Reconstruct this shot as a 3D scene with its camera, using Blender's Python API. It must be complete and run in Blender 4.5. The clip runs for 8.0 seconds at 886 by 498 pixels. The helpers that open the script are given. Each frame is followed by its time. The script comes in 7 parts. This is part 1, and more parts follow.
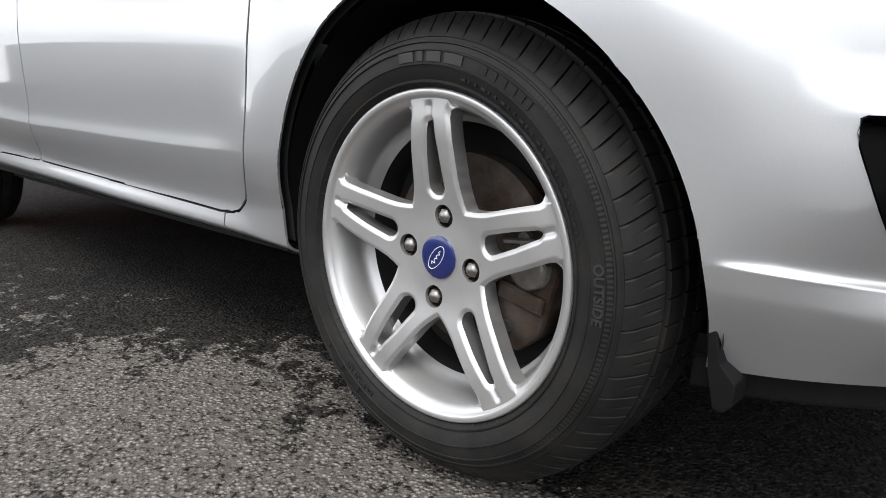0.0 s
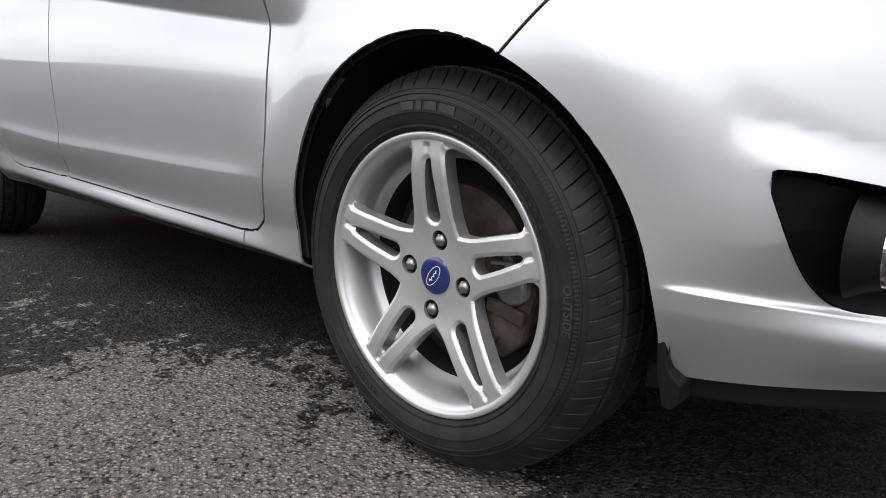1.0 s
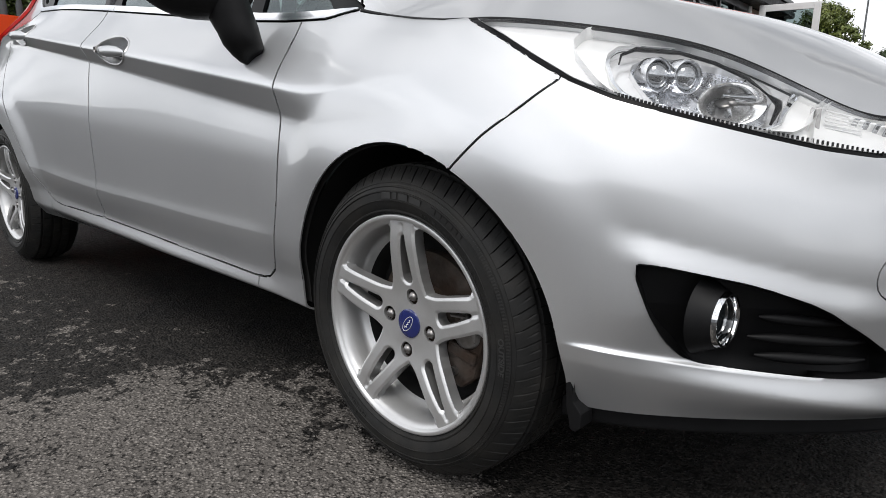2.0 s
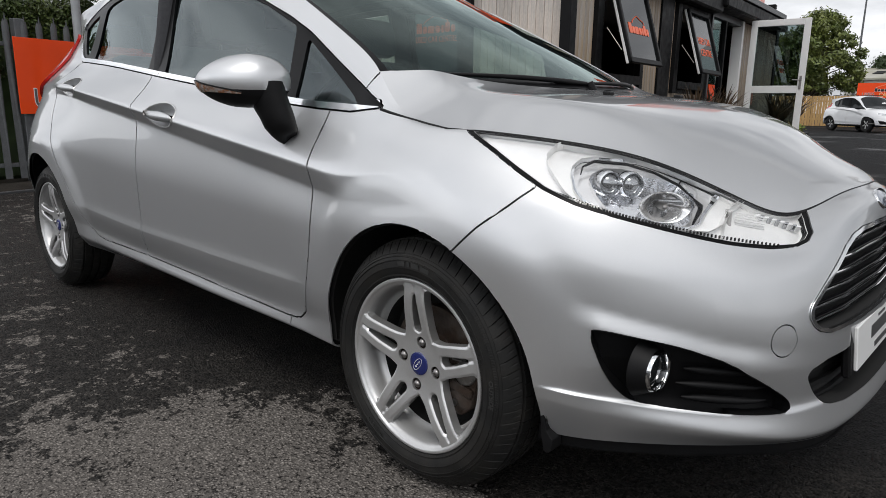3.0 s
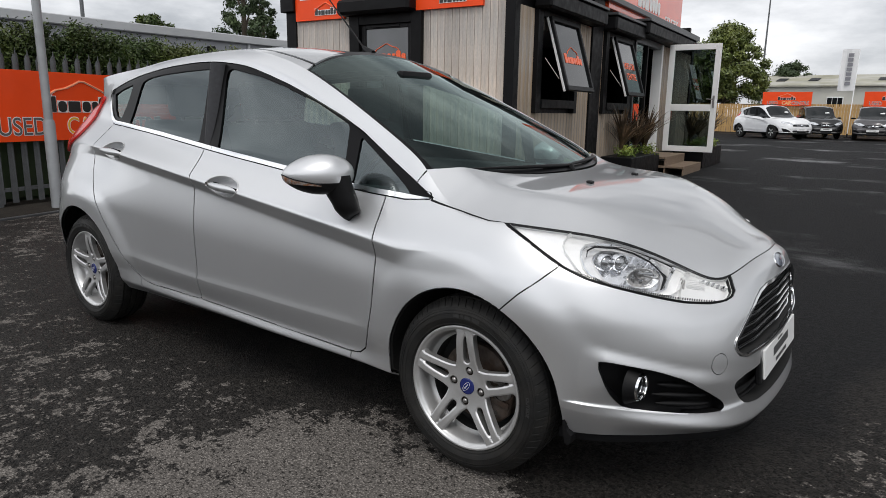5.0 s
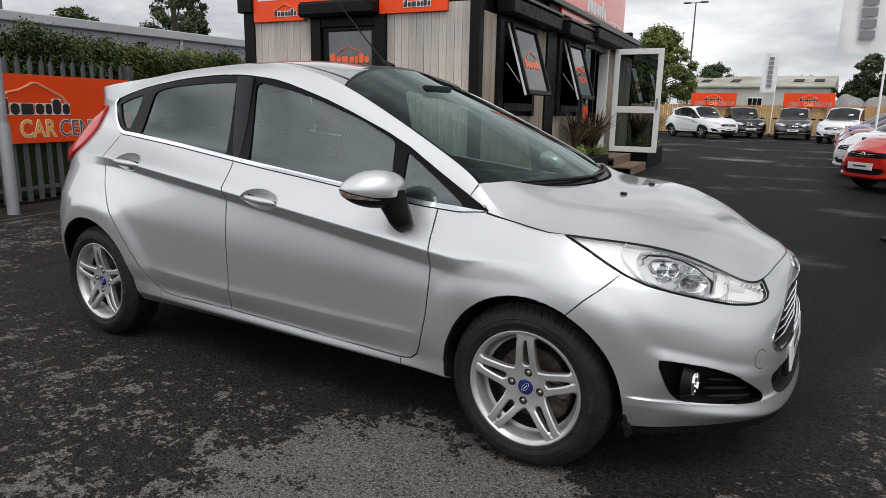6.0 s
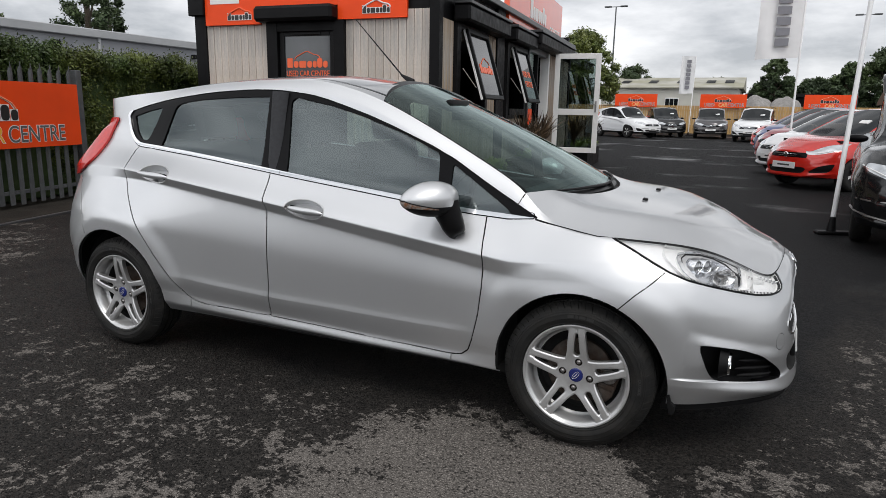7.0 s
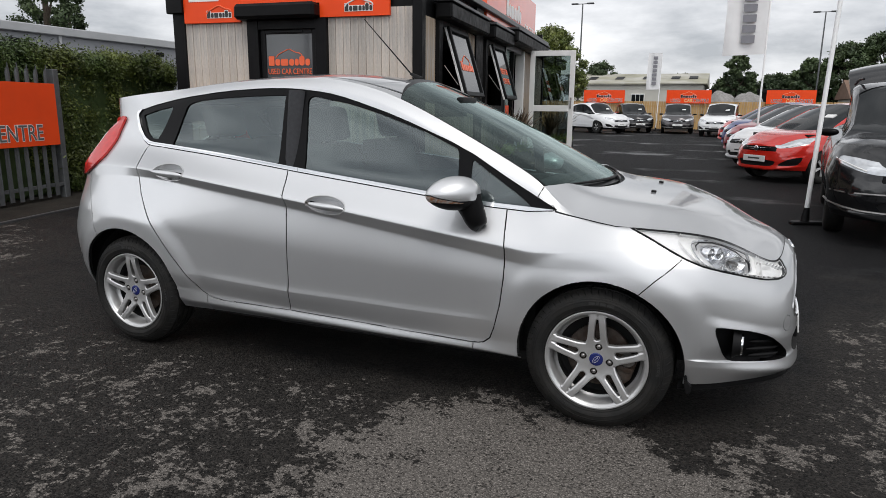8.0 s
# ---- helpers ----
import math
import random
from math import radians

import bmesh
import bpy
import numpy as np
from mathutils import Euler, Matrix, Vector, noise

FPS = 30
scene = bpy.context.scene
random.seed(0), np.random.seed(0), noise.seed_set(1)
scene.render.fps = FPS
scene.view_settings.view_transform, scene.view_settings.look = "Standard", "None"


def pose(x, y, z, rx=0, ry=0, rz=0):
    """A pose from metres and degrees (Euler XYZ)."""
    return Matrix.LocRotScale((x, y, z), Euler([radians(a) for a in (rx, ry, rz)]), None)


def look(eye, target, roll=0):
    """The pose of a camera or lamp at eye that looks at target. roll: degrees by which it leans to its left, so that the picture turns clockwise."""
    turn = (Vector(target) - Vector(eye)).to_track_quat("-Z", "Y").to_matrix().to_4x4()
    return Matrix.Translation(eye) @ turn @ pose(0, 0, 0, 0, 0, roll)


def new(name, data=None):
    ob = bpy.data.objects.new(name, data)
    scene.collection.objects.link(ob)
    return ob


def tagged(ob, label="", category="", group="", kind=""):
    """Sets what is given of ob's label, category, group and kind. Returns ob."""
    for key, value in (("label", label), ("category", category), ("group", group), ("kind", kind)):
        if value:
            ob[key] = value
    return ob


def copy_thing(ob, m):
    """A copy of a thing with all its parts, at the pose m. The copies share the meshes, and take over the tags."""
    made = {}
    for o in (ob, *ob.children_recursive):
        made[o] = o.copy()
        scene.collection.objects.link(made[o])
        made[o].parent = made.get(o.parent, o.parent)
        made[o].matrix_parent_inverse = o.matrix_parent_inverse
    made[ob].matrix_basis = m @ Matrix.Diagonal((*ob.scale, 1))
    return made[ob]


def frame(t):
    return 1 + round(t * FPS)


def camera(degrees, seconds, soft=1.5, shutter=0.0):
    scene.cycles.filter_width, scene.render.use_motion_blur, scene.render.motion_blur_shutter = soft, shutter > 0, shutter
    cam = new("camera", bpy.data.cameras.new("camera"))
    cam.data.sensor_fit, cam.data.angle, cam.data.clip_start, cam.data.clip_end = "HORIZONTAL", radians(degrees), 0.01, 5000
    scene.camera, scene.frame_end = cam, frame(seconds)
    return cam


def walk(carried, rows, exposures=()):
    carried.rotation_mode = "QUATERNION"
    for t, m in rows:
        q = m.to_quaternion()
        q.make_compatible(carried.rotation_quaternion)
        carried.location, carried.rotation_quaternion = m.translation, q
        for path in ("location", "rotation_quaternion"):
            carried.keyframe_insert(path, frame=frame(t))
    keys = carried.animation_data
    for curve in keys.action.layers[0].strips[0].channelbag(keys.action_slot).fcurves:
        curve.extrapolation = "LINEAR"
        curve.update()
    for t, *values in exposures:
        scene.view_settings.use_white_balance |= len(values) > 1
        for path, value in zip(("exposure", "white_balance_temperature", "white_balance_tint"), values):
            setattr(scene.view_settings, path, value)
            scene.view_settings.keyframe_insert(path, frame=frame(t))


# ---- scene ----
cam = camera(68.0, 8.0, soft=0.8)
PATH = [
    (0, (0.546, -1.379, 0.492), (-0.761, 0.069, 0.048), 0.9),
    (0.5, (0.571, -1.401, 0.507), (-0.738, 0.045, 0.064), 0.9),
    (1, (0.633, -1.46, 0.545), (-0.683, -0.018, 0.107), 0.9),
    (2.5, (0.946, -1.685, 0.793), (-0.391, -0.261, 0.366), 0.60),
    (3, (1.026, -1.805, 0.887), (-0.307, -0.376, 0.463), 0.82),
    (3.5, (1.111, -1.960, 0.979), (-0.203, -0.512, 0.562), 0.72),
    (4, (1.155, -2.105, 1.057), (-0.115, -0.618, 0.640), 0.80),
    (4.5, (1.182, -2.272, 1.126), (-0.045, -0.748, 0.712), 0.81),
    (6, (0.854, -2.760, 1.236), (-0.161, -1.087, 0.819), 1.08),
    (6.5, (0.709, -2.968, 1.271), (-0.205, -1.238, 0.858), 1.06),
    (7, (0.533, -3.169, 1.292), (-0.292, -1.394, 0.878), 0.99),
    (7.5, (0.411, -3.300, 1.289), (-0.342, -1.495, 0.871), 0.93),
    (8, (0.372, -3.349, 1.290), (-0.368, -1.539, 0.869), 0.63),
]
walk(cam, [(t, look(eye, target, roll)) for t, eye, target, roll in PATH],
     [(0, 1.12), (1.0, 0.94), (1.8, 0.66), (2.5, 0.37), (3.5, 0.27), (4.5, 0.33), (8.0, 0.33)])

# ---------------------------------------------------------------- sky and sun: a bright, broken overcast
world = bpy.data.worlds.new("overcast_sky")
scene.world = world
world.use_nodes = True
wn, wl = world.node_tree.nodes, world.node_tree.links
wn.clear()
SUN_ELEV, SUN_ROT = radians(58), radians(150)
w_out, w_bg, w_sky = wn.new("ShaderNodeOutputWorld"), wn.new("ShaderNodeBackground"), wn.new("ShaderNodeTexSky")
w_sky.sky_type, w_sky.sun_disc = "NISHITA", False
w_sky.sun_elevation, w_sky.sun_rotation = SUN_ELEV, SUN_ROT
w_co, w_map = wn.new("ShaderNodeTexCoord"), wn.new("ShaderNodeMapping")
w_map.inputs["Scale"].default_value = (1.0, 1.0, 3.2)
w_n1, w_ramp, w_mix, w_scale = wn.new("ShaderNodeTexNoise"), wn.new("ShaderNodeValToRGB"), wn.new("ShaderNodeMix"), wn.new("ShaderNodeVectorMath")
w_n1.inputs["Scale"].default_value, w_n1.inputs["Detail"].default_value, w_n1.inputs["Roughness"].default_value = 2.5, 7.0, 0.58
w_ramp.color_ramp.elements[0].position, w_ramp.color_ramp.elements[0].color = 0.36, (0.46, 0.48, 0.515, 1)
w_ramp.color_ramp.elements[1].position, w_ramp.color_ramp.elements[1].color = 0.60, (1.04, 1.045, 1.07, 1)
w_scale.operation = "SCALE"
w_scale.inputs["Scale"].default_value = 0.10
w_mix.data_type = "RGBA"
w_mix.inputs["Factor"].default_value = 0.93
wl.new(w_co.outputs["Generated"], w_map.inputs["Vector"])
wl.new(w_map.outputs["Vector"], w_n1.inputs["Vector"])
wl.new(w_n1.outputs["Fac"], w_ramp.inputs["Fac"])
wl.new(w_sky.outputs["Color"], w_scale.inputs[0])
wl.new(w_scale.outputs["Vector"], w_mix.inputs["A"])
wl.new(w_ramp.outputs["Color"], w_mix.inputs["B"])
# the cloud is bright round the veiled sun, thick and dull overhead, and thin again along the horizon
w_dot, w_glow, w_lit = wn.new("ShaderNodeVectorMath"), wn.new("ShaderNodeMapRange"), wn.new("ShaderNodeVectorMath")
w_sep, w_high, w_sum = wn.new("ShaderNodeSeparateXYZ"), wn.new("ShaderNodeMapRange"), wn.new("ShaderNodeMath")
w_dot.operation, w_lit.operation, w_sum.operation = "DOT_PRODUCT", "SCALE", "ADD"
w_dot.inputs[1].default_value = (-0.15, -0.72, 0.68)
w_glow.interpolation_type = w_high.interpolation_type = "SMOOTHSTEP"
for k, v in (("From Min", -0.15), ("From Max", 0.97), ("To Min", 0.0), ("To Max", 0.58)):
    w_glow.inputs[k].default_value = v
for k, v in (("From Min", 0.30), ("From Max", 0.72), ("To Min", 0.87), ("To Max", 0.47)):
    w_high.inputs[k].default_value = v
wl.new(w_co.outputs["Generated"], w_dot.inputs[0])
wl.new(w_co.outputs["Generated"], w_sep.inputs[0])
wl.new(w_sep.outputs["Z"], w_high.inputs["Value"])
wl.new(w_dot.outputs["Value"], w_glow.inputs["Value"])
wl.new(w_glow.outputs["Result"], w_sum.inputs[0])
wl.new(w_high.outputs["Result"], w_sum.inputs[1])
wl.new(w_mix.outputs["Result"], w_lit.inputs[0])
wl.new(w_sum.outputs[0], w_lit.inputs["Scale"])
wl.new(w_lit.outputs["Vector"], w_bg.inputs["Color"])
w_bg.inputs["Strength"].default_value = 1.0
wl.new(w_bg.outputs["Background"], w_out.inputs["Surface"])

sun_data = bpy.data.lights.new("sun", "SUN")
sun_data.energy, sun_data.angle, sun_data.color = 1.1, radians(25), (1.0, 0.97, 0.93)
sun = new("sun", sun_data)
sun.matrix_world = look((0.6 * math.cos(SUN_ELEV) * 10, -10 * math.cos(SUN_ELEV) * 0.8, 10 * math.sin(SUN_ELEV)), (0, 0, 0))

# ---------------------------------------------------------------- materials
def material(name, base, rough=0.5, metal=0.0, var=0.0, scale=8.0, var2=0.0, scale2=90.0, bump=0.0, bump_scale=200.0,
             coat=0.0, rough_var=0.0, tint=None, spec=0.5, per_piece=0.0, stretch=(1, 1, 1), emit=None):
    """A surface with colour variation at two scales, uneven gloss and fine relief, in object space."""
    m = bpy.data.materials.new(name)
    m.use_nodes = True
    n, l = m.node_tree.nodes, m.node_tree.links
    b = n["Principled BSDF"]
    b.inputs["Roughness"].default_value, b.inputs["Metallic"].default_value = rough, metal
    b.inputs["Base Color"].default_value = (*base, 1)
    b.inputs["Coat Weight"].default_value, b.inputs["Coat Roughness"].default_value = coat, 0.04
    b.inputs["Specular IOR Level"].default_value = spec
    if emit:
        b.inputs["Emission Color"].default_value, b.inputs["Emission Strength"].default_value = (*emit[:3], 1), emit[3]
    co, mp = n.new("ShaderNodeTexCoord"), n.new("ShaderNodeMapping")
    mp.inputs["Scale"].default_value = stretch
    l.new(co.outputs["Object"], mp.inputs["Vector"])

    def tex(s, detail=4.0):
        t = n.new("ShaderNodeTexNoise")
        t.inputs["Scale"].default_value, t.inputs["Detail"].default_value = s, detail
        l.new(mp.outputs["Vector"], t.inputs["Vector"])
        return t.outputs["Fac"]

    def rng(src, lo, hi, a=0.3, c=0.7):
        r = n.new("ShaderNodeMapRange")
        r.inputs["From Min"].default_value, r.inputs["From Max"].default_value = a, c
        r.inputs["To Min"].default_value, r.inputs["To Max"].default_value = lo, hi
        l.new(src, r.inputs["Value"])
        return r.outputs["Result"]

    if var or var2 or per_piece or tint:
        col = n.new("ShaderNodeHueSaturation")
        col.inputs["Color"].default_value = (*base, 1)
        if tint:
            mix = n.new("ShaderNodeMix")
            mix.data_type = "RGBA"
            mix.inputs["A"].default_value, mix.inputs["B"].default_value = (*base, 1), (*tint, 1)
            l.new(rng(tex(scale * 0.6), 0, 1, 0.4, 0.62), mix.inputs["Factor"])
            l.new(mix.outputs["Result"], col.inputs["Color"])
        value = rng(tex(scale), 1 - var, 1 + var)
        for extra in ([rng(tex(scale2, 2.0), 1 - var2, 1 + var2)] if var2 else []):
            mul = n.new("ShaderNodeMath")
            mul.operation = "MULTIPLY"
            l.new(value, mul.inputs[0]), l.new(extra, mul.inputs[1])
            value = mul.outputs[0]
        if per_piece:
            info, mul = n.new("ShaderNodeObjectInfo"), n.new("ShaderNodeMath")
            mul.operation = "MULTIPLY"
            l.new(value, mul.inputs[0]), l.new(rng(info.outputs["Random"], 1 - per_piece, 1 + per_piece, 0, 1), mul.inputs[1])
            value = mul.outputs[0]
        l.new(value, col.inputs["Value"])
        l.new(col.outputs["Color"], b.inputs["Base Color"])
    if rough_var:
        l.new(rng(tex(scale * 1.7), max(rough - rough_var, 0.02), min(rough + rough_var, 1)), b.inputs["Roughness"])
    if bump:
        bp = n.new("ShaderNodeBump")
        bp.inputs["Strength"].default_value, bp.inputs["Distance"].default_value = 1.0, bump
        l.new(tex(bump_scale, 3.0), bp.inputs["Height"])
        l.new(bp.outputs["Normal"], b.inputs["Normal"])
    return m


def glass(name, tint, gloss=0.02, sheen=0.10, cast=(0.84, 1.0, 0.97)):
    """Clear or tinted sheet glass: tinted see-through with a mirror coat that grows towards grazing."""
    m = bpy.data.materials.new(name)
    m.use_nodes = True
    n, l = m.node_tree.nodes, m.node_tree.links
    n.clear()
    out, mix, tr, gl, fr, pw, rg = (n.new(k) for k in ("ShaderNodeOutputMaterial", "ShaderNodeMixShader", "ShaderNodeBsdfTransparent", "ShaderNodeBsdfGlossy", "ShaderNodeLayerWeight", "ShaderNodeMath", "ShaderNodeMapRange"))
    tr.inputs["Color"].default_value = (*tint, 1)
    gl.inputs["Roughness"].default_value = gloss
    gl.inputs["Color"].default_value = (*cast, 1)
    pw.operation = "POWER"
    pw.inputs[1].default_value = 6.0
    fr.inputs["Blend"].default_value = 0.5
    rg.inputs["To Min"].default_value, rg.inputs["To Max"].default_value = sheen, 1.0
    l.new(fr.outputs["Facing"], pw.inputs[0]), l.new(pw.outputs[0], rg.inputs["Value"])
    l.new(rg.outputs["Result"], mix.inputs["Fac"])
    l.new(tr.outputs["BSDF"], mix.inputs[1]), l.new(gl.outputs["BSDF"], mix.inputs[2])
    l.new(mix.outputs["Shader"], out.inputs["Surface"])
    return m


def asphalt():
    """Tarmac of dark chippings: damp and dark, with drier, paler patches of broken outline."""
    m = bpy.data.materials.new("damp_tarmac")
    m.use_nodes = True
    n, l = m.node_tree.nodes, m.node_tree.links
    b = n["Principled BSDF"]
    co = n.new("ShaderNodeTexCoord")

    def tex(kind, s, **kw):
        t = n.new(kind)
        t.inputs["Scale"].default_value = s
        for k, v in kw.items():
            t.inputs[k].default_value = v
        l.new(co.outputs["Object"], t.inputs["Vector"])
        return t

    def math_(op, a, c, clamp=False):
        q = n.new("ShaderNodeMath")
        q.operation, q.use_clamp = op, clamp
        for i, v in enumerate((a, c)):
            if isinstance(v, (int, float)):
                q.inputs[i].default_value = v
            else:
                l.new(v, q.inputs[i])
        return q.outputs[0]

    def rng(src, a, c, lo, hi, smooth=False):
        r = n.new("ShaderNodeMapRange")
        if smooth:
            r.interpolation_type = "SMOOTHSTEP"
        for k, v in (("From Min", a), ("From Max", c), ("To Min", lo), ("To Max", hi)):
            r.inputs[k].default_value = v
        l.new(src, r.inputs["Value"])
        return r.outputs["Result"]

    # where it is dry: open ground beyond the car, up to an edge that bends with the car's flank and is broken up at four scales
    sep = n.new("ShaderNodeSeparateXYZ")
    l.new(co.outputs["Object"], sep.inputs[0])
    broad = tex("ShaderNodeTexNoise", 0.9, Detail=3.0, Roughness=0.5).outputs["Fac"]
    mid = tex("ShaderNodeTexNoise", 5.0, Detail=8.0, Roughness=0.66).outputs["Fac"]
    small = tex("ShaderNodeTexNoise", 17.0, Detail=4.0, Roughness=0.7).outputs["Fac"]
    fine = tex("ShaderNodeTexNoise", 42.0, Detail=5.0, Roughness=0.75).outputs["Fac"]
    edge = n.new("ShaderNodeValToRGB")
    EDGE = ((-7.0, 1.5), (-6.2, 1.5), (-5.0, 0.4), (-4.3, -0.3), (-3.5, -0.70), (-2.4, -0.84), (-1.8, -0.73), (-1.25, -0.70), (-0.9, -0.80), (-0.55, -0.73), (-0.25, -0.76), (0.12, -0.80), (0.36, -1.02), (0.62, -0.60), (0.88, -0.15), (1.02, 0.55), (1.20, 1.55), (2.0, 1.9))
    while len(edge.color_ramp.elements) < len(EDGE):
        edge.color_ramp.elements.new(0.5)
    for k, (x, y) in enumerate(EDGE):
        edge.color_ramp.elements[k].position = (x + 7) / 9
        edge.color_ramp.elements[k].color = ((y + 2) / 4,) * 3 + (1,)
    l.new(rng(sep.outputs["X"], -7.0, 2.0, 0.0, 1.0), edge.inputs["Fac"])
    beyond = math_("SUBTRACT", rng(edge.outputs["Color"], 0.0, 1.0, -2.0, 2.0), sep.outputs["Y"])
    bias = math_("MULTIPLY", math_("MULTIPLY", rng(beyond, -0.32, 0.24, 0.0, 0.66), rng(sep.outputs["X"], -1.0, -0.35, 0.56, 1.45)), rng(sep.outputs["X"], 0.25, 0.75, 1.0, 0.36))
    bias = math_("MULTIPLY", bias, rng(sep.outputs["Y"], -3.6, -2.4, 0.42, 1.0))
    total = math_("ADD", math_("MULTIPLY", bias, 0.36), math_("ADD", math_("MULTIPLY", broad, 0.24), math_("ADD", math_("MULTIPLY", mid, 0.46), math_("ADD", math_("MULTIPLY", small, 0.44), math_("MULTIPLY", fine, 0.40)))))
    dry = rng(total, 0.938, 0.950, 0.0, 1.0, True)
    # damp pits left between the dry chippings
    pit = tex("ShaderNodeTexNoise", 80.0, Detail=3.0, Roughness=0.6).outputs["Fac"]
    dry = math_("MULTIPLY", dry, rng(math_("ADD", pit, math_("MULTIPLY", mid, 0.25)), 0.535, 0.585, 0.22, 1.0, True))
    # chippings
    vor = tex("ShaderNodeTexVoronoi", 125.0, Randomness=1.0)
    grain = tex("ShaderNodeTexNoise", 420.0, Detail=2.0).outputs["Fac"]
    chip = rng(vor.outputs["Distance"], 0.0, 0.6, 1.0, 0.0)
    tone = n.new("ShaderNodeSeparateColor")
    l.new(vor.outputs["Color"], tone.inputs[0])
    # wet chippings: tone per chip, spread wide to paint their glints into the colour
    wet_glint_speck = math_("MULTIPLY", rng(tone.outputs[0], 0.0, 1.0, 0.15, 2.3), rng(grain, 0.3, 0.7, 0.55, 1.5))
    dry_speck = math_("MULTIPLY", rng(tone.outputs[0], 0.0, 1.0, 0.72, 1.28), rng(grain, 0.3, 0.7, 0.85, 1.15))
    speck = math_("ADD", wet_glint_speck, math_("MULTIPLY", dry, math_("SUBTRACT", dry_speck, wet_glint_speck)))
    mixc = n.new("ShaderNodeMix")
    mixc.data_type = "RGBA"
    mixc.inputs["B"].default_value = (0.245, 0.223, 0.203, 1)
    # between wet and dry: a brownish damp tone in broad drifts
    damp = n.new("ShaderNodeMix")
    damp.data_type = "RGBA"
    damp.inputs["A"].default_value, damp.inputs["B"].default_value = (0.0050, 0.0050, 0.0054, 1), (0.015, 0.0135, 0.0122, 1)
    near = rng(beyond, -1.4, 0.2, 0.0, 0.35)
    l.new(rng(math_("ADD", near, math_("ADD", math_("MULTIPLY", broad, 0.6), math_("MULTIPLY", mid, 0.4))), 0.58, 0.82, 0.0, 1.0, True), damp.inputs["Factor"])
    l.new(damp.outputs["Result"], mixc.inputs["A"])
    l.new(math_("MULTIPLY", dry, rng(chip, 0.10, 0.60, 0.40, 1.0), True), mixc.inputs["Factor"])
    hsv = n.new("ShaderNodeHueSaturation")
    l.new(mixc.outputs["Result"], hsv.inputs["Color"])
    l.new(speck, hsv.inputs["Value"])
    l.new(hsv.outputs["Color"], b.inputs["Base Color"])
    # standing water in long shallow drifts makes the rest shiny
    drift = n.new("ShaderNodeMapping")
    drift.inputs["Scale"].default_value = (0.9, 1.15, 1.0)
    l.new(co.outputs["Object"], drift.inputs["Vector"])
    pud = tex("ShaderNodeTexNoise", 0.34, Detail=6.0, Roughness=0.62)
    l.new(drift.outputs["Vector"], pud.inputs["Vector"])
    back = rng(sep.outputs["Y"], 0.8, 3.0, 0.0, 1.0)
    wet = math_("MULTIPLY", rng(pud.outputs["Fac"], 0.53, 0.70, 0.0, 1.0, True), back)
    rough = math_("ADD", math_("MULTIPLY", dry, 0.30), rng(fine, 0.3, 0.7, 0.62, 0.88))
    l.new(math_("SUBTRACT", rough, math_("MULTIPLY", wet, 0.48), True), b.inputs["Roughness"])
    l.new(rng(wet, 0.0, 1.0, 0.16, 0.36), b.inputs["Specular IOR Level"])
    bp = n.new("ShaderNodeBump")
    bp.inputs["Distance"].default_value = 0.006
    l.new(rng(wet, 0.0, 1.0, 1.0, 0.22), bp.inputs["Strength"])
    l.new(math_("ADD", chip, math_("MULTIPLY", grain, 0.3)), bp.inputs["Height"])
    l.new(bp.outputs["Normal"], b.inputs["Normal"])
    return m


M_SILVER = material("silver_metallic_paint", (0.645, 0.652, 0.66), 0.40, 0.80, var=0.012, scale=3, var2=0.05, scale2=1400, coat=1.0)
# metallic flakes lie flat, so the paint darkens towards grazing views
M_SILVER.node_tree.nodes["Principled BSDF"].inputs["Specular Tint"].default_value = (0.21, 0.215, 0.22, 1)
M_BLACKTRIM = material("black_trim_plastic", (0.0065, 0.0065, 0.007), 0.5, spec=0.18, var=0.15, scale=30, bump=0.0002, bump_scale=1200)
M_GLOSSBLACK = material("gloss_black_frame", (0.004, 0.004, 0.0045), 0.32, spec=0.1, var=0.1, scale=20)
M_LINER = material("wheel_arch_liner", (0.008, 0.008, 0.008), 0.85, var=0.3, scale=15)
M_CHROME = material("polished_chrome", (0.78, 0.79, 0.80), 0.09, 1.0, var=0.03, scale=40)
M_ALLOY = material("silver_alloy_paint", (0.57, 0.57, 0.567), 0.38, 0.70, var=0.04, scale=25, var2=0.05, scale2=900, coat=0.15)
M_STEEL = material("worn_steel", (0.28, 0.27, 0.26), 0.38, 0.9, var=0.25, scale=60, rough_var=0.12)
M_RUST = material("rusty_brake_metal", (0.050, 0.032, 0.022), 0.7, 0.4, var=0.4, scale=40, tint=(0.085, 0.070, 0.060), bump=0.001, bump_scale=300)
M_TYRE = material("tyre_rubber", (0.0125, 0.0125, 0.0123), 0.60, spec=0.24, var=0.25, scale=22, var2=0.15, scale2=260, tint=(0.018, 0.017, 0.0155), bump=0.0002, bump_scale=900)
M_TYRE_MARK = material("raised_rubber_marks", (0.024, 0.024, 0.0235), 0.5, var=0.2, scale=60)
M_BLUE = material("blue_enamel", (0.009, 0.017, 0.115), 0.25, var=0.05, scale=100, coat=0.8)
M_WHITE_PLASTIC = material("white_plastic", (0.74, 0.74, 0.73), 0.4, var=0.03, scale=12)
M_GLASS = glass("clear_window_glass", (0.43, 0.53, 0.51), 0.01, 0.105, (0.88, 0.98, 1.0))
M_DOORGLASS = glass("door_glass", (0.50, 0.56, 0.56), 0.01, 0.10)
M_SCREEN = glass("windscreen_glass", (0.52, 0.64, 0.61), 0.01, 0.055)
M_GLASS_DARK = glass("tinted_window_glass", (0.42, 0.47, 0.46), 0.01, 0.12)
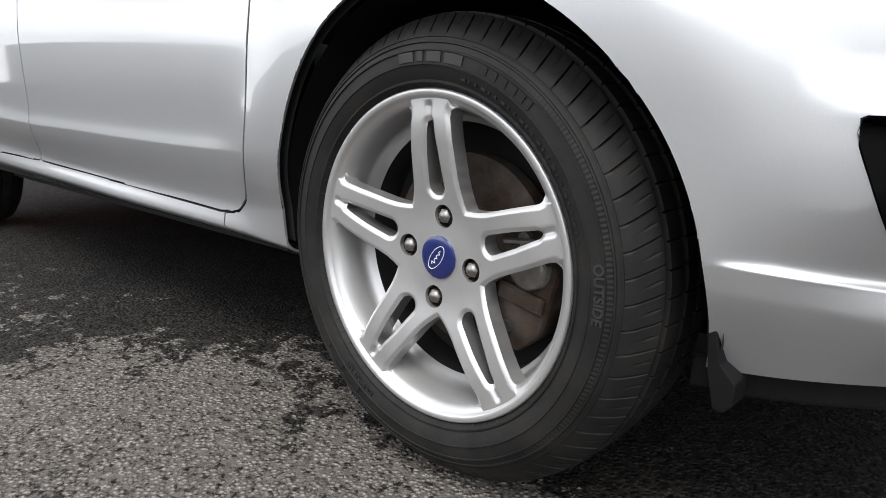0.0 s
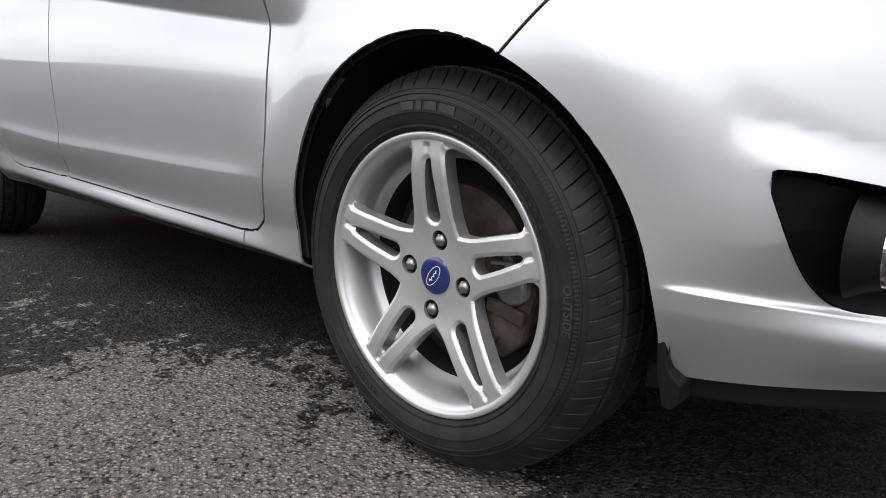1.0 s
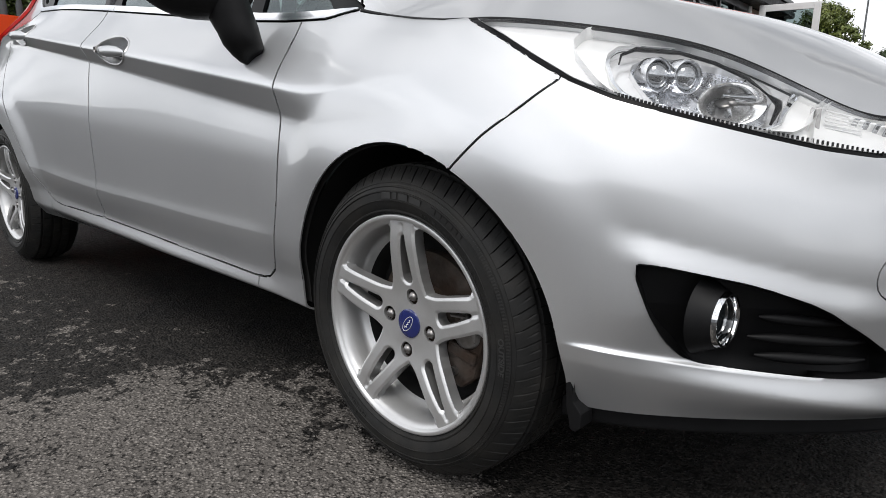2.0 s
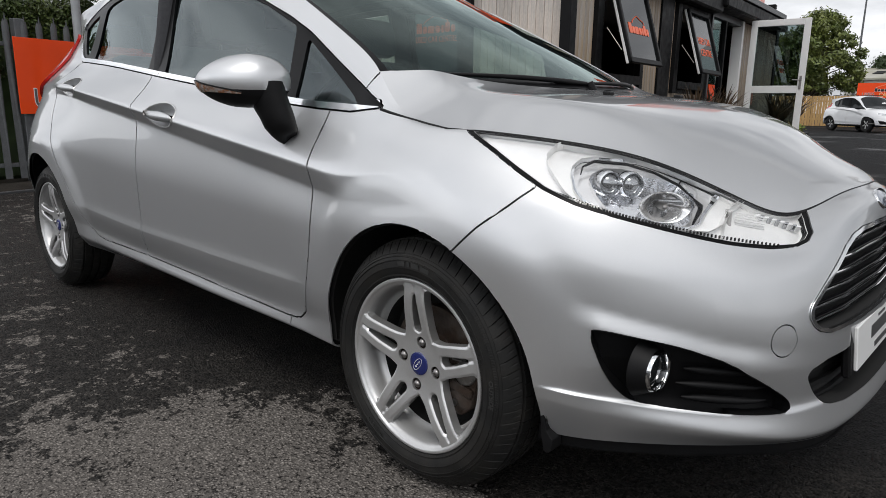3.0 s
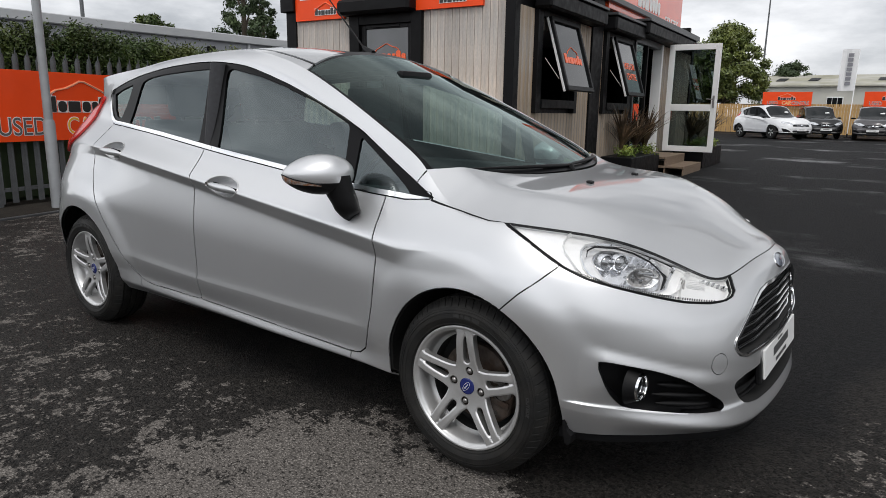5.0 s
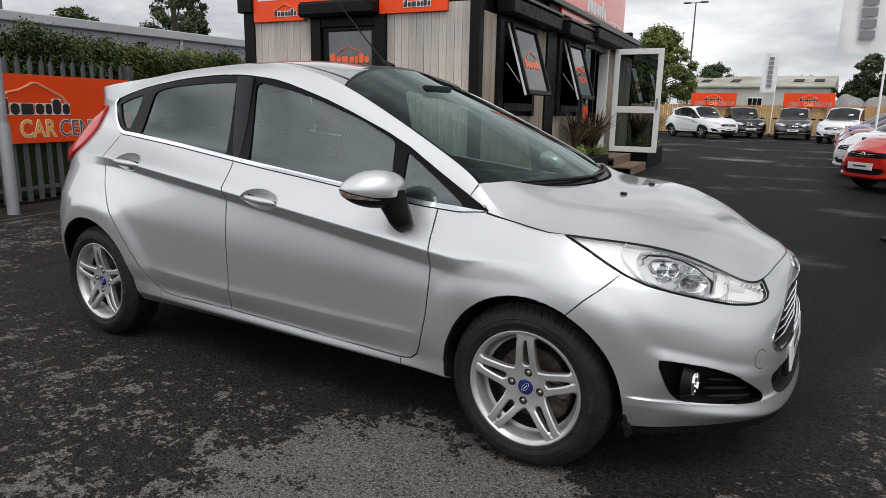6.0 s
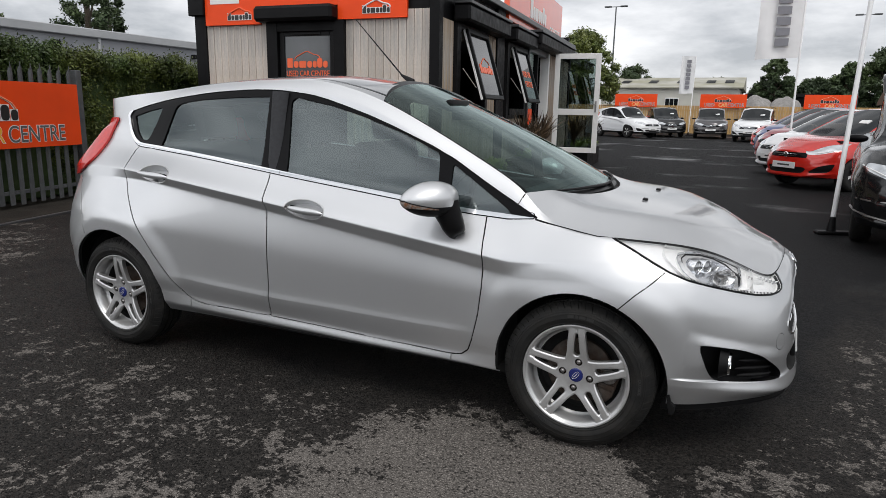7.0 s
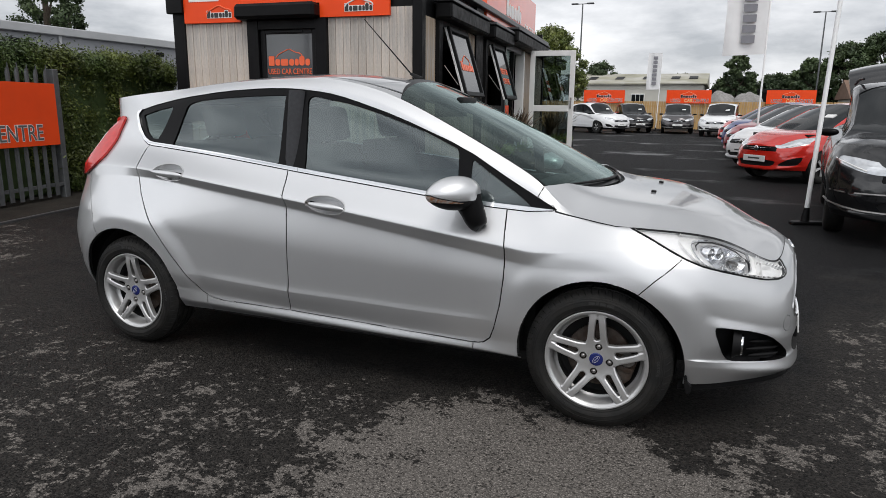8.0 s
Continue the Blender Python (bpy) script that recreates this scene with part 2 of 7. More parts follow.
M_LENS = glass("clear_lamp_lens", (0.99, 0.99, 0.99), 0.02, 0.035, (1.0, 1.0, 1.0))
M_REFLECTOR = material("lamp_reflector", (0.85, 0.86, 0.88), 0.12, 1.0, var=0.05, scale=60, bump=0.0008, bump_scale=160)
M_LAMPGREY = material("lamp_housing_silver", (0.88, 0.88, 0.875), 0.30, 0.25, var=0.03, scale=30)
M_LAMPFRAME = material("lamp_inner_frame", (0.86, 0.86, 0.85), 0.30, 0.2, var=0.03, scale=40)
M_CHROME_SOFT = material("satin_chrome", (0.84, 0.84, 0.84), 0.24, 0.6, var=0.05, scale=40)
M_DISH = material("silvered_dish", (0.93, 0.93, 0.925), 0.16, 0.85, var=0.04, scale=60)
M_INDICATOR_DULL = material("dull_indicator_panel", (0.62, 0.61, 0.60), 0.25, 0.3, var=0.15, scale=120)
M_REDLENS = material("red_lamp_plastic", (0.48, 0.011, 0.007), 0.2, var=0.14, scale=40, coat=0.3)
M_SEAT = material("dark_grey_seat_cloth", (0.035, 0.036, 0.04), 0.9, var=0.15, scale=60, bump=0.001, bump_scale=800)
M_HEADLINER = material("pale_grey_headlining", (0.26, 0.26, 0.25), 0.95, var=0.05, scale=30)
M_CHROME_DARK = material("dark_lens_glass", (0.38, 0.39, 0.40), 0.05, 0.8, var=0.1, scale=50, coat=1.0)
M_GREYPRINT = material("dark_grey_print", (0.06, 0.06, 0.06), 0.5, var=0.1, scale=50)
M_BLUE_GREY = material("badge_enamel", (0.10, 0.12, 0.17), 0.2, 0.3, var=0.1, scale=60, coat=1.0)
M_INDICATOR = material("indicator_lens", (0.55, 0.50, 0.46), 0.12, 0.35, var=0.3, scale=140, tint=(0.45, 0.20, 0.10), coat=1.0)
M_TIMBER = material("weathered_timber_cladding", (0.59, 0.50, 0.42), 0.75, var=0.22, scale=3.0, var2=0.12, scale2=40, tint=(0.42, 0.39, 0.36), stretch=(6, 6, 0.6), per_piece=0.14, bump=0.0015, bump_scale=60)
M_TIMBER_GREY = material("grey_timber_cladding", (0.33, 0.30, 0.27), 0.78, var=0.25, scale=2.5, var2=0.12, scale2=40, tint=(0.36, 0.26, 0.16), stretch=(5, 5, 0.5), per_piece=0.16, bump=0.0015, bump_scale=60)
M_BLACKSTEEL = material("black_painted_steel", (0.005, 0.005, 0.0055), 0.5, spec=0.14, var=0.2, scale=6, rough_var=0.1)
M_GREYCAP = material("grey_metal_flashing", (0.06, 0.062, 0.065), 0.4, 0.4, var=0.1, scale=4)
M_ORANGE_GLOSS = material("glossy_orange_panel", (0.84, 0.085, 0.012), 0.4, var=0.05, scale=2.5, coat=0.9)
M_ORANGE = material("orange_sign_panel", (0.82, 0.066, 0.006), 0.5, spec=0.25, var=0.05, scale=2.5, coat=0.08)
M_ORANGE_VINYL = material("orange_vinyl", (0.85, 0.13, 0.04), 0.4, var=0.04, scale=6)
M_SIGNBLACK = material("black_sign_print", (0.015, 0.015, 0.015), 0.4, var=0.1, scale=10)
M_SIGNGREY = material("grey_sign_print", (0.10, 0.10, 0.10), 0.4, var=0.1, scale=10)
M_SIGNYELLOW = material("yellow_sign_print", (0.80, 0.42, 0.03), 0.4, var=0.05, scale=10)
M_POLE = material("white_pole_enamel", (0.86, 0.86, 0.855), 0.4, var=0.03, scale=4)
M_WHITEPAINT = material("white_painted_frame", (0.72, 0.72, 0.71), 0.4, var=0.04, scale=5)
M_GALV_LIGHT = material("pale_galvanised_steel", (0.30, 0.31, 0.32), 0.5, 0.25, var=0.10, scale=7, rough_var=0.1)
M_GALV = material("galvanised_steel", (0.105, 0.110, 0.115), 0.55, 0.35, var=0.18, scale=9, var2=0.08, scale2=80, per_piece=0.1, rough_var=0.1)
M_SHEDWALL = material("pale_shed_render", (0.30, 0.31, 0.33), 0.8, var=0.06, scale=0.4)
M_SHEDROOF = material("shed_roof_sheet", (0.40, 0.41, 0.42), 0.6, var=0.1, scale=0.6)
M_WAREHOUSE = material("cream_warehouse_cladding", (0.48, 0.47, 0.42), 0.7, var=0.08, scale=0.5)
M_MOSSROOF = material("mossy_sheet_roof", (0.30, 0.29, 0.22), 0.85, var=0.18, scale=0.5, tint=(0.38, 0.37, 0.33))
M_FENCEWOOD = material("new_pine_fence", (0.42, 0.26, 0.10), 0.75, var=0.15, scale=3, per_piece=0.12, stretch=(4, 4, 0.6))
M_BARK = material("tree_bark", (0.07, 0.055, 0.04), 0.9, var=0.25, scale=8, bump=0.01, bump_scale=12)
M_LEAF = material("hedge_leaves", (0.034, 0.058, 0.012), 0.5, spec=0.4, var=0.45, scale=1.6, var2=0.45, scale2=16, tint=(0.085, 0.105, 0.02))
M_LEAF_MID = material("olive_leaves", (0.085, 0.115, 0.026), 0.5, var=0.35, scale=1.2, var2=0.4, scale2=8, tint=(0.13, 0.15, 0.03))
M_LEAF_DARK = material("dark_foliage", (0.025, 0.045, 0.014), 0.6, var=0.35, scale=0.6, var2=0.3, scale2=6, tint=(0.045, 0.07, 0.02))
M_LEAF_LIGHT = material("light_shrub_leaves", (0.13, 0.19, 0.035), 0.55, var=0.3, scale=5, tint=(0.30, 0.34, 0.06))
M_BRONZE = material("bronze_strap_leaves", (0.055, 0.038, 0.025), 0.5, var=0.35, scale=9, tint=(0.14, 0.09, 0.05))
M_DECK = material("timber_steps", (0.17, 0.12, 0.08), 0.7, var=0.2, scale=5, stretch=(0.5, 6, 6), bump=0.002, bump_scale=50)
M_EARTH = material("damp_paving", (0.025, 0.022, 0.0185), 0.85, spec=0.15, var=0.3, scale=2.5, var2=0.2, scale2=40, bump=0.004, bump_scale=60)
M_FLAG = material("white_flag_cloth", (0.70, 0.70, 0.70), 0.8, var=0.05, scale=3)
M_FLAGPRINT = material("grey_flag_print", (0.20, 0.20, 0.22), 0.8, var=0.05, scale=8)
M_RED = material("red_car_paint", (0.55, 0.018, 0.010), 0.25, 0.1, var=0.02, scale=3, coat=1.0)
M_WHITECAR = material("white_car_paint", (0.74, 0.745, 0.75), 0.3, var=0.02, scale=3, coat=1.0)
M_BLACKCAR = material("black_car_paint", (0.004, 0.0042, 0.005), 0.2, 0.0, var=0.05, scale=3, coat=0.5)
M_GREYCAR = material("dark_grey_car_paint", (0.07, 0.065, 0.068), 0.28, 0.6, var=0.04, scale=3, coat=1.0)
M_WINECAR = material("wine_red_car_paint", (0.25, 0.010, 0.018), 0.3, 0.0, var=0.04, scale=3, coat=0.6)
M_BLUECAR = material("dark_blue_car_paint", (0.014, 0.030, 0.15), 0.3, 0.0, var=0.04, scale=3, coat=0.6)
M_CARGLASS = material("dark_car_glass", (0.010, 0.012, 0.013), 0.06, var=0.2, scale=3, spec=0.38)
M_OFFICEGLASS = material("grey_office_glass", (0.085, 0.09, 0.095), 0.08, var=0.15, scale=2, spec=0.7)
M_INTERIOR = material("dim_office_interior", (0.10, 0.10, 0.10), 0.9, var=0.2, scale=2)
M_ASPHALT = asphalt()

# ---------------------------------------------------------------- modelling tools
def finish(name, bm, mat, parent=None, label="", smooth=False, matrix=None):
    me = bpy.data.meshes.new(name)
    bm.to_mesh(me)
    bm.free()
    me.materials.append(mat)
    if smooth:
        me.shade_smooth()
        me.set_sharp_from_angle(angle=radians(50))
    ob = new(name, me)
    if parent is not None:
        ob.parent = parent
    if matrix is not None:
        ob.matrix_basis = matrix
    if label:
        ob["label"] = label
    return ob


def part(name, bm, mat, parent, label="", smooth=False, matrix=None):
    """One mesh object under a thing or a part."""
    return finish(name, bm, mat, parent, label, smooth, matrix)


def thing(name, label, category, group="", kind="", at=None):
    """An Empty that carries the parts of one thing."""
    ob = new(name)
    ob.empty_display_size = 0.1
    if at is not None:
        ob.matrix_basis = at
    return tagged(ob, label, category, group, kind)


def add_box(bm, lo, hi, bevel=0.0, m=None, segments=1):
    made = bmesh.ops.create_cube(bm, size=1.0)["verts"]
    for v in made:
        v.co = Vector([lo[i] + (v.co[i] + 0.5) * (hi[i] - lo[i]) for i in range(3)])
    if m is not None:
        bmesh.ops.transform(bm, matrix=m, verts=made)
    if bevel:
        edges = list({e for v in made for e in v.link_edges})
        bmesh.ops.bevel(bm, geom=edges, offset=bevel, segments=segments, affect="EDGES", profile=0.6)
    return bm


def box(lo, hi, bevel=0.0, m=None, segments=1):
    return add_box(bmesh.new(), lo, hi, bevel, m, segments)


def add_tube(bm, points, radii, sides=10, caps=True):
    """A tube along points, with a radius for each."""
    pts = [Vector(p) for p in points]
    radii = radii if hasattr(radii, "__len__") else [radii] * len(pts)
    rings = []
    for i, p in enumerate(pts):
        along = (pts[min(i + 1, len(pts) - 1)] - pts[max(i - 1, 0)]).normalized()
        side = along.orthogonal().normalized() if i == 0 else (side - along * side.dot(along)).normalized()
        other = along.cross(side)
        rings.append([bm.verts.new(p + radii[i] * (math.cos(a) * side + math.sin(a) * other)) for a in (2 * math.pi * k / sides for k in range(sides))])
    for a, b in zip(rings, rings[1:]):
        for k in range(sides):
            bm.faces.new((a[k], a[(k + 1) % sides], b[(k + 1) % sides], b[k]))
    if caps:
        bm.faces.new(rings[0][::-1])
        bm.faces.new(rings[-1])
    return bm


def tube(points, radii, sides=10):
    return add_tube(bmesh.new(), points, radii, sides)


def add_prism(bm, outline, lo, hi, axis=1, bevel=0.0):
    """A flat outline (two coordinates each) drawn out from lo to hi along an axis."""
    def place(p, h):
        q = list(p)
        q.insert(axis, h)
        return q
    a = [bm.verts.new(place(p, lo)) for p in outline]
    b = [bm.verts.new(place(p, hi)) for p in outline]
    faces = [bm.faces.new(a), bm.faces.new(b[::-1])]
    for i in range(len(a)):
        j = (i + 1) % len(a)
        faces.append(bm.faces.new((a[j], a[i], b[i], b[j])))
    bmesh.ops.recalc_face_normals(bm, faces=faces)
    if bevel:
        bmesh.ops.bevel(bm, geom=list({e for f in faces for e in f.edges}), offset=bevel, segments=2, affect="EDGES", profile=0.6)
    return bm


def prism(outline, lo, hi, axis=1, bevel=0.0):
    return add_prism(bmesh.new(), outline, lo, hi, axis, bevel)


def add_lathe(bm, profile, sides=48, arc=(0.0, 2 * math.pi), axis_y=True):
    """Turns a profile of (radius, height along y) round the y axis."""
    full = abs(arc[1] - arc[0] - 2 * math.pi) < 1e-6
    count = sides if full else sides + 1
    rings = [[bm.verts.new((r * math.cos(a), h, r * math.sin(a))) for a in (arc[0] + (arc[1] - arc[0]) * k / sides for k in range(count))] for r, h in profile]
    for p, q in zip(rings, rings[1:]):
        for k in range(sides):
            j = (k + 1) % count
            bm.faces.new((p[k], q[k], q[j], p[j]))
    return bm


def lathe(profile, sides=48, arc=(0.0, 2 * math.pi)):
    return add_lathe(bmesh.new(), profile, sides, arc)


def words(text, size, mat, matrix, name, parent=None, depth=0.004, label="", align="CENTER", squeeze=1.0, offset=0.0):
    """Lettering in the built-in face, as a mesh of its own."""
    cu = bpy.data.curves.new(name, "FONT")
    cu.body, cu.size, cu.extrude, cu.align_x, cu.align_y, cu.offset = text, size, depth, align, "CENTER", offset
    tmp = bpy.data.objects.new(name, cu)
    me = bpy.data.meshes.new_from_object(tmp)
    bpy.data.objects.remove(tmp)
    bpy.data.curves.remove(cu)
    me.transform(Matrix.Diagonal((squeeze, 1, 1, 1)))
    me.materials.clear()
    me.materials.append(mat)
    ob = new(name, me)
    ob.matrix_basis = matrix
    ob.parent = parent
    if label:
        ob["label"] = label
    return ob


def nat_spline(values):
    """A smooth curve through evenly keyed rows; returns a function of the key."""
    P = np.array(values, float)
    n = len(P)
    A, rhs = np.eye(n), np.zeros_like(P)
    for i in range(1, n - 1):
        A[i, i - 1:i + 2] = (1, 4, 1)
        rhs[i] = 6 * (P[i + 1] - 2 * P[i] + P[i - 1])
    M = np.linalg.solve(A, rhs)

    def at(u):
        u = np.clip(np.asarray(u, float), 0, n - 1)
        i = np.minimum(u.astype(int), n - 2)
        t = (u - i)[..., None]
        s = 1 - t
        return s * P[i] + t * P[i + 1] + ((s**3 - s) * M[i] + (t**3 - t) * M[i + 1]) / 6
    return at


def rise(L, v, crease=()):
    """Monotone interpolation through the levels L (K, N, 3) at v (N,)."""
    K = len(L)
    d = L[1:] - L[:-1]
    m = np.zeros_like(L)
    a, b = d[:-1], d[1:]
    same = a * b > 0
    m[1:-1] = np.where(same, 2 * a * b / np.where(same, a + b, 1), 0)
    m[0], m[-1] = d[0], d[-1]
    v = np.clip(v, 0, K - 1)
    i = np.minimum(v.astype(int), K - 2)
    k = np.arange(L.shape[1])
    t = (v - i)[:, None]
    p0, p1, m0, m1 = L[i, k], L[i + 1, k], m[i, k], m[i + 1, k]
    if crease:
        # between two levels the flank is one flat facet with sharp edges, which fades out towards the nose
        flat = np.clip((-0.16 - p0[:, :1]) / 0.22, 0, 1) * (i == crease[1])[:, None]
        flat = flat + np.clip((-0.40 - p0[:, :1]) / 0.10, 0, 1) * np.clip((p0[:, :1] + 2.1) / 0.10, 0, 1) * (i == 2)[:, None] * 0.45
        flat = flat + 0.6 * np.clip((p0[:, :1] - 0.28) / 0.10, 0, 1) * (i == crease[0])[:, None]
        m0, m1 = m0 + (d[i, k] - m0) * flat, m1 + (d[i, k] - m1) * flat
    return (2 * t**3 - 3 * t**2 + 1) * p0 + (t**3 - 2 * t**2 + t) * m0 + (3 * t**2 - 2 * t**3) * p1 + (t**3 - t**2) * m1


def sd_poly(px, pz, poly, grow=0.0):
    """Signed distance to a closed outline: minus inside."""
    Q = np.array(poly, float)
    best, inside = np.full(px.shape, 1e9), np.zeros(px.shape, bool)
    for (ax, az), (bx, bz) in zip(Q, np.roll(Q, -1, 0)):
        ex, ez = bx - ax, bz - az
        t = np.clip(((px - ax) * ex + (pz - az) * ez) / (ex * ex + ez * ez), 0, 1)
        best = np.minimum(best, (px - ax - t * ex) ** 2 + (pz - az - t * ez) ** 2)
        cross = (az > pz) != (bz > pz)
        inside ^= cross & (px < ex * (pz - az) / (ez if abs(ez) > 1e-12 else 1e-12) + ax)
    d = np.sqrt(best)
    return np.where(inside, -d, d) - grow


def smooth_poly(poly, rounds=2):
    """Cuts the corners of an outline, twice or more, to round it."""
    P = [np.array(p, float) for p in poly]
    for _ in range(rounds):
        Q = []
        for a, b in zip(P, P[1:] + P[:1]):
            Q += [a * 0.8 + b * 0.2, a * 0.2 + b * 0.8]
        P = Q
    return [tuple(p) for p in P]


class Sheet:
    """A sheet over (u, v), cut into named regions along signed distances, and turned into panels."""

    def __init__(self, us, vs, shape, normal_side=1.0):
        self.shape = shape
        M, N = len(us), len(vs)
        U, V = np.meshgrid(us, vs, indexing="ij")
        self.u, self.v = list(U.ravel()), list(V.ravel())
        self.polys = [(i * N + j, (i + 1) * N + j, (i + 1) * N + j + 1, i * N + j + 1) for i in range(M - 1) for j in range(N - 1)]
        self.label = ["body"] * len(self.polys)
        self.cut_points = set()
        self.flip = normal_side < 0

    def places(self):
        return self.shape(np.array(self.u), np.array(self.v))

    def cut(self, sd, inside, only=("body",), gap=True, by_uv=False):
        P = self.places()
        d = sd(P, np.array(self.u), np.array(self.v)) if by_uv else sd(P)
        d = np.where(np.abs(d) < 2e-4, 0.0, d).tolist()
        made, polys, labels = {}, [], []
        for poly, lab in zip(self.polys, self.label):
            s = [d[i] for i in poly]
            if lab not in only or min(s) >= 0:
                polys.append(poly), labels.append(lab)
                continue
            if max(s) <= 0:
                polys.append(poly), labels.append(inside)
                continue
            ins, out = [], []
            for a, b, sa, sb in zip(poly, poly[1:] + poly[:1], s, s[1:] + s[:1]):
                if sa <= 0:
                    ins.append(a)
                if sa >= 0:
                    out.append(a)
                if sa * sb < 0:
                    key = (min(a, b), max(a, b))
                    if key not in made:
                        t = sa / (sa - sb)
                        made[key] = len(self.u)
                        self.u.append(self.u[a] + t * (self.u[b] - self.u[a]))
                        self.v.append(self.v[a] + t * (self.v[b] - self.v[a]))
                    ins.append(made[key]), out.append(made[key])
            if len(ins) > 2:
                polys.append(tuple(ins)), labels.append(inside)
            if len(out) > 2:
                polys.append(tuple(out)), labels.append(lab)
        # neighbours that keep their label still need the new points on shared edges
        fixed = []
        for poly in polys:
            new_poly = []
            for a, b in zip(poly, poly[1:] + poly[:1]):
                new_poly.append(a)
                k = made.get((min(a, b), max(a, b)))
                if k is not None and k not in poly:
                    new_poly.append(k)
            fixed.append(tuple(new_poly))
        self.polys, self.label = fixed, labels
        if gap:
            self.cut_points |= set(made.values()) | {i for i, x in enumerate(d) if x == 0.0}
        return self

    def normals(self, u, v):
        e = 1e-3
        a = self.shape(u + e, v) - self.shape(u - e, v)
        b = self.shape(u, v + e) - self.shape(u, v - e)
        n = np.cross(a, b)
        n /= np.maximum(np.linalg.norm(n, axis=1, keepdims=True), 1e-12)
        return -n if self.flip else n

    def panel(self, name, labels, mat, parent, label="", inset=0.0, skirt=0.012, gap=0.0, mirror=False, shift=None, skirt_along=None):
        """One region as a panel of its own, with turned-in edges, set back by inset, with half a joint's width left open at its cut edges."""
        sel = [p for p, lab in zip(self.polys, self.label) if lab in labels]
        if not sel:
            return None
        used = sorted({i for p in sel for i in p})
        at = {i: k for k, i in enumerate(used)}
        u, v = np.array([self.u[i] for i in used]), np.array([self.v[i] for i in used])
        P, N = self.shape(u, v), self.normals(u, v)
        P = P - N * inset
        faces = [[at[i] for i in p] for p in sel]
        count = {}
        for f in faces:
            for a, b in zip(f, f[1:] + f[:1]):
                key = (min(a, b), max(a, b))
                count.setdefault(key, []).append((a, b))
        rim = [e[0] for e in count.values() if len(e) == 1]
        if gap:
            pull = np.zeros_like(P)
            onrim = {a for e in rim for a in e}
            for f in faces:
                mid = P[f].mean(0)
                for a in f:
                    if a in onrim:
                        pull[a] += mid - P[a]
            tangent = {}
            for a, b in rim:
                step = P[b] - P[a]
                for k in (a, b):
                    tangent[k] = tangent.get(k, 0) + step
            for a in onrim:
                if used[a] in self.cut_points:
                    t = tangent[a] / max(np.linalg.norm(tangent[a]), 1e-12)
                    pull[a] -= t * (pull[a] @ t)
                    size = np.linalg.norm(pull[a])
                    if size > 1e-9:
                        P[a] += pull[a] / size * gap
        if shift is not None:
            P = P + np.array(shift)
        if mirror:
            # no turned-in edge along the middle, where the two halves meet
            rim = [(a, b) for a, b in rim if abs(P[a][1]) > 1e-3 or abs(P[b][1]) > 1e-3]
        verts, normals = P.tolist(), N.tolist()
        if self.flip:
            faces = [f[::-1] for f in faces]
        if skirt:
            # the turned-in edge has vertices and outward normals of its own
            low, high, out_n = {}, {}, {}
            for a, b in rim:
                o = np.cross(P[b] - P[a], N[a] + N[b]) * (-1 if self.flip else 1)
                for k in (a, b):
                    out_n[k] = out_n.get(k, 0) + o / max(np.linalg.norm(o), 1e-12)
            beside = {}
            for a, b in rim:
                beside.setdefault(a, []).append(b), beside.setdefault(b, []).append(a)
            for k in out_n:
                out_n[k] = out_n[k] / max(np.linalg.norm(out_n[k]), 1e-12)
            for _ in range(4):
                out_n = {k: o + sum((out_n[j] for j in beside[k] if out_n[j] @ o > 0.5), np.zeros(3)) for k, o in out_n.items()}
                out_n = {k: o / max(np.linalg.norm(o), 1e-12) for k, o in out_n.items()}
            for k, o in out_n.items():
                o = (o / max(np.linalg.norm(o), 1e-12) * (1 if skirt > 0 else -1)).tolist()
                high[k] = len(verts)
                verts.append(P[k].tolist()), normals.append(o)
                low[k] = len(verts)
                verts.append((P[k] - (N[k] if skirt_along is None else np.array(skirt_along)) * skirt).tolist()), normals.append(o)
            for a, b in rim:
                quad = [high[b], high[a], low[a], low[b]]
                faces.append(quad[::-1] if self.flip else quad)
        out = []
        for side in ((1, -1) if mirror else (1,)):
            vv = [(x, y * side, z) for x, y, z in verts]
            nn = [(x, y * side, z) for x, y, z in normals]
            me = bpy.data.meshes.new(name)
            me.from_pydata(vv, [], [f[::-1] for f in faces] if side < 0 else faces)
            me.shade_smooth()
            me.normals_split_custom_set_from_vertices(nn)
            me.materials.append(mat)
            ob = new(name, me)
            ob.parent = parent
            if label:
                ob["label"] = label
            out.append(ob)
        return out[0] if len(out) == 1 else out

# ---------------------------------------------------------------- ground
bm = bmesh.new()
bmesh.ops.create_grid(bm, x_segments=40, y_segments=40, size=400)
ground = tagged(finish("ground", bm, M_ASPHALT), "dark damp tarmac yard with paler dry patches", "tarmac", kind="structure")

# plain wall added out of view behind the walk, blocking low sky from the paintwork
tagged(finish("wall_south", box((-60, -17.4, -0.05), (40, -17.0, 3.5), 0.02), M_SHEDROOF), "plain grey wall, added out of view to dim low reflections", "wall", kind="structure")

# strip of older paving along the palisade fence
FENCE = pose(-7.25, 0.2, 0, 0, 0, 90 + 13.6)          # local x runs along the fence, local y away from the yard (to -x)
strip = box((-1.2, -0.75, -0.05), (3.6, 0.6, 0.012), 0.006)
tagged(finish("pavement", strip, M_EARTH, matrix=FENCE), "damp dark paving strip at the fence's foot", "paving", kind="structure")
part("pavement_edge", box((-1.2, -0.80, -0.05), (3.6, -0.752, 0.022), 0.006), M_GREYCAP, bpy.data.objects["pavement"], "")

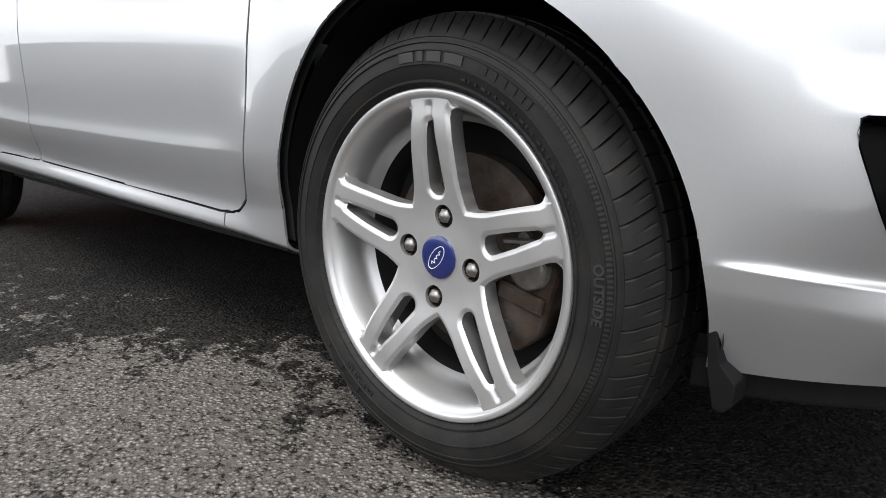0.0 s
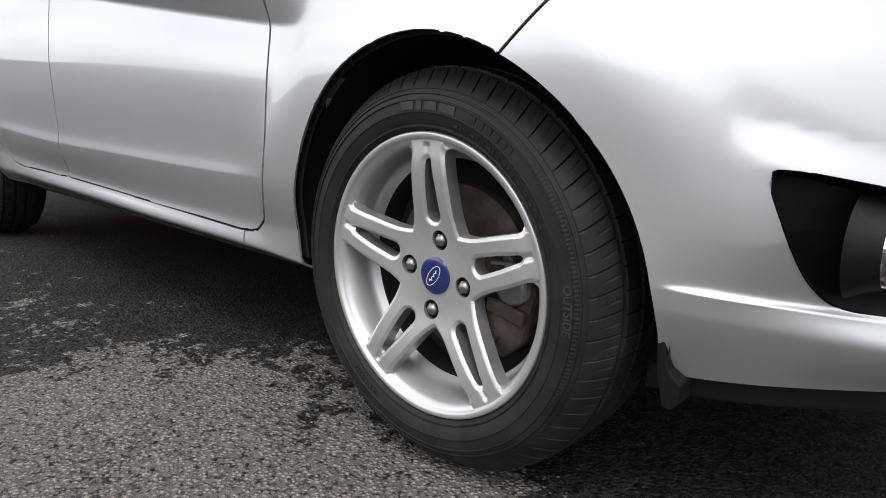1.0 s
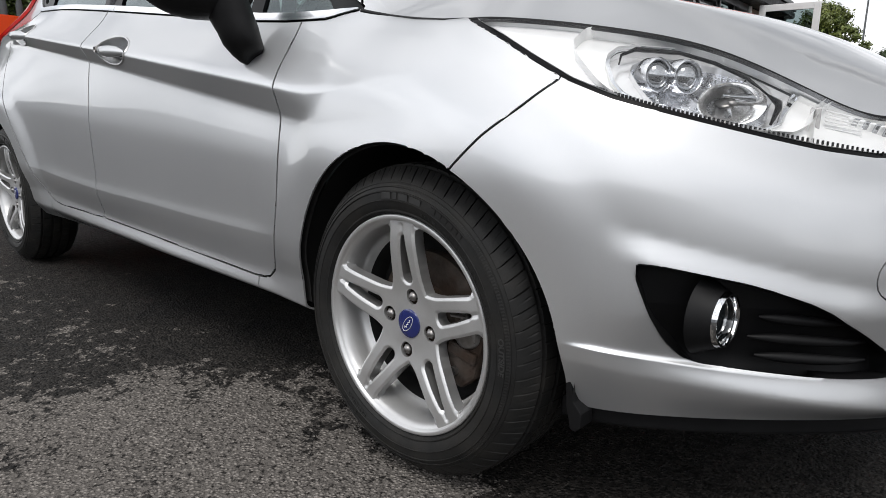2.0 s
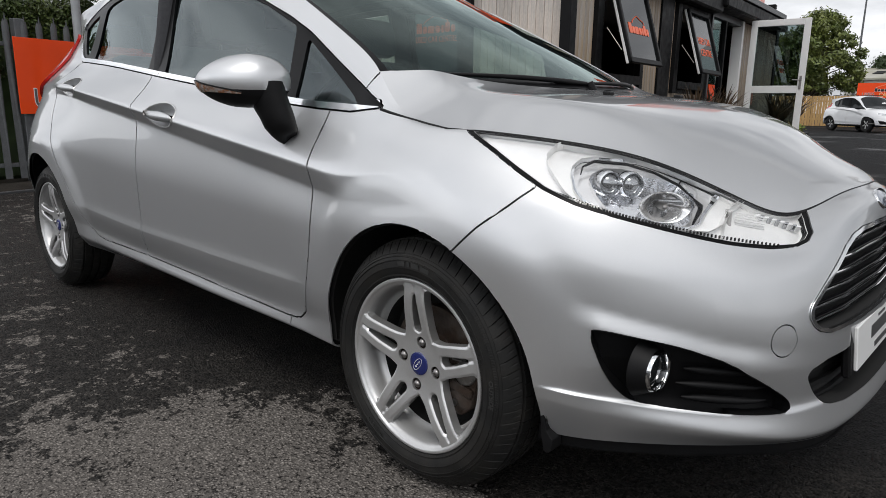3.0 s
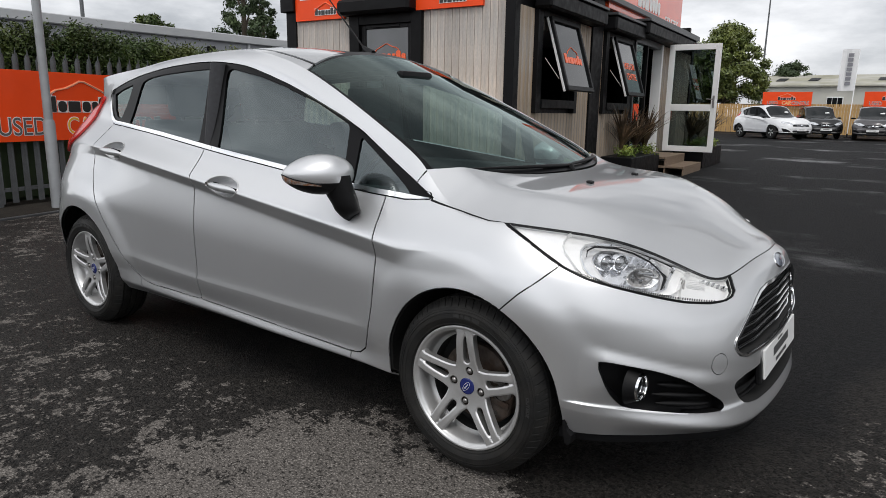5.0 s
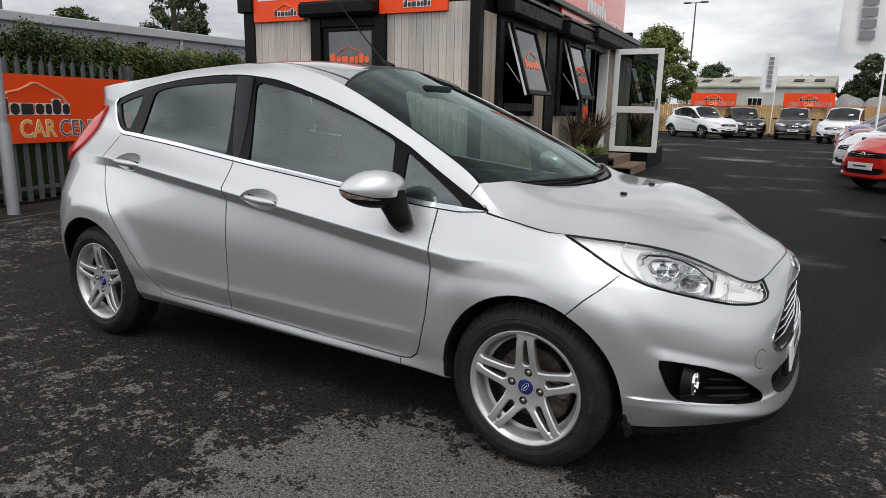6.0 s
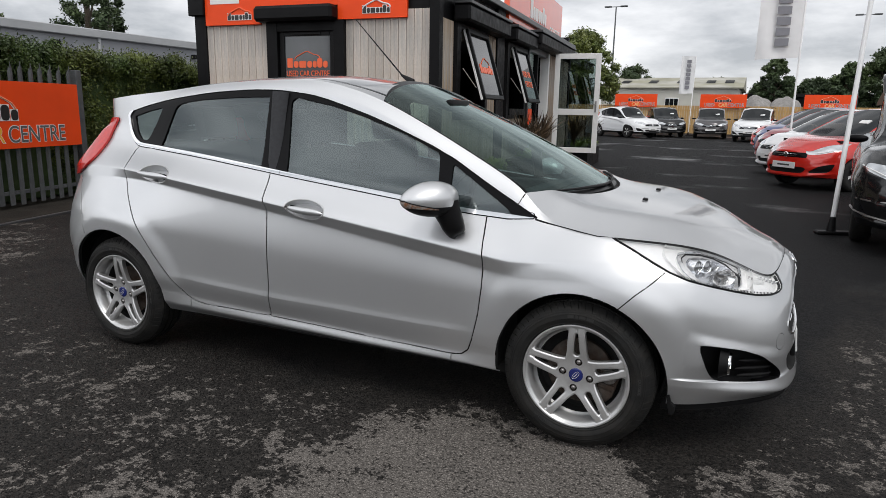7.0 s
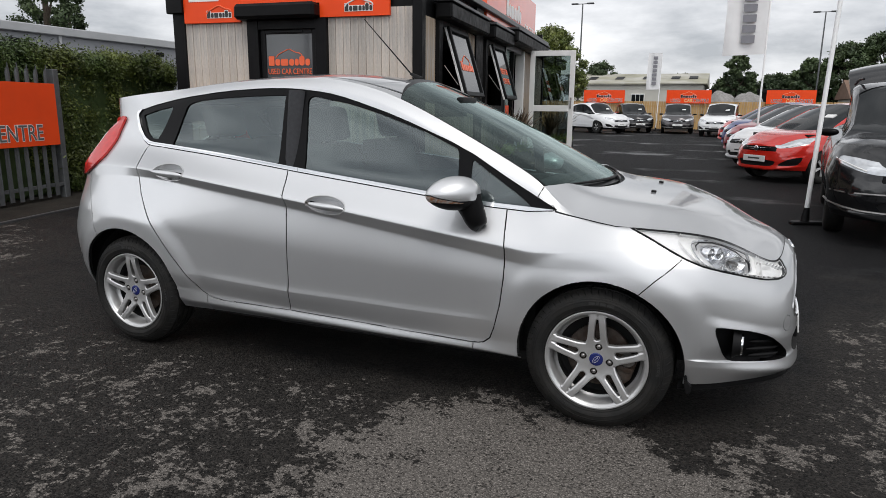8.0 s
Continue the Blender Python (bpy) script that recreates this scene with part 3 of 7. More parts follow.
# ---------------------------------------------------------------- timber-clad sales cabin
OFFICE = pose(-3.43, 5.1, 0, 0, 0, 5)                  # local x along the front (corner at 0), local y along the flank
office = tagged(new("sales_cabin"), "timber-clad sales cabin with black steel frame and orange signs", "building", kind="structure")
office.empty_display_size = 0.1
office.matrix_basis = OFFICE
TOP = 3.0


def on_front(lo_x, hi_x, lo_z, hi_z, out, back=0.0, bevel=0.004):
    return box((lo_x, -out, lo_z), (hi_x, back, hi_z), bevel)


def on_flank(lo_y, hi_y, lo_z, hi_z, out, back=0.0, bevel=0.004):
    return box((-back, lo_y, lo_z), (out, hi_y, hi_z), bevel)


# wall cores with the window and door openings left out
for lo, hi, z0, z1 in ((-3.95, -2.50, 0.3, TOP), (-1.54, -0.06, 0.3, TOP), (-2.50, -1.54, 0.3, 1.25), (-2.50, -1.54, 2.38, TOP)):
    part("front_wall", box((lo, 0.03, z0), (hi, 0.15, z1)), M_BLACKSTEEL, office)
for lo, hi, z0, z1 in ((0.03, 0.78, 0.3, TOP), (2.05, 3.60, 0.3, TOP), (0.78, 2.05, 0.3, 1.30), (0.78, 2.05, 2.50, TOP), (3.60, 4.82, 0.3, 1.30), (3.60, 4.82, 2.50, TOP), (4.82, 5.15, 0.3, TOP), (5.15, 7.05, 2.55, TOP), (7.05, 10.4, 0.3, TOP)):
    part("flank_wall", box((-0.15, lo, z0), (-0.03, hi, z1)), M_BLACKSTEEL, office)
part("back_wall", box((-3.95, 10.3, 0.3), (-0.15, 10.4, TOP)), M_BLACKSTEEL, office)
part("far_wall", box((-3.95, 0.15, 0.3), (-3.85, 10.3, TOP)), M_BLACKSTEEL, office)
part("cabin_floor", box((-3.85, 0.15, 0.28), (-0.15, 10.3, 0.34)), M_INTERIOR, office)
part("cabin_ceiling", box((-3.85, 0.15, 2.90), (-0.15, 10.3, 2.95)), M_WHITEPAINT, office)
part("cabin_roof", box((-4.05, -0.10, TOP), (0.12, 10.5, TOP + 0.10), 0.01), M_GREYCAP, office, "grey flat roof")
part("plinth", box((-3.9, 0.06, 0.0), (-0.06, 10.3, 0.29)), M_BLACKSTEEL, office)
# black steel posts
for lo, hi in ((-3.96, -3.76), (-0.12, 0.02)):
    part("corner_post", on_front(lo, hi, 0.0, TOP, 0.03, 0.12), M_BLACKSTEEL, office, "black steel corner post")
for lo, hi in ((2.82, 3.32), (5.02, 5.16), (10.2, 10.4)):
    part("flank_post", on_flank(lo, hi, 0.0, TOP, 0.03, 0.12), M_BLACKSTEEL, office, "black steel post")
part("fascia", box((-4.02, -0.10, 2.62), (-3.74, 0.0, 3.1), 0.01), M_BLACKSTEEL, office)
# front window
win = part("front_window", on_front(-2.66, -2.48, 1.0, 2.50, 0.07, 0.03), M_BLACKSTEEL, office, "black framed window with orange lettering")
part("window_jamb", on_front(-1.56, -1.39, 1.0, 2.50, 0.07, 0.03), M_BLACKSTEEL, win)
part("window_head", on_front(-2.48, -1.56, 2.36, 2.50, 0.06, 0.03), M_BLACKSTEEL, win)
part("window_foot", on_front(-2.48, -1.56, 1.15, 1.30, 0.06, 0.03), M_BLACKSTEEL, win)
for lo, hi, z0, z1 in ((-2.47, -2.39, 1.30, 2.36), (-1.64, -1.57, 1.30, 2.36), (-2.39, -1.64, 2.30, 2.36), (-2.39, -1.64, 1.30, 1.36)):
    part("sash", on_front(lo, hi, z0, z1, 0.02, 0.02, 0.006), M_BLACKTRIM, win)
part("vent", on_front(-2.25, -1.78, 2.315, 2.345, 0.035, 0.0, 0.004), M_BLACKTRIM, win)
pane = part("pane", on_front(-2.39, -1.64, 1.36, 2.30, 0.0, 0.008, 0), M_OFFICEGLASS, win, "grey tinted glass")


def roof_line(parent, m, wide, mat, thick=0.012, name="roof_outline"):
    """The swung line like a car's roof that stands over the dealer's name."""
    pts = [(-0.50, -0.10), (-0.44, -0.02), (-0.34, 0.03), (-0.18, 0.10), (-0.05, 0.155), (0.03, 0.16), (0.12, 0.115), (0.25, 0.06), (0.40, 0.03), (0.47, -0.01), (0.50, -0.07)]
    ob = part(name, tube([(x * wide, 0, z * wide) for x, z in pts], thick, 6), mat, parent, "", True, m)
    return ob


def name_bars(parent, m, wide, tall, mat, outline=None):
    """The dealer's name as seven plain rounded blocks, two of them tall."""
    spread = (1.1, 0.95, 1.35, 0.95, 0.72, 1.0, 0.85)
    unit, x = wide / sum(spread), -wide / 2
    for i, k in enumerate(spread):
        h, w = tall if i in (0, 5) else tall * 0.70, unit * k * 0.84
        if outline:
            part("name_bar_edge", box((x - 0.006, -0.0015, -0.006), (x + w + 0.006, 0.0015, h + 0.006)), outline, parent, "", False, m)
        block = box((x, -0.004, 0), (x + w, 0.004, h))
        bmesh.ops.bevel(block, geom=[e for e in block.edges if abs(e.verts[0].co.y - e.verts[1].co.y) > 0.004], offset=min(w, h) * (0.12 if i in (0, 2) else 0.42), segments=4, affect="EDGES", profile=0.5)
        part("name_bar", block, mat, parent, "", False, m)
        x += unit * k


roof_line(win, pose(-2.02, -0.004, 2.02, 0, 0, 0), 0.42, M_ORANGE_VINYL, 0.007)
name_bars(win, pose(-2.015, -0.004, 1.86), 0.68, 0.135, M_ORANGE_VINYL)
words("USED CAR CENTRE", 0.115, M_ORANGE_VINYL, pose(-2.015, -0.005, 1.775, 90, 0, 0), "window_lettering", win, 0.002, squeeze=0.72)
# roller shutter boxes and orange signs on the front
part("shutter_box", on_front(-2.77, -1.49, 2.49, 2.70, 0.24, 0.0, 0.04), M_BLACKSTEEL, office, "black roller shutter box")
signs = ((-3.74, -2.77, 2.475, 3.22), (-1.49, -0.44, 2.505, 3.22), (-2.77, -1.49, 2.70, 3.22))
for i, (lo, hi, z0, z1) in enumerate(signs):
    board = part("orange_sign", on_front(lo, hi, z0, z1, 0.05, 0.0, 0.003), M_ORANGE, office, "orange sign board")
    if i < 2:
        mid = lo + (0.62 if i == 0 else 0.60)
        roof_line(board, pose(mid, -0.055, z0 + 0.17), 0.42, M_WHITE_PLASTIC if i else M_ORANGE_VINYL, 0.010)
        name_bars(board, pose(mid, -0.055, z0 + 0.07), 0.42, 0.095, M_SIGNBLACK, M_WHITE_PLASTIC)
        part("letter_foot", box((lo + 0.10, -0.056, z0 + 0.30), (lo + 0.62, -0.05, z0 + 0.42), 0.002), M_WHITE_PLASTIC, board)
# flank: shutter boxes, sign, windows that stand open
for lo, hi, z0, z1, out in ((0.55, 2.85, 2.52, 2.80, 0.26), (3.30, 5.05, 2.52, 2.80, 0.26), (5.0, 9.2, 2.62, 2.90, 0.34), (9.2, 10.4, 2.70, 2.90, 0.2)):
    sb = part("shutter_box", on_flank(lo, hi, z0, z1 - 0.05, out, 0.0, 0.03), M_BLACKSTEEL, office, "black roller shutter box")
    part("box_capping", on_flank(lo - 0.01, hi + 0.01, z1 - 0.045, z1, out + 0.015, 0.0, 0.006), M_GREYCAP, sb)
side_sign = part("side_sign", on_flank(3.45, 8.6, 2.90, 3.85, 0.05, 0.05), M_ORANGE_GLOSS, office, "orange sign board glaring with sky light")
name_bars(side_sign, pose(0.056, 5.9, 3.15, 0, 0, 90), 1.6, 0.36, M_WHITE_PLASTIC)
words("CENTRE", 0.42, M_WHITE_PLASTIC, pose(0.054, 7.7, 3.05, 90, 0, 90), "sign_lettering", side_sign, 0.003, squeeze=0.8)
part("roof_lamp", box((-0.1, 9.3, 3.1), (0.12, 9.45, 3.2), 0.01), M_BLACKSTEEL, office)
for lo, hi, text in ((0.78, 2.05, "name"), (3.60, 4.82, "words")):
    fw = part("flank_window", on_flank(lo - 0.17, lo, 1.15, 2.52, 0.06, 0.03), M_BLACKSTEEL, office, "black framed window standing open")
    part("window_jamb", on_flank(hi, hi + 0.12, 1.15, 2.52, 0.06, 0.03), M_BLACKSTEEL, fw)
    part("window_foot", on_flank(lo, hi, 1.22, 1.34, 0.08, 0.03), M_BLACKSTEEL, fw)
    part("window_head", on_flank(lo, hi, 2.44, 2.52, 0.06, 0.03), M_BLACKSTEEL, fw)
    part("inner_board", on_flank(lo, hi, 2.28, 2.44, -0.02, 0.05, 0), M_TIMBER, fw)
    sash = thing("open_sash", "", "")
    for key in ("label", "category"):
        sash.pop(key, None)
    sash.parent = fw
    sash.matrix_basis = Matrix.Translation((0.07, 0, 2.45)) @ Matrix.Rotation(radians(-17), 4, "Y")
    w0, w1, tall = lo + 0.12, hi - 0.08, 1.04
    for a, b, z0, z1 in ((w0, w0 + 0.06, -tall, 0), (w1 - 0.06, w1, -tall, 0), (w0, w1, -0.07, 0), (w0, w1, -tall, -tall + 0.07)):
        part("sash_bar", box((0.0, a, z0), (0.045, b, z1), 0.008), M_BLACKTRIM, sash)
    for a in (w0, w1 - 0.03):
        part("sash_inner", box((-0.035, a, -tall), (-0.002, a + 0.03, 0), 0.004), M_WHITEPAINT, sash)
    part("sash_pane", box((0.010, w0 + 0.06, -tall + 0.07), (0.018, w1 - 0.06, -0.07)), M_CARGLASS, sash)
    mid = (w0 + w1) / 2
    if text == "name":
        roof_line(sash, pose(0.021, mid, -0.46, 0, 0, 90), 0.40, M_ORANGE_VINYL, 0.006)
        name_bars(sash, pose(0.021, mid, -0.64, 0, 0, 90), 0.66, 0.14, M_ORANGE_VINYL)
    else:
        words("USED CAR", 0.165, M_ORANGE_VINYL, pose(0.020, mid, -0.50, 90, 0, 90), "sash_lettering", sash, 0.002, squeeze=0.78)
        words("CENTRE", 0.165, M_ORANGE_VINYL, pose(0.020, mid, -0.69, 90, 0, 90), "sash_lettering", sash, 0.002, squeeze=0.92)
    stay = part("window_stay", tube([(0.05, lo + 0.12, 1.9), (0.26, lo + 0.14, 1.62)], 0.006, 6), M_STEEL, fw)
# door opening with a glazed side light, and the white door that stands open
dd = part("door_surround", on_flank(5.15, 5.22, 0.34, 2.60, 0.06, 0.1), M_GREYCAP, office, "grey door frame with glazed side light")
part("door_head", on_flank(5.15, 7.05, 2.50, 2.62, 0.06, 0.1), M_GREYCAP, dd)
part("mullion", on_flank(6.02, 6.10, 0.34, 2.50, 0.05, 0.06), M_BLACKSTEEL, dd)
part("side_light", on_flank(5.22, 6.02, 0.36, 2.50, 0.0, 0.012, 0), M_DOORGLASS, dd)
part("door_post", on_flank(6.97, 7.08, 0.34, 2.60, 0.10, 0.1), M_WHITEPAINT, dd)
part("notice", on_flank(5.45, 5.80, 1.02, 1.35, 0.012, 0.0, 0.001), M_ORANGE, dd, "small orange notice")
door = tagged(new("door_1"), "white glazed door standing wide open", "door", kind="structure")
door.matrix_basis = OFFICE @ Matrix.Translation((0.24, 7.05, 0.37))
W, Hh = 1.04, 2.23
for lo_x, hi_x, z0, z1 in ((0, 0.115, 0, Hh), (W - 0.115, W, 0, Hh), (0.115, W - 0.115, 0, 0.12), (0.115, W - 0.115, 0.86, 1.00), (0.115, W - 0.115, Hh - 0.12, Hh)):
    part("door_rail", box((lo_x, -0.03, z0), (hi_x, 0.03, z1), 0.006), M_WHITEPAINT, door)
for z0, z1 in ((0.12, 0.86), (1.00, Hh - 0.12)):
    part("door_pane", box((0.115, -0.006, z0), (W - 0.115, 0.006, z1)), M_DOORGLASS, door)
lever = part("door_handle", box((W - 0.085, -0.045, 0.93), (W - 0.045, -0.028, 1.18), 0.004), M_STEEL, door, "steel lever handle")
part("lever", tube([(W - 0.065, -0.04, 1.10), (W - 0.065, -0.075, 1.10), (W - 0.20, -0.075, 1.11)], 0.010, 8), M_STEEL, lever, "", True)
# timber steps and planters at the door
steps = tagged(new("timber_steps"), "timber steps up to the open door", "steps")
steps.matrix_basis = OFFICE
for i, (x0, x1, z) in enumerate(((0.05, 1.10, 0.17), (0.05, 0.75, 0.34))):
    for k in range(3):
        dx = (x1 - x0) / 3
        part("tread_board", box((x0 + k * dx, 5.30, z - 0.04), (x0 + (k + 1) * dx - 0.008, 6.98, z), 0.004), M_DECK, steps)
    part("riser", box((x1 - 0.03, 5.32, 0.0), (x1 - 0.005, 6.96, z - 0.04)), M_DECK, steps)


def leaf_blades(bm, base, count, length, width, spread, rng):
    """Sword-like leaves that rise and arch over."""
    for _ in range(count):
        a, lean = rng.uniform(0, 2 * math.pi), rng.uniform(0.15, 1.0) * spread
        L, w = length * rng.uniform(0.6, 1.1), width * rng.uniform(0.7, 1.2)
        side_v = Vector((-math.sin(a), math.cos(a), 0)) * w
        rows = []
        for t in (0, 0.3, 0.6, 0.85, 1.0):
            p = Vector(base) + Vector((math.cos(a) * lean * L * t * t, math.sin(a) * lean * L * t * t, L * (t - 0.38 * lean * t * t)))
            k = (0.6 + 1.2 * t) * (1 - t) ** 0.6 if t < 1 else 0.05
            rows.append((bm.verts.new(p - side_v * max(k, 0.06)), bm.verts.new(p + side_v * max(k, 0.06))))
        for p, q in zip(rows, rows[1:]):
            bm.faces.new((p[0], p[1], q[1], q[0]))
    return bm


def foliage(name, centres, radii, count, size, mat, rng, squash=1.0, parent=None):
    """Many small folded leaves over a set of clumps."""
    w = np.array([r**2 for r in radii])
    pick = rng.choice(len(centres), size=count, p=w / w.sum())
    unit = lambda q: q / np.linalg.norm(q, axis=1, keepdims=True)
    d = unit(rng.normal(size=(count, 3)))
    r = np.array(radii)[pick] * np.clip(np.abs(rng.normal(0.72, 0.30, count)), 0.15, 1.5)
    p = np.array(centres)[pick] + d * r[:, None] * np.array((1, 1, squash))
    n = unit(d + rng.normal(size=(count, 3)) * 0.6)
    t = unit(np.cross(n, rng.normal(size=(count, 3))))
    b = np.cross(n, t)
    L, W = size * rng.uniform(0.7, 1.3, (count, 1)), size * rng.uniform(0.35, 0.6, (count, 1))
    V = np.stack([p - t * L, p + b * W + n * 0.15 * W, p + t * L, p - b * W + n * 0.15 * W], 1).reshape(-1, 3)
    F = np.arange(4 * count).reshape(-1, 4).tolist()
    me = bpy.data.meshes.new(name)
    me.from_pydata(V.tolist(), [], F)
    me.materials.append(mat)
    ob = new(name, me)
    ob.parent = parent
    return ob


def planter(at, size, kind, rng):
    ob = tagged(new("planter"), "dark timber planter with " + ("bronze strap-leaved plants" if kind == "strap" else "low yellow-green shrubs"), "planter", "planters by the cabin")
    ob.matrix_basis = at
    sx, sy, h = size
    part("trough", box((0, 0, 0), (sx, sy, h), 0.012), M_BLACKSTEEL, ob)
    if kind == "strap":
        for fx, fy in ((0.35, 0.3), (0.5, 0.6), (0.6, 0.85)):
            part("strap_plant", leaf_blades(bmesh.new(), (sx * fx, sy * fy, h), 70, 0.95, 0.022, 0.75, random.Random(int(fx * 100))), M_BRONZE, ob)
    c = [(sx * rng.uniform(0.2, 0.9), sy * rng.uniform(0.05, 0.95), h + 0.08) for _ in range(10)]
    shrub = foliage("shrub", c, [rng.uniform(0.08, 0.15) for _ in c], 1000, 0.026, M_LEAF_LIGHT, rng, 0.8, ob)
    return ob


RNG = np.random.default_rng(5)
planter(OFFICE @ Matrix.Translation((0.10, 3.35, 0)), (0.55, 1.85, 0.42), "strap", RNG)
planter(OFFICE @ Matrix.Translation((0.10, 0.9, 0)), (0.45, 1.6, 0.36), "shrub", RNG)
planter(OFFICE @ Matrix.Translation((0.35, 7.35, 0)), (0.70, 2.2, 0.44), "strap", RNG)

# ---------------------------------------------------------------- palisade fence, sign and hedge
fence = tagged(new("palisade_fence"), "galvanised steel palisade fence", "fence", kind="structure")
fence.matrix_basis = FENCE
pale = bmesh.new()
add_prism(pale, [(-0.036, 0.05), (-0.036, 1.66), (-0.020, 1.72), (-0.010, 1.70), (0.0, 1.78), (0.010, 1.70), (0.020, 1.72), (0.036, 1.66), (0.036, 0.05)], -0.004, 0.004, 1)
for v in pale.verts:
    v.co.y -= 0.014 * (1 - (abs(v.co.x) / 0.036) ** 2)
pale_mesh = bpy.data.meshes.new("pale")
pale.to_mesh(pale_mesh)
pale.free()
pale_mesh.materials.append(M_GALV)
for i in range(24):
    ob = new("pale", pale_mesh)
    ob.parent = fence
    ob.matrix_basis = Matrix.Translation((2.82 - i * 0.158, 0.0, random.uniform(-0.012, 0.012))) @ Matrix.Rotation(random.uniform(-0.012, 0.012), 4, "Y")
for z in (0.20, 1.47):
    part("fence_rail", box((-0.95, 0.006, z - 0.022), (3.0, 0.05, z + 0.022), 0.003), M_GALV, fence)
for x in (3.02, 0.26):
    part("fence_post", box((x - 0.05, 0.0, 0), (x + 0.05, 0.09, 1.74), 0.006), M_GALV, fence)

sign = tagged(new("fence_sign"), "orange used car sign board fixed to the fence", "sign", "orange dealer signs")
sign.matrix_basis = FENCE @ Matrix.Translation((1.52, -0.05, 0.745))


def dealer_sign(owner, wide=2.75, tall=0.80, turned=True, shift=0.0):
    """Orange board: roof outline and name as plain shapes, the trade words in letters."""
    s = -1 if turned else 1
    part("board", box((-wide / 2, -0.012, 0), (wide / 2, 0.0, tall), 0.002), M_ORANGE, owner, "orange painted board")
    face_up = -0.014
    roof_line(owner, pose(shift, face_up, tall * 0.70) @ Matrix.Diagonal((s, 1, 1, 1)), wide * 0.33, M_ORANGE_PALE, 0.012)
    roof_line(owner, pose(shift, face_up - 0.001, tall * 0.70) @ Matrix.Diagonal((s, 1, 1, 1)), wide * 0.31, M_WHITE_PLASTIC, 0.005)
    name_bars(owner, pose(shift, face_up, tall * 0.42), wide * 0.36, tall * 0.23, M_SIGNBLACK, M_WHITE_PLASTIC)
    for text, x, mat in (("USED", -0.29, M_SIGNGREY), ("CAR", 0.0, M_SIGNYELLOW), ("CENTRE", 0.275, M_SIGNGREY)):
        m = pose(x * wide + shift, face_up, tall * 0.20, 90, 0, 0)
        words(text, tall * 0.36, M_WHITE_PLASTIC, m, "lettering_edge", owner, 0.0015, squeeze=0.86, offset=0.008)
        words(text, tall * 0.36, mat, m, "lettering", owner, 0.004, squeeze=0.86)


M_ORANGE_PALE = material("pale_orange_line", (0.85, 0.30, 0.15), 0.4, var=0.05, scale=8)
dealer_sign(sign, shift=-0.13)

rng = np.random.default_rng(11)
cs, rs = [], []
for i in range(400):
    a = rng.uniform(-1.3, 6.6)
    z = rng.uniform(0.12, 1.86)
    if a < 2.95 and z < 1.25 and i % 5:
        continue
    cs.append((a, rng.uniform(0.30, 0.75) + (0.22 if a < 2.95 and z < 1.25 else 0.0), z))
    rs.append(rng.uniform(0.14, 0.27))
for i in range(85):
    a = rng.uniform(-1.3, 6.6)
    cs.append((a, rng.uniform(0.2, 0.7), rng.uniform(1.85, 2.08)))
    rs.append(rng.uniform(0.08, 0.17))
for i in range(75):
    cs.append((-1.3 + i * 0.106, 0.32 + 0.08 * (i % 3), 1.86 + 0.04 * math.sin(i * 1.7)))
    rs.append(0.19 + 0.04 * math.sin(i * 2.9))
hedge = foliage("hedge", cs, rs, 230000, 0.025, M_LEAF, rng)
hedge.matrix_basis = FENCE
tagged(hedge, "clipped green hedge behind the fence", "hedge", kind="stuff")
# a dark green box stands in for the deep shade between the leaves
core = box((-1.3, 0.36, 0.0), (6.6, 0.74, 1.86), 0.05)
tagged(finish("hedge_stems", core, M_LEAF_DARK, matrix=FENCE), "dark box standing for the shade inside the hedge", "hedge", kind="stuff")

column = tagged(new("steel_column"), "grey galvanised steel column", "post")
column.matrix_basis = pose(-6.92, 0.90, 0)
part("sleeve", tube([(0, 0, 0), (0, 0, 0.96), (0, 0, 1.0)], [0.062, 0.062, 0.052], 20), M_GALV_LIGHT, column, "", True)
part("shaft", tube([(0, 0, 1.0), (0, 0, 6.2)], [0.046, 0.040], 20), M_GALV_LIGHT, column, "", True)

# ---------------------------------------------------------------- long pale shed beyond the hedge
shed = tagged(new("long_shed"), "long pale grey shed with a flat eaves line", "building", kind="structure")
part("shed_wall", box((-52, -4, 0), (-38.6, 44, 5.45)), M_SHEDWALL, shed)
part("shed_fascia", box((-52.3, -4.4, 5.45), (-38.3, 44.4, 5.98), 0.05), M_SHEDROOF, shed, "pale eaves fascia")
for y in (-3.0, 11.8, 27.5, 40.0):
    part("downpipe", tube([(-38.5, y, 0), (-38.5, y, 5.45)], 0.11, 8), M_SHEDROOF, shed, "", True)
for y in (8.0, 24.4, 35.5, 41.5):
    lamp = part("wall_lamp", box((-38.55, y - 0.25, 4.75), (-38.15, y + 0.25, 5.05), 0.05), M_BLACKSTEEL, shed, "small dark floodlight")
for y in (18.0, 43.0):
    part("flue", tube([(-42, y, 5.9), (-42, y, 7.4)], 0.12, 8), M_GALV, shed, "", True)


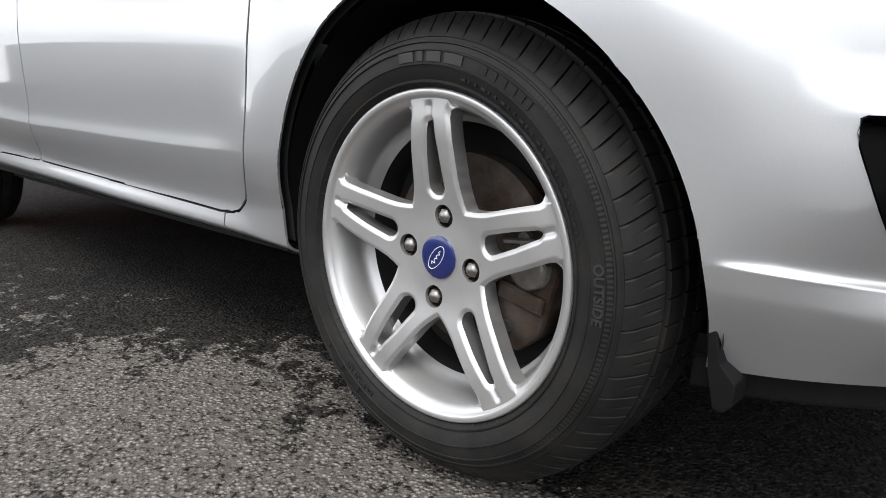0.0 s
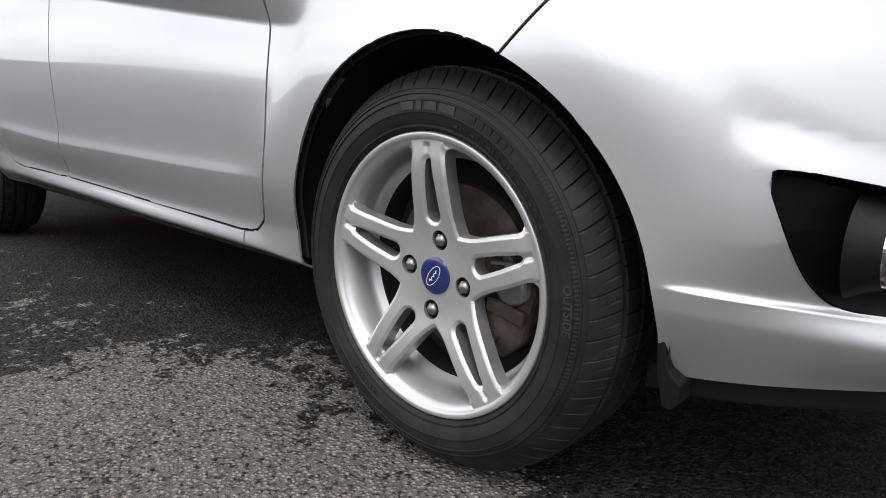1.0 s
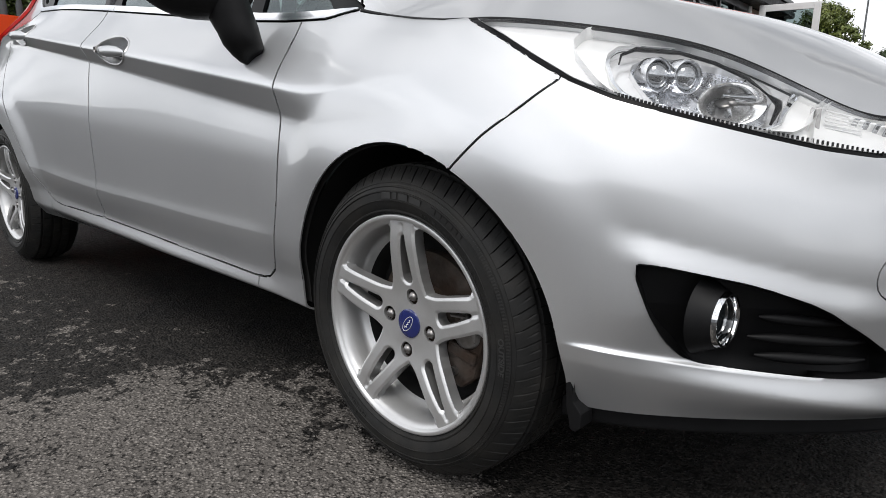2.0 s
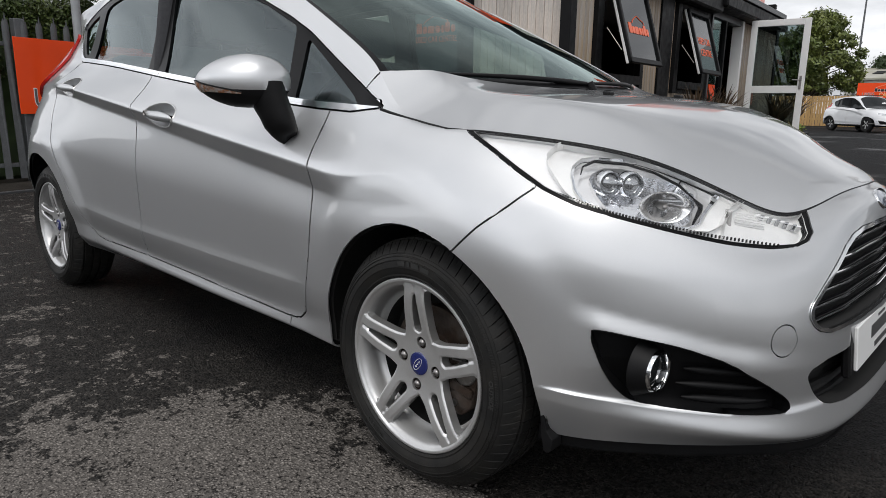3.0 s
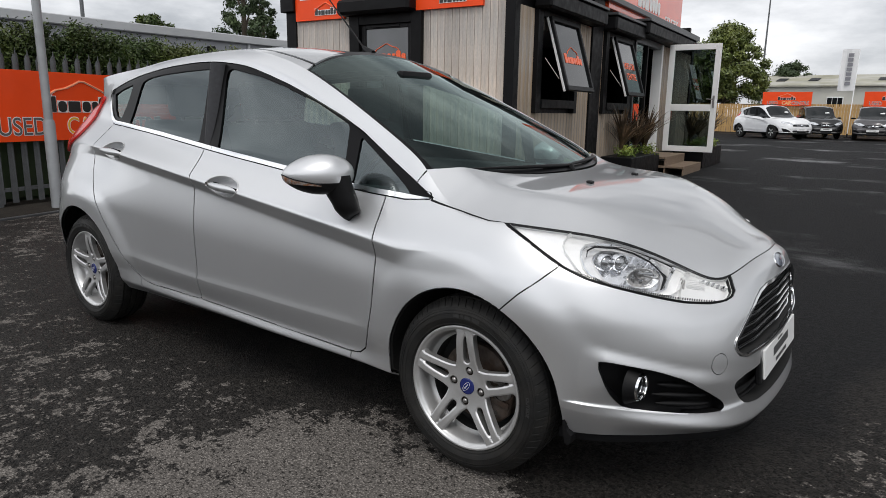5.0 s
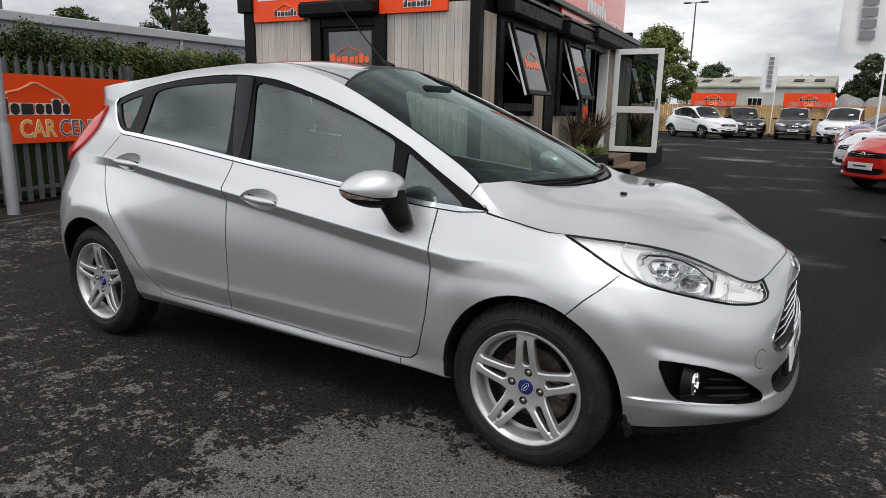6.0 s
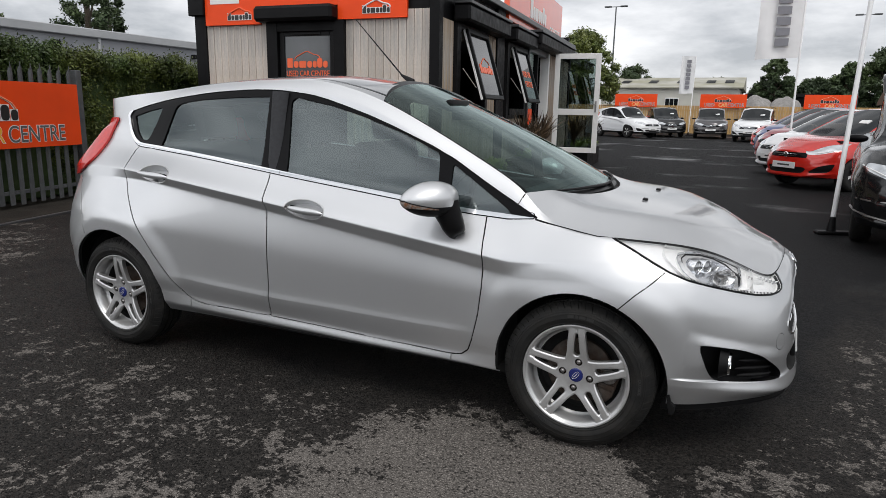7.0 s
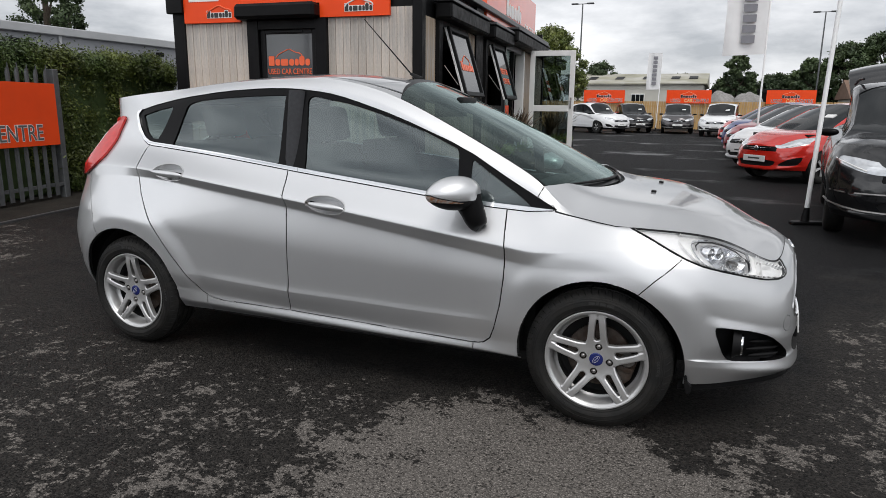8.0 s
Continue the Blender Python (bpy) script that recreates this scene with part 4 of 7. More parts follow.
# ---------------------------------------------------------------- trees
def tree(x, y, height, spread, mat, seed, label, conifer=False, low=0.2, leaves=5000, leaf=0.16):
    r = np.random.default_rng(seed)
    ob = tagged(new("tree"), label, "tree", "trees behind the yard")
    ob.matrix_basis = pose(x, y, 0)
    top_t = height * (0.9 if conifer else 0.62)
    bm = bmesh.new()
    add_tube(bm, [(0, 0, 0), (0.05, 0, top_t * 0.5), (0, 0.05, top_t)], [height * 0.026, height * 0.018, height * 0.006], 9)
    c, s = [], []
    n = 44 if conifer else 120
    for i in range(n):
        if conifer:
            h = height * (0.10 + 0.88 * i / (n - 1))
            a = i * 2.4 + r.uniform(-0.4, 0.4)
            reach = spread * (1.02 - h / height) * r.uniform(0.6, 1.05)
            p = (math.cos(a) * reach, math.sin(a) * reach, h - 0.18 * reach)
            size = spread * 0.24 * (1.15 - h / height) + 0.15
        else:
            a, e = r.uniform(0, 2 * math.pi), r.uniform(-0.5, 1.0)
            k = math.sqrt(max(0.0, 1 - e * e)) * r.uniform(0.55, 1.0)
            mid = height * (low + 1) / 2
            p = (math.cos(a) * k * spread, math.sin(a) * k * spread, mid + e * height * (1 - low) / 2 * 0.92)
            size = spread * r.uniform(0.09, 0.24)
        c.append(p), s.append(size)
        if i % 3 == 0:
            h0 = min(p[2] * 0.75, top_t * 0.95)
            add_tube(bm, [(0, 0, h0), (p[0] * 0.5, p[1] * 0.5, (h0 + p[2]) / 2 + 0.1), p], [height * 0.009, height * 0.006, height * 0.003], 5)
    part("trunk", bm, M_BARK, ob)
    foliage("crown", c, s, leaves, leaf, mat, r, 0.8, ob)
    return ob


tree(-57, 41, 17.0, 4.2, M_LEAF_DARK, 1, "tall dark conifer behind the shed", True, leaves=17000, leaf=0.19)
tree(-61, 46.5, 15.5, 3.8, M_LEAF_DARK, 2, "tall dark conifer behind the shed", True, leaves=17000, leaf=0.19)
tree(-64, 35, 10.2, 2.6, M_LEAF, 3, "small green tree above the shed roof", False, 0.3, 4500, 0.26)
tree(-72, 15, 11.5, 3.0, M_LEAF, 4, "small green tree above the shed roof", False, 0.3, 4500, 0.26)
tree(-12.3, 49.5, 7.4, 2.8, M_LEAF_MID, 6, "broad green tree beyond the cabin", False, 0.02, 30000, 0.13)
tree(-14.6, 50.5, 6.4, 2.6, M_LEAF_MID, 7, "broad green tree beyond the cabin", False, 0.02, 16000, 0.13)
FAR_TREES = ((1.9, 71, 6.9, 1.7, "round dark green tree"), (5.6, 74, 5.0, 2.2, "round dark green tree"), (8.2, 70, 6.2, 1.9, "broad green tree above the roofs"), (11.2, 70, 7.6, 2.4, "broad green tree above the roofs"), (14.2, 70, 8.8, 3.0, "broad green tree above the roofs"), (19.0, 72, 8.6, 3.6, "broad green tree above the roofs"),
             (-15.2, 92, 7.6, 3.0, "round green tree behind the warehouse"), (-4.5, 95, 6.0, 3.0, "round green tree behind the warehouse"), (2.2, 96, 5.6, 3.6, "round dark green tree"), (9.0, 96, 5.8, 4.0, "round dark green tree"))
for i, (x, y, h, s, lab) in enumerate(FAR_TREES):
    tree(x, y, h, s, M_LEAF_DARK, 20 + i, lab, False, 0.05, 15000, 0.17)

# ---------------------------------------------------------------- far side of the yard
far_fence = tagged(new("timber_fence"), "new golden timber board fence", "fence", kind="structure")
board = box((-0.068, -0.012, 0), (0.068, 0.012, 1.85), 0.004)
board_mesh = bpy.data.meshes.new("fence_board")
board.to_mesh(board_mesh)
board.free()
board_mesh.materials.append(M_FENCEWOOD)
for i in range(150):
    ob = new("fence_board", board_mesh)
    ob.parent = far_fence
    ob.matrix_basis = Matrix.Translation((-14 + i * 0.155, 45.3 + (0.03 if i % 2 else 0.0), 0.02))
for z in (0.4, 1.5):
    part("rail", box((-14.1, 45.32, z), (9.4, 45.40, z + 0.09)), M_FENCEWOOD, far_fence)
for x in (-7.25, -1.62, 4.55):
    s2 = tagged(new("dealer_sign"), "orange used car sign above the timber fence", "sign", "orange dealer signs")
    s2.matrix_basis = pose(x, 45.1, 1.75)
    dealer_sign(s2, 2.85, 0.87)
    for side_x in (-1.1, 1.1):
        part("sign_post", box((side_x - 0.04, 0.0, -1.75), (side_x + 0.04, 0.08, 0.85), 0.004), M_FENCEWOOD, s2, "timber post")
ware = tagged(new("warehouse"), "low cream warehouse with a mossy sheet roof", "building", kind="structure")
part("warehouse_wall", box((-17.5, 82, 0), (-1.6, 100, 4.3)), M_WAREHOUSE, ware)
roof_bm = bmesh.new()
add_prism(roof_bm, [(81.6, 4.3), (81.6, 4.45), (91, 6.0), (100.4, 4.45), (100.4, 4.3)], -17.9, -1.2, 0)
part("warehouse_roof", roof_bm, M_MOSSROOF, ware, "pale mossy sheet roof")
for x in (-15.2, -11.8, -8.4, -5.0, -2.9):
    part("roof_light", box((x - 0.5, -1.2, 0.0), (x + 0.5, 1.2, 0.05)), M_BLACKTRIM, ware, "dull roof light", False, Matrix.Translation((0, 86.2, 5.24)) @ Matrix.Rotation(radians(9.4), 4, "X"))
for x in (-9.0, -4.1):
    wf = part("warehouse_window", box((x - 0.8, 81.9, 2.0), (x + 0.8, 82.05, 3.2), 0.03), M_WHITEPAINT, ware)
    for k in range(3):
        part("window_pane", box((x - 0.72 + k * 0.5, 81.86, 2.1), (x - 0.28 + k * 0.5, 81.9, 3.1)), M_CARGLASS, wf)
low = tagged(new("low_dark_shed"), "long low dark flat-roofed building", "building", kind="structure")
part("dark_wall", box((-0.5, 72, 0), (26, 80, 3.1)), M_BLACKSTEEL, low)
part("dark_roof_edge", box((-0.8, 71.6, 3.1), (26.3, 80.2, 3.45), 0.03), M_BLACKTRIM, low)
house = tagged(new("tiled_house"), "brown tiled roof of a distant house", "building", kind="structure")
part("house_wall", box((10.4, 60, 0), (15.9, 68, 2.4)), M_WAREHOUSE, house)
hb = bmesh.new()
add_prism(hb, [(59.6, 2.35), (64, 4.0), (68.4, 2.35)], 10.1, 16.3, 0)
part("house_roof", hb, material("brown_roof_tiles", (0.16, 0.10, 0.07), 0.85, var=0.2, scale=3), house)
for i, (x, w, h) in enumerate(((0.4, 1.7, 1.7), (2.5, 1.6, 1.75), (-1.3, 1.3, 1.1))):
    heap = bmesh.new()
    bmesh.ops.create_icosphere(heap, subdivisions=4, radius=1)
    for v in heap.verts:
        k = 1 + 0.14 * noise.noise(v.co * 2.3 + Vector((i * 7, 0, 0)))
        v.co = Vector((v.co.x * w * k, v.co.y * 1.2 * k, max(v.co.z, 0) * (h + 1.1) * k))
    tagged(finish("mound", heap, material("grey_gravel", (0.26, 0.25, 0.24), 0.95, var=0.2, scale=6, bump=0.03, bump_scale=30), smooth=True, matrix=pose(x, 58, 0)), "grey mound of gravel beyond the fence", "mound", "gravel mounds")


def lamp_post(x, y, h):
    ob = tagged(new("street_lamp"), "tall grey lamp post with twin heads", "lamp post", "lamp posts")
    ob.matrix_basis = pose(x, y, 0)
    part("shaft", tube([(0, 0, 0), (0, 0, h * 0.4), (0, 0, h)], [0.11, 0.085, 0.055], 10), M_GALV, ob, "", True)
    part("cross_arm", tube([(-0.75, 0, h + 0.02), (0.75, 0, h + 0.02)], 0.035, 8), M_GALV, ob)
    for s in (-1, 1):
        part("lamp_head", box((s * 0.72 - 0.32, -0.16, h - 0.02), (s * 0.72 + 0.32, 0.16, h + 0.10), 0.03), M_GALV, ob)
    return ob


lamp_post(-12.2, 61.0, 10.8)
lamp_post(8.6, 68.4, 10.2)


def feather_flag(x, y, h, lean, flag_w, flag_h, turn, label):
    """A plain pole on a weighted foot with a tall narrow flag hung from its head."""
    ob = tagged(new("feather_flag"), label, "flag", "dealer flags")
    ob.matrix_basis = pose(x, y, 0, 0, lean, 0)
    part("foot", box((-0.16, -0.06, 0), (0.42, 0.06, 0.04), 0.012), M_BLACKTRIM, ob, "dark weighted foot", False, pose(0, 0, 0, 0, -lean, 20))
    part("socket", tube([(0, 0, 0.03), (0, 0, 0.20)], [0.05, 0.03], 12), M_BLACKTRIM, ob, "", True)
    part("pole", tube([(0, 0, 0.12), (0, 0, h)], [0.027, 0.022], 12), M_POLE, ob, "white pole", True)
    bm = bmesh.new()
    cols, rows = 10, 18
    grid = [[bm.verts.new((-0.02 - flag_w * i / cols, 0.05 * math.sin(i * 0.9 + j * 0.25) * i / cols, h - flag_h * j / rows - 0.04 * (i / cols) * (j / rows) ** 2)) for i in range(cols + 1)] for j in range(rows + 1)]
    for a, b in zip(grid, grid[1:]):
        for i in range(cols):
            bm.faces.new((a[i], a[i + 1], b[i + 1], b[i]))
    cloth = part("flag", bm, M_FLAG, ob, "white flag with grey lettering bars", True, Matrix.Rotation(radians(turn), 4, "Z"))
    for k in range(7):
        z1 = h - flag_h * (0.10 + 0.115 * k)
        part("flag_bar", box((-flag_w * 0.62, -0.075, z1 - flag_h * 0.085), (-flag_w * 0.30, -0.065, z1), 0), M_FLAGPRINT, cloth)
    return ob


feather_flag(1.41, 5.26, 4.6, 1.7, 0.55, 1.6, 0, "white pole with a feather flag on a dark foot")
feather_flag(1.36, 16.4, 5.0, -0.2, 1.02, 2.25, 8, "white feather flag with grey lettering")
feather_flag(-3.26, 40.9, 4.75, 1.0, 0.80, 2.2, 0, "white feather flag with grey lettering")

# ================================================================ the silver hatchback
car = thing("hatchback_car", "silver five-door hatchback with alloy wheels parked on damp tarmac", "car")
# level curves of the right flank, from the front's middle to the rear's: x, half width, height
LEVELS = [
    # under edge
    [(.772, 0, .226), (.768, .22, .226), (.742, .37, .230), (.66, .525, .243), (.50, .665, .240), (.33, .755, .240), (.12, .765, .240), (-.12, .76, .238), (-.27, .745, .236), (-.45, .738, .238),
     (-.9, .738, .239), (-1.18, .738, .240), (-1.48, .738, .242), (-2.0, .75, .244), (-2.3, .77, .25), (-2.6, .77, .26), (-2.86, .71, .27), (-3.02, .56, .28), (-3.08, .33, .28), (-3.10, 0, .28)],
    # lip and sill ridge
    [(.797, 0, .256), (.787, .22, .255), (.757, .383, .256), (.688, .543, .279), (.527, .688, .305), (.349, .781, .331), (.12, .812, .325), (-.12, .80, .295), (-.27, .785, .263), (-.45, .776, .262),
     (-.9, .78, .268), (-1.18, .782, .274), (-1.48, .784, .28), (-2.0, .79, .295), (-2.3, .80, .32), (-2.6, .795, .34), (-2.88, .73, .35), (-3.06, .58, .36), (-3.13, .35, .36), (-3.15, 0, .36)],
    # hollow above the lip
    [(.783, 0, .318), (.775, .225, .316), (.746, .390, .316), (.674, .545, .321), (.519, .687, .334), (.354, .783, .353), (.12, .817, .353), (-.12, .80, .325), (-.27, .788, .315), (-.45, .772, .308),
     (-.9, .772, .312), (-1.18, .774, .318), (-1.48, .777, .325), (-2.0, .788, .345), (-2.3, .81, .37), (-2.6, .805, .40), (-2.9, .74, .42), (-3.08, .59, .43), (-3.15, .36, .43), (-3.17, 0, .43)],
    # blade along the doors, bumper shoulder
    [(.768, 0, .47), (.760, .25, .47), (.735, .42, .468), (.668, .56, .465), (.528, .69, .462), (.36, .785, .46), (.12, .826, .45), (-.12, .812, .44), (-.27, .80, .425), (-.45, .788, .405),
     (-.9, .79, .405), (-1.18, .794, .41), (-1.48, .80, .415), (-2.0, .808, .44), (-2.3, .83, .48), (-2.6, .825, .52), (-2.9, .755, .56), (-3.09, .60, .58), (-3.16, .37, .58), (-3.18, 0, .58)],
    # flank
    [(.765, 0, .585), (.750, .25, .583), (.712, .42, .578), (.635, .57, .578), (.502, .70, .58), (.352, .79, .582), (.12, .835, .585), (-.12, .822, .58), (-.27, .803, .57), (-.45, .792, .565),
     (-.9, .793, .59), (-1.18, .797, .605), (-1.48, .802, .625), (-2.0, .808, .66), (-2.3, .83, .68), (-2.6, .82, .70), (-2.88, .745, .72), (-3.06, .59, .72), (-3.14, .36, .72), (-3.16, 0, .72)],
    # foot of the undercut, lower edge of the lamp
    [(.750, 0, .655), (.733, .24, .650), (.690, .405, .628), (.600, .565, .642), (.475, .682, .675), (.335, .768, .70), (.12, .820, .69), (-.12, .808, .672), (-.27, .797, .662), (-.45, .780, .680),
     (-.9, .779, .742), (-1.18, .780, .782), (-1.48, .779, .822), (-2.0, .769, .884), (-2.3, .752, .914), (-2.6, .737, .92), (-2.84, .69, .90), (-3.02, .57, .88), (-3.10, .34, .88), (-3.12, 0, .88)],
    # shoulder crease
    [(.738, 0, .692), (.717, .225, .687), (.674, .388, .660), (.590, .517, .687), (.465, .628, .731), (.322, .718, .760), (.12, .797, .757), (-.12, .802, .729), (-.27, .801, .714), (-.45, .799, .733),
     (-.9, .797, .790), (-1.18, .799, .826), (-1.48, .798, .861), (-2.0, .785, .921), (-2.3, .765, .949), (-2.6, .725, .962), (-2.865, .672, .955), (-3.02, .56, .94), (-3.10, .34, .93), (-3.12, 0, .93)],
    # window sill
    [(.722, 0, .709), (.703, .21, .702), (.662, .376, .676), (.582, .472, .702), (.457, .578, .760), (.312, .672, .795), (.116, .763, .808), (-.12, .741, .831), (-.27, .714, .866), (-.45, .700, .884),
     (-.9, .696, .924), (-1.18, .694, .954), (-1.48, .688, .985), (-2.0, .65, 1.038), (-2.3, .615, 1.068), (-2.6, .575, 1.10), (-2.825, .548, 1.115), (-2.955, .470, 1.112), (-3.02, .29, 1.11), (-3.04, 0, 1.11)],
    # foot of the roof rail
    [(.706, 0, .719), (.691, .195, .711), (.654, .367, .685), (.576, .441, .709), (.451, .546, .775), (.302, .641, .814), (.111, .738, .833), (-.12, .716, .860), (-.27, .686, .925), (-.45, .652, 1.012),
     (-.9, .598, 1.240), (-1.18, .582, 1.340), (-1.48, .575, 1.383), (-2.0, .560, 1.362), (-2.3, .545, 1.325), (-2.6, .520, 1.270), (-2.775, .500, 1.205), (-2.855, .445, 1.20), (-2.885, .27, 1.20), (-2.895, 0, 1.20)],
    # bonnet edge, windscreen edge, roof edge
    [(.700, 0, .723), (.686, .19, .714), (.651, .365, .688), (.574, .434, .711), (.449, .538, .779), (.300, .634, .818), (.109, .728, .839), (-.12, .703, .866), (-.27, .655, .965), (-.45, .615, 1.073),
     (-.9, .555, 1.288), (-1.18, .538, 1.385), (-1.48, .528, 1.424), (-2.0, .515, 1.404), (-2.3, .505, 1.373), (-2.6, .495, 1.347), (-2.780, .483, 1.328), (-2.858, .435, 1.322), (-2.888, .27, 1.322), (-2.898, 0, 1.322)],
]
PAD = 3


def closed_level(row):
    """The level curve, carried on past the middle so that it runs smoothly into its mirror image."""
    head = [(x, -y, z) for x, y, z in row[PAD:0:-1]]
    tail = [(x, -y, z) for x, y, z in row[-2:-2 - PAD:-1]]
    return nat_spline(head + row + tail)


LEVEL_AT = [closed_level(row) for row in LEVELS]
FRONT_AXLE, REAR_AXLE, AXLE_Z = 0.0, -2.489, 0.298


def flank(u, v):
    L = np.stack([at(u + PAD) for at in LEVEL_AT])
    P = rise(L, v, (1, 5))
    # flared lips round the wheels
    for ax, size in ((FRONT_AXLE, 0.335), (REAR_AXLE, 0.348)):
        r = np.hypot(P[:, 0] - ax, P[:, 2] - AXLE_Z)
        if ax == FRONT_AXLE:
            # this one has a crisp outer foot
            k = np.clip(0.011 * np.logaddexp(0, (0.466 - r) / 0.011) / 0.085, 0, 1)
            flare = 1 - (1 - k) ** 2
        else:
            k = np.clip((size + 0.150 - r) / 0.10, 0, 1)
            flare = k * k * (3 - 2 * k)
        flare = flare * np.clip((P[:, 2] - 0.2) / 0.15, 0, 1) * np.clip((0.95 - P[:, 2]) / 0.15, 0, 1)
        side = np.clip((np.abs(P[:, 1]) - 0.6) / 0.1, 0, 1)
        P[:, 1] += (0.0095 if ax == FRONT_AXLE else 0.012) * flare * side
    # ledge that runs above the fog lamp
    fall = 0.504 - 0.29 * (P[:, 0] - 0.441) - P[:, 2]
    shelf = np.clip(fall / 0.05 + 0.5, 0, 1)
    shelf = shelf * shelf * (3 - 2 * shelf) * np.clip((P[:, 0] - 0.385) / 0.06, 0, 1) * np.clip((0.76 - P[:, 0]) / 0.10, 0, 1) * np.clip((P[:, 2] - 0.34) / 0.07, 0, 1)
    P[:, 0] += 0.006 * shelf
    P[:, 1] += 0.008 * shelf * np.clip(np.abs(P[:, 1]) / 0.3, 0, 1)
    # scooped ledge above the bumper's lower lip, and the hollow above the blade along the foot of the doors
    def scoop(level, reach):
        k = np.maximum(v - level, 0) / reach
        return k * np.exp(1 - k)
    lip = scoop(2.0, 0.16) * np.clip((P[:, 0] - 0.34) / 0.05, 0, 1)
    P[:, 0] -= 0.0025 * lip
    P[:, 1] -= 0.0045 * lip * np.clip(np.abs(P[:, 1]) / 0.3, 0, 1)
    P[:, 1] -= 0.0042 * scoop(3.0, 0.28) * np.clip((P[:, 0] + 2.15) / 0.3, 0, 1) * np.clip((-0.42 - P[:, 0]) / 0.12, 0, 1)
    P[:, 1] *= -1
    return P


us = np.concatenate([np.linspace(0, 8, 210)[:-1], np.linspace(8, 15, 230)[:-1], np.linspace(15, 19, 60)])
vs = np.concatenate([np.linspace(0, 1, 7)[:-1], np.linspace(1, 2, 8)[:-1], np.linspace(2, 3, 22)[:-1], np.linspace(3, 5, 24)[:-1], np.linspace(5, 6, 13)[:-1], np.linspace(6, 7, 13)[:-1], np.linspace(7, 9, 44)])
side = Sheet(us, vs, flank, -1.0)


def xz(poly, grow=0.0):
    return lambda P: sd_poly(P[:, 0], P[:, 2], poly, grow)


def yz_front(poly, grow=0.0):
    return lambda P: np.maximum(sd_poly(P[:, 1], P[:, 2], poly, grow), 0.35 - P[:, 0])


def arch(ax, r, squash=1.0):
    return lambda P: np.maximum(np.hypot(P[:, 0] - ax, (P[:, 2] - AXLE_Z) * squash) - r, np.where(P[:, 2] < AXLE_Z, np.abs(P[:, 0] - ax) - r - 0.03 * (AXLE_Z - P[:, 2]) / 0.1, -1))


# glasshouse: outline of the black frames, then the panes
GLASSHOUSE = smooth_poly([(-.217, .8895), (-.205, .8835), (-.222, .8845), (-.54, .899), (-.82, .930), (-1.5, 1.003), (-2.0, 1.055), (-2.37, 1.083), (-2.49, 1.090), (-2.545, 1.115), (-2.595, 1.168), (-2.635, 1.252), (-2.477, 1.289), (-2.29, 1.323), (-1.987, 1.359), (-1.72, 1.374),
                          (-1.543, 1.371), (-1.36, 1.352), (-1.24, 1.325), (-.988, 1.249), (-.647, 1.118), (-.407, .983)], 1)
side.cut(lambda P: np.minimum(arch(FRONT_AXLE + 0.004, 0.334)(P), arch(REAR_AXLE - 0.018, 0.346)(P)), "arch")
side.cut(xz(GLASSHOUSE), "frame")
BELT = [(-.22, .80), (-.22, .90), (-.54, .92), (-1.5, 1.02), (-2.47, 1.12), (-2.60, 1.262), (-2.80, 1.262), (-2.80, 1.0), (-1.5, .9)]
side.cut(lambda P: np.maximum(sd_poly(P[:, 0], P[:, 2], GLASSHOUSE) - 0.019 * np.clip((-0.19 - P[:, 0]) / 0.14, 0.1, 1), sd_poly(P[:, 0], P[:, 2], BELT)), "chrome")
FRONT_PANE = [(-1.44, .992), (-1.465, 1.325), (-1.43, 1.338), (-1.236, 1.303), (-1.064, 1.257), (-.848, 1.188), (-.668, 1.112), (-.655, .94), (-.655, .905)]
QUARTER_PANE = [(-.60, 1.072), (-.60, .905), (-.31, .885), (-.34, .91)]
REAR_PANE = [(-2.325, 1.084), (-2.285, 1.187), (-2.248, 1.272), (-2.232, 1.290), (-2.200, 1.302), (-2.147, 1.312), (-2.045, 1.323), (-1.815, 1.336), (-1.60, 1.341), (-1.60, 1.014)]
TAIL_PANE = [(-2.588, 1.230), (-2.485, 1.257), (-2.350, 1.281), (-2.393, 1.194), (-2.448, 1.104), (-2.50, 1.112), (-2.545, 1.15)]
for name, poly in (("front_pane", FRONT_PANE), ("quarter_pane", QUARTER_PANE), ("rear_pane", REAR_PANE), ("tail_pane", TAIL_PANE)):
    side.cut(xz(poly), name, ("frame",))
side.cut(lambda P: P[:, 0] + 1.535 + (P[:, 2] - 1.0) * 0.06, "rear_frame", ("frame",))
side.cut(lambda P: P[:, 0] + 1.475, "rear_chrome", ("chrome",))
# lamps
HEADLAMP = [(.080, .850), (.086, .842), (.128, .823), (.172, .803), (.239, .768), (.305, .735), (.370, .710), (.441, .689), (.524, .665), (.600, .643), (.650, .632), (.676, .631), (.688, .640), (.688, .655), (.672, .680), (.655, .70), (.57, .76), (.45, .82), (.3, .87), (.08, .88)]
side.cut(xz(HEADLAMP), "lamp_gasket")
side.cut(xz(HEADLAMP, -0.0055), "headlamp", ("lamp_gasket",), gap=False)
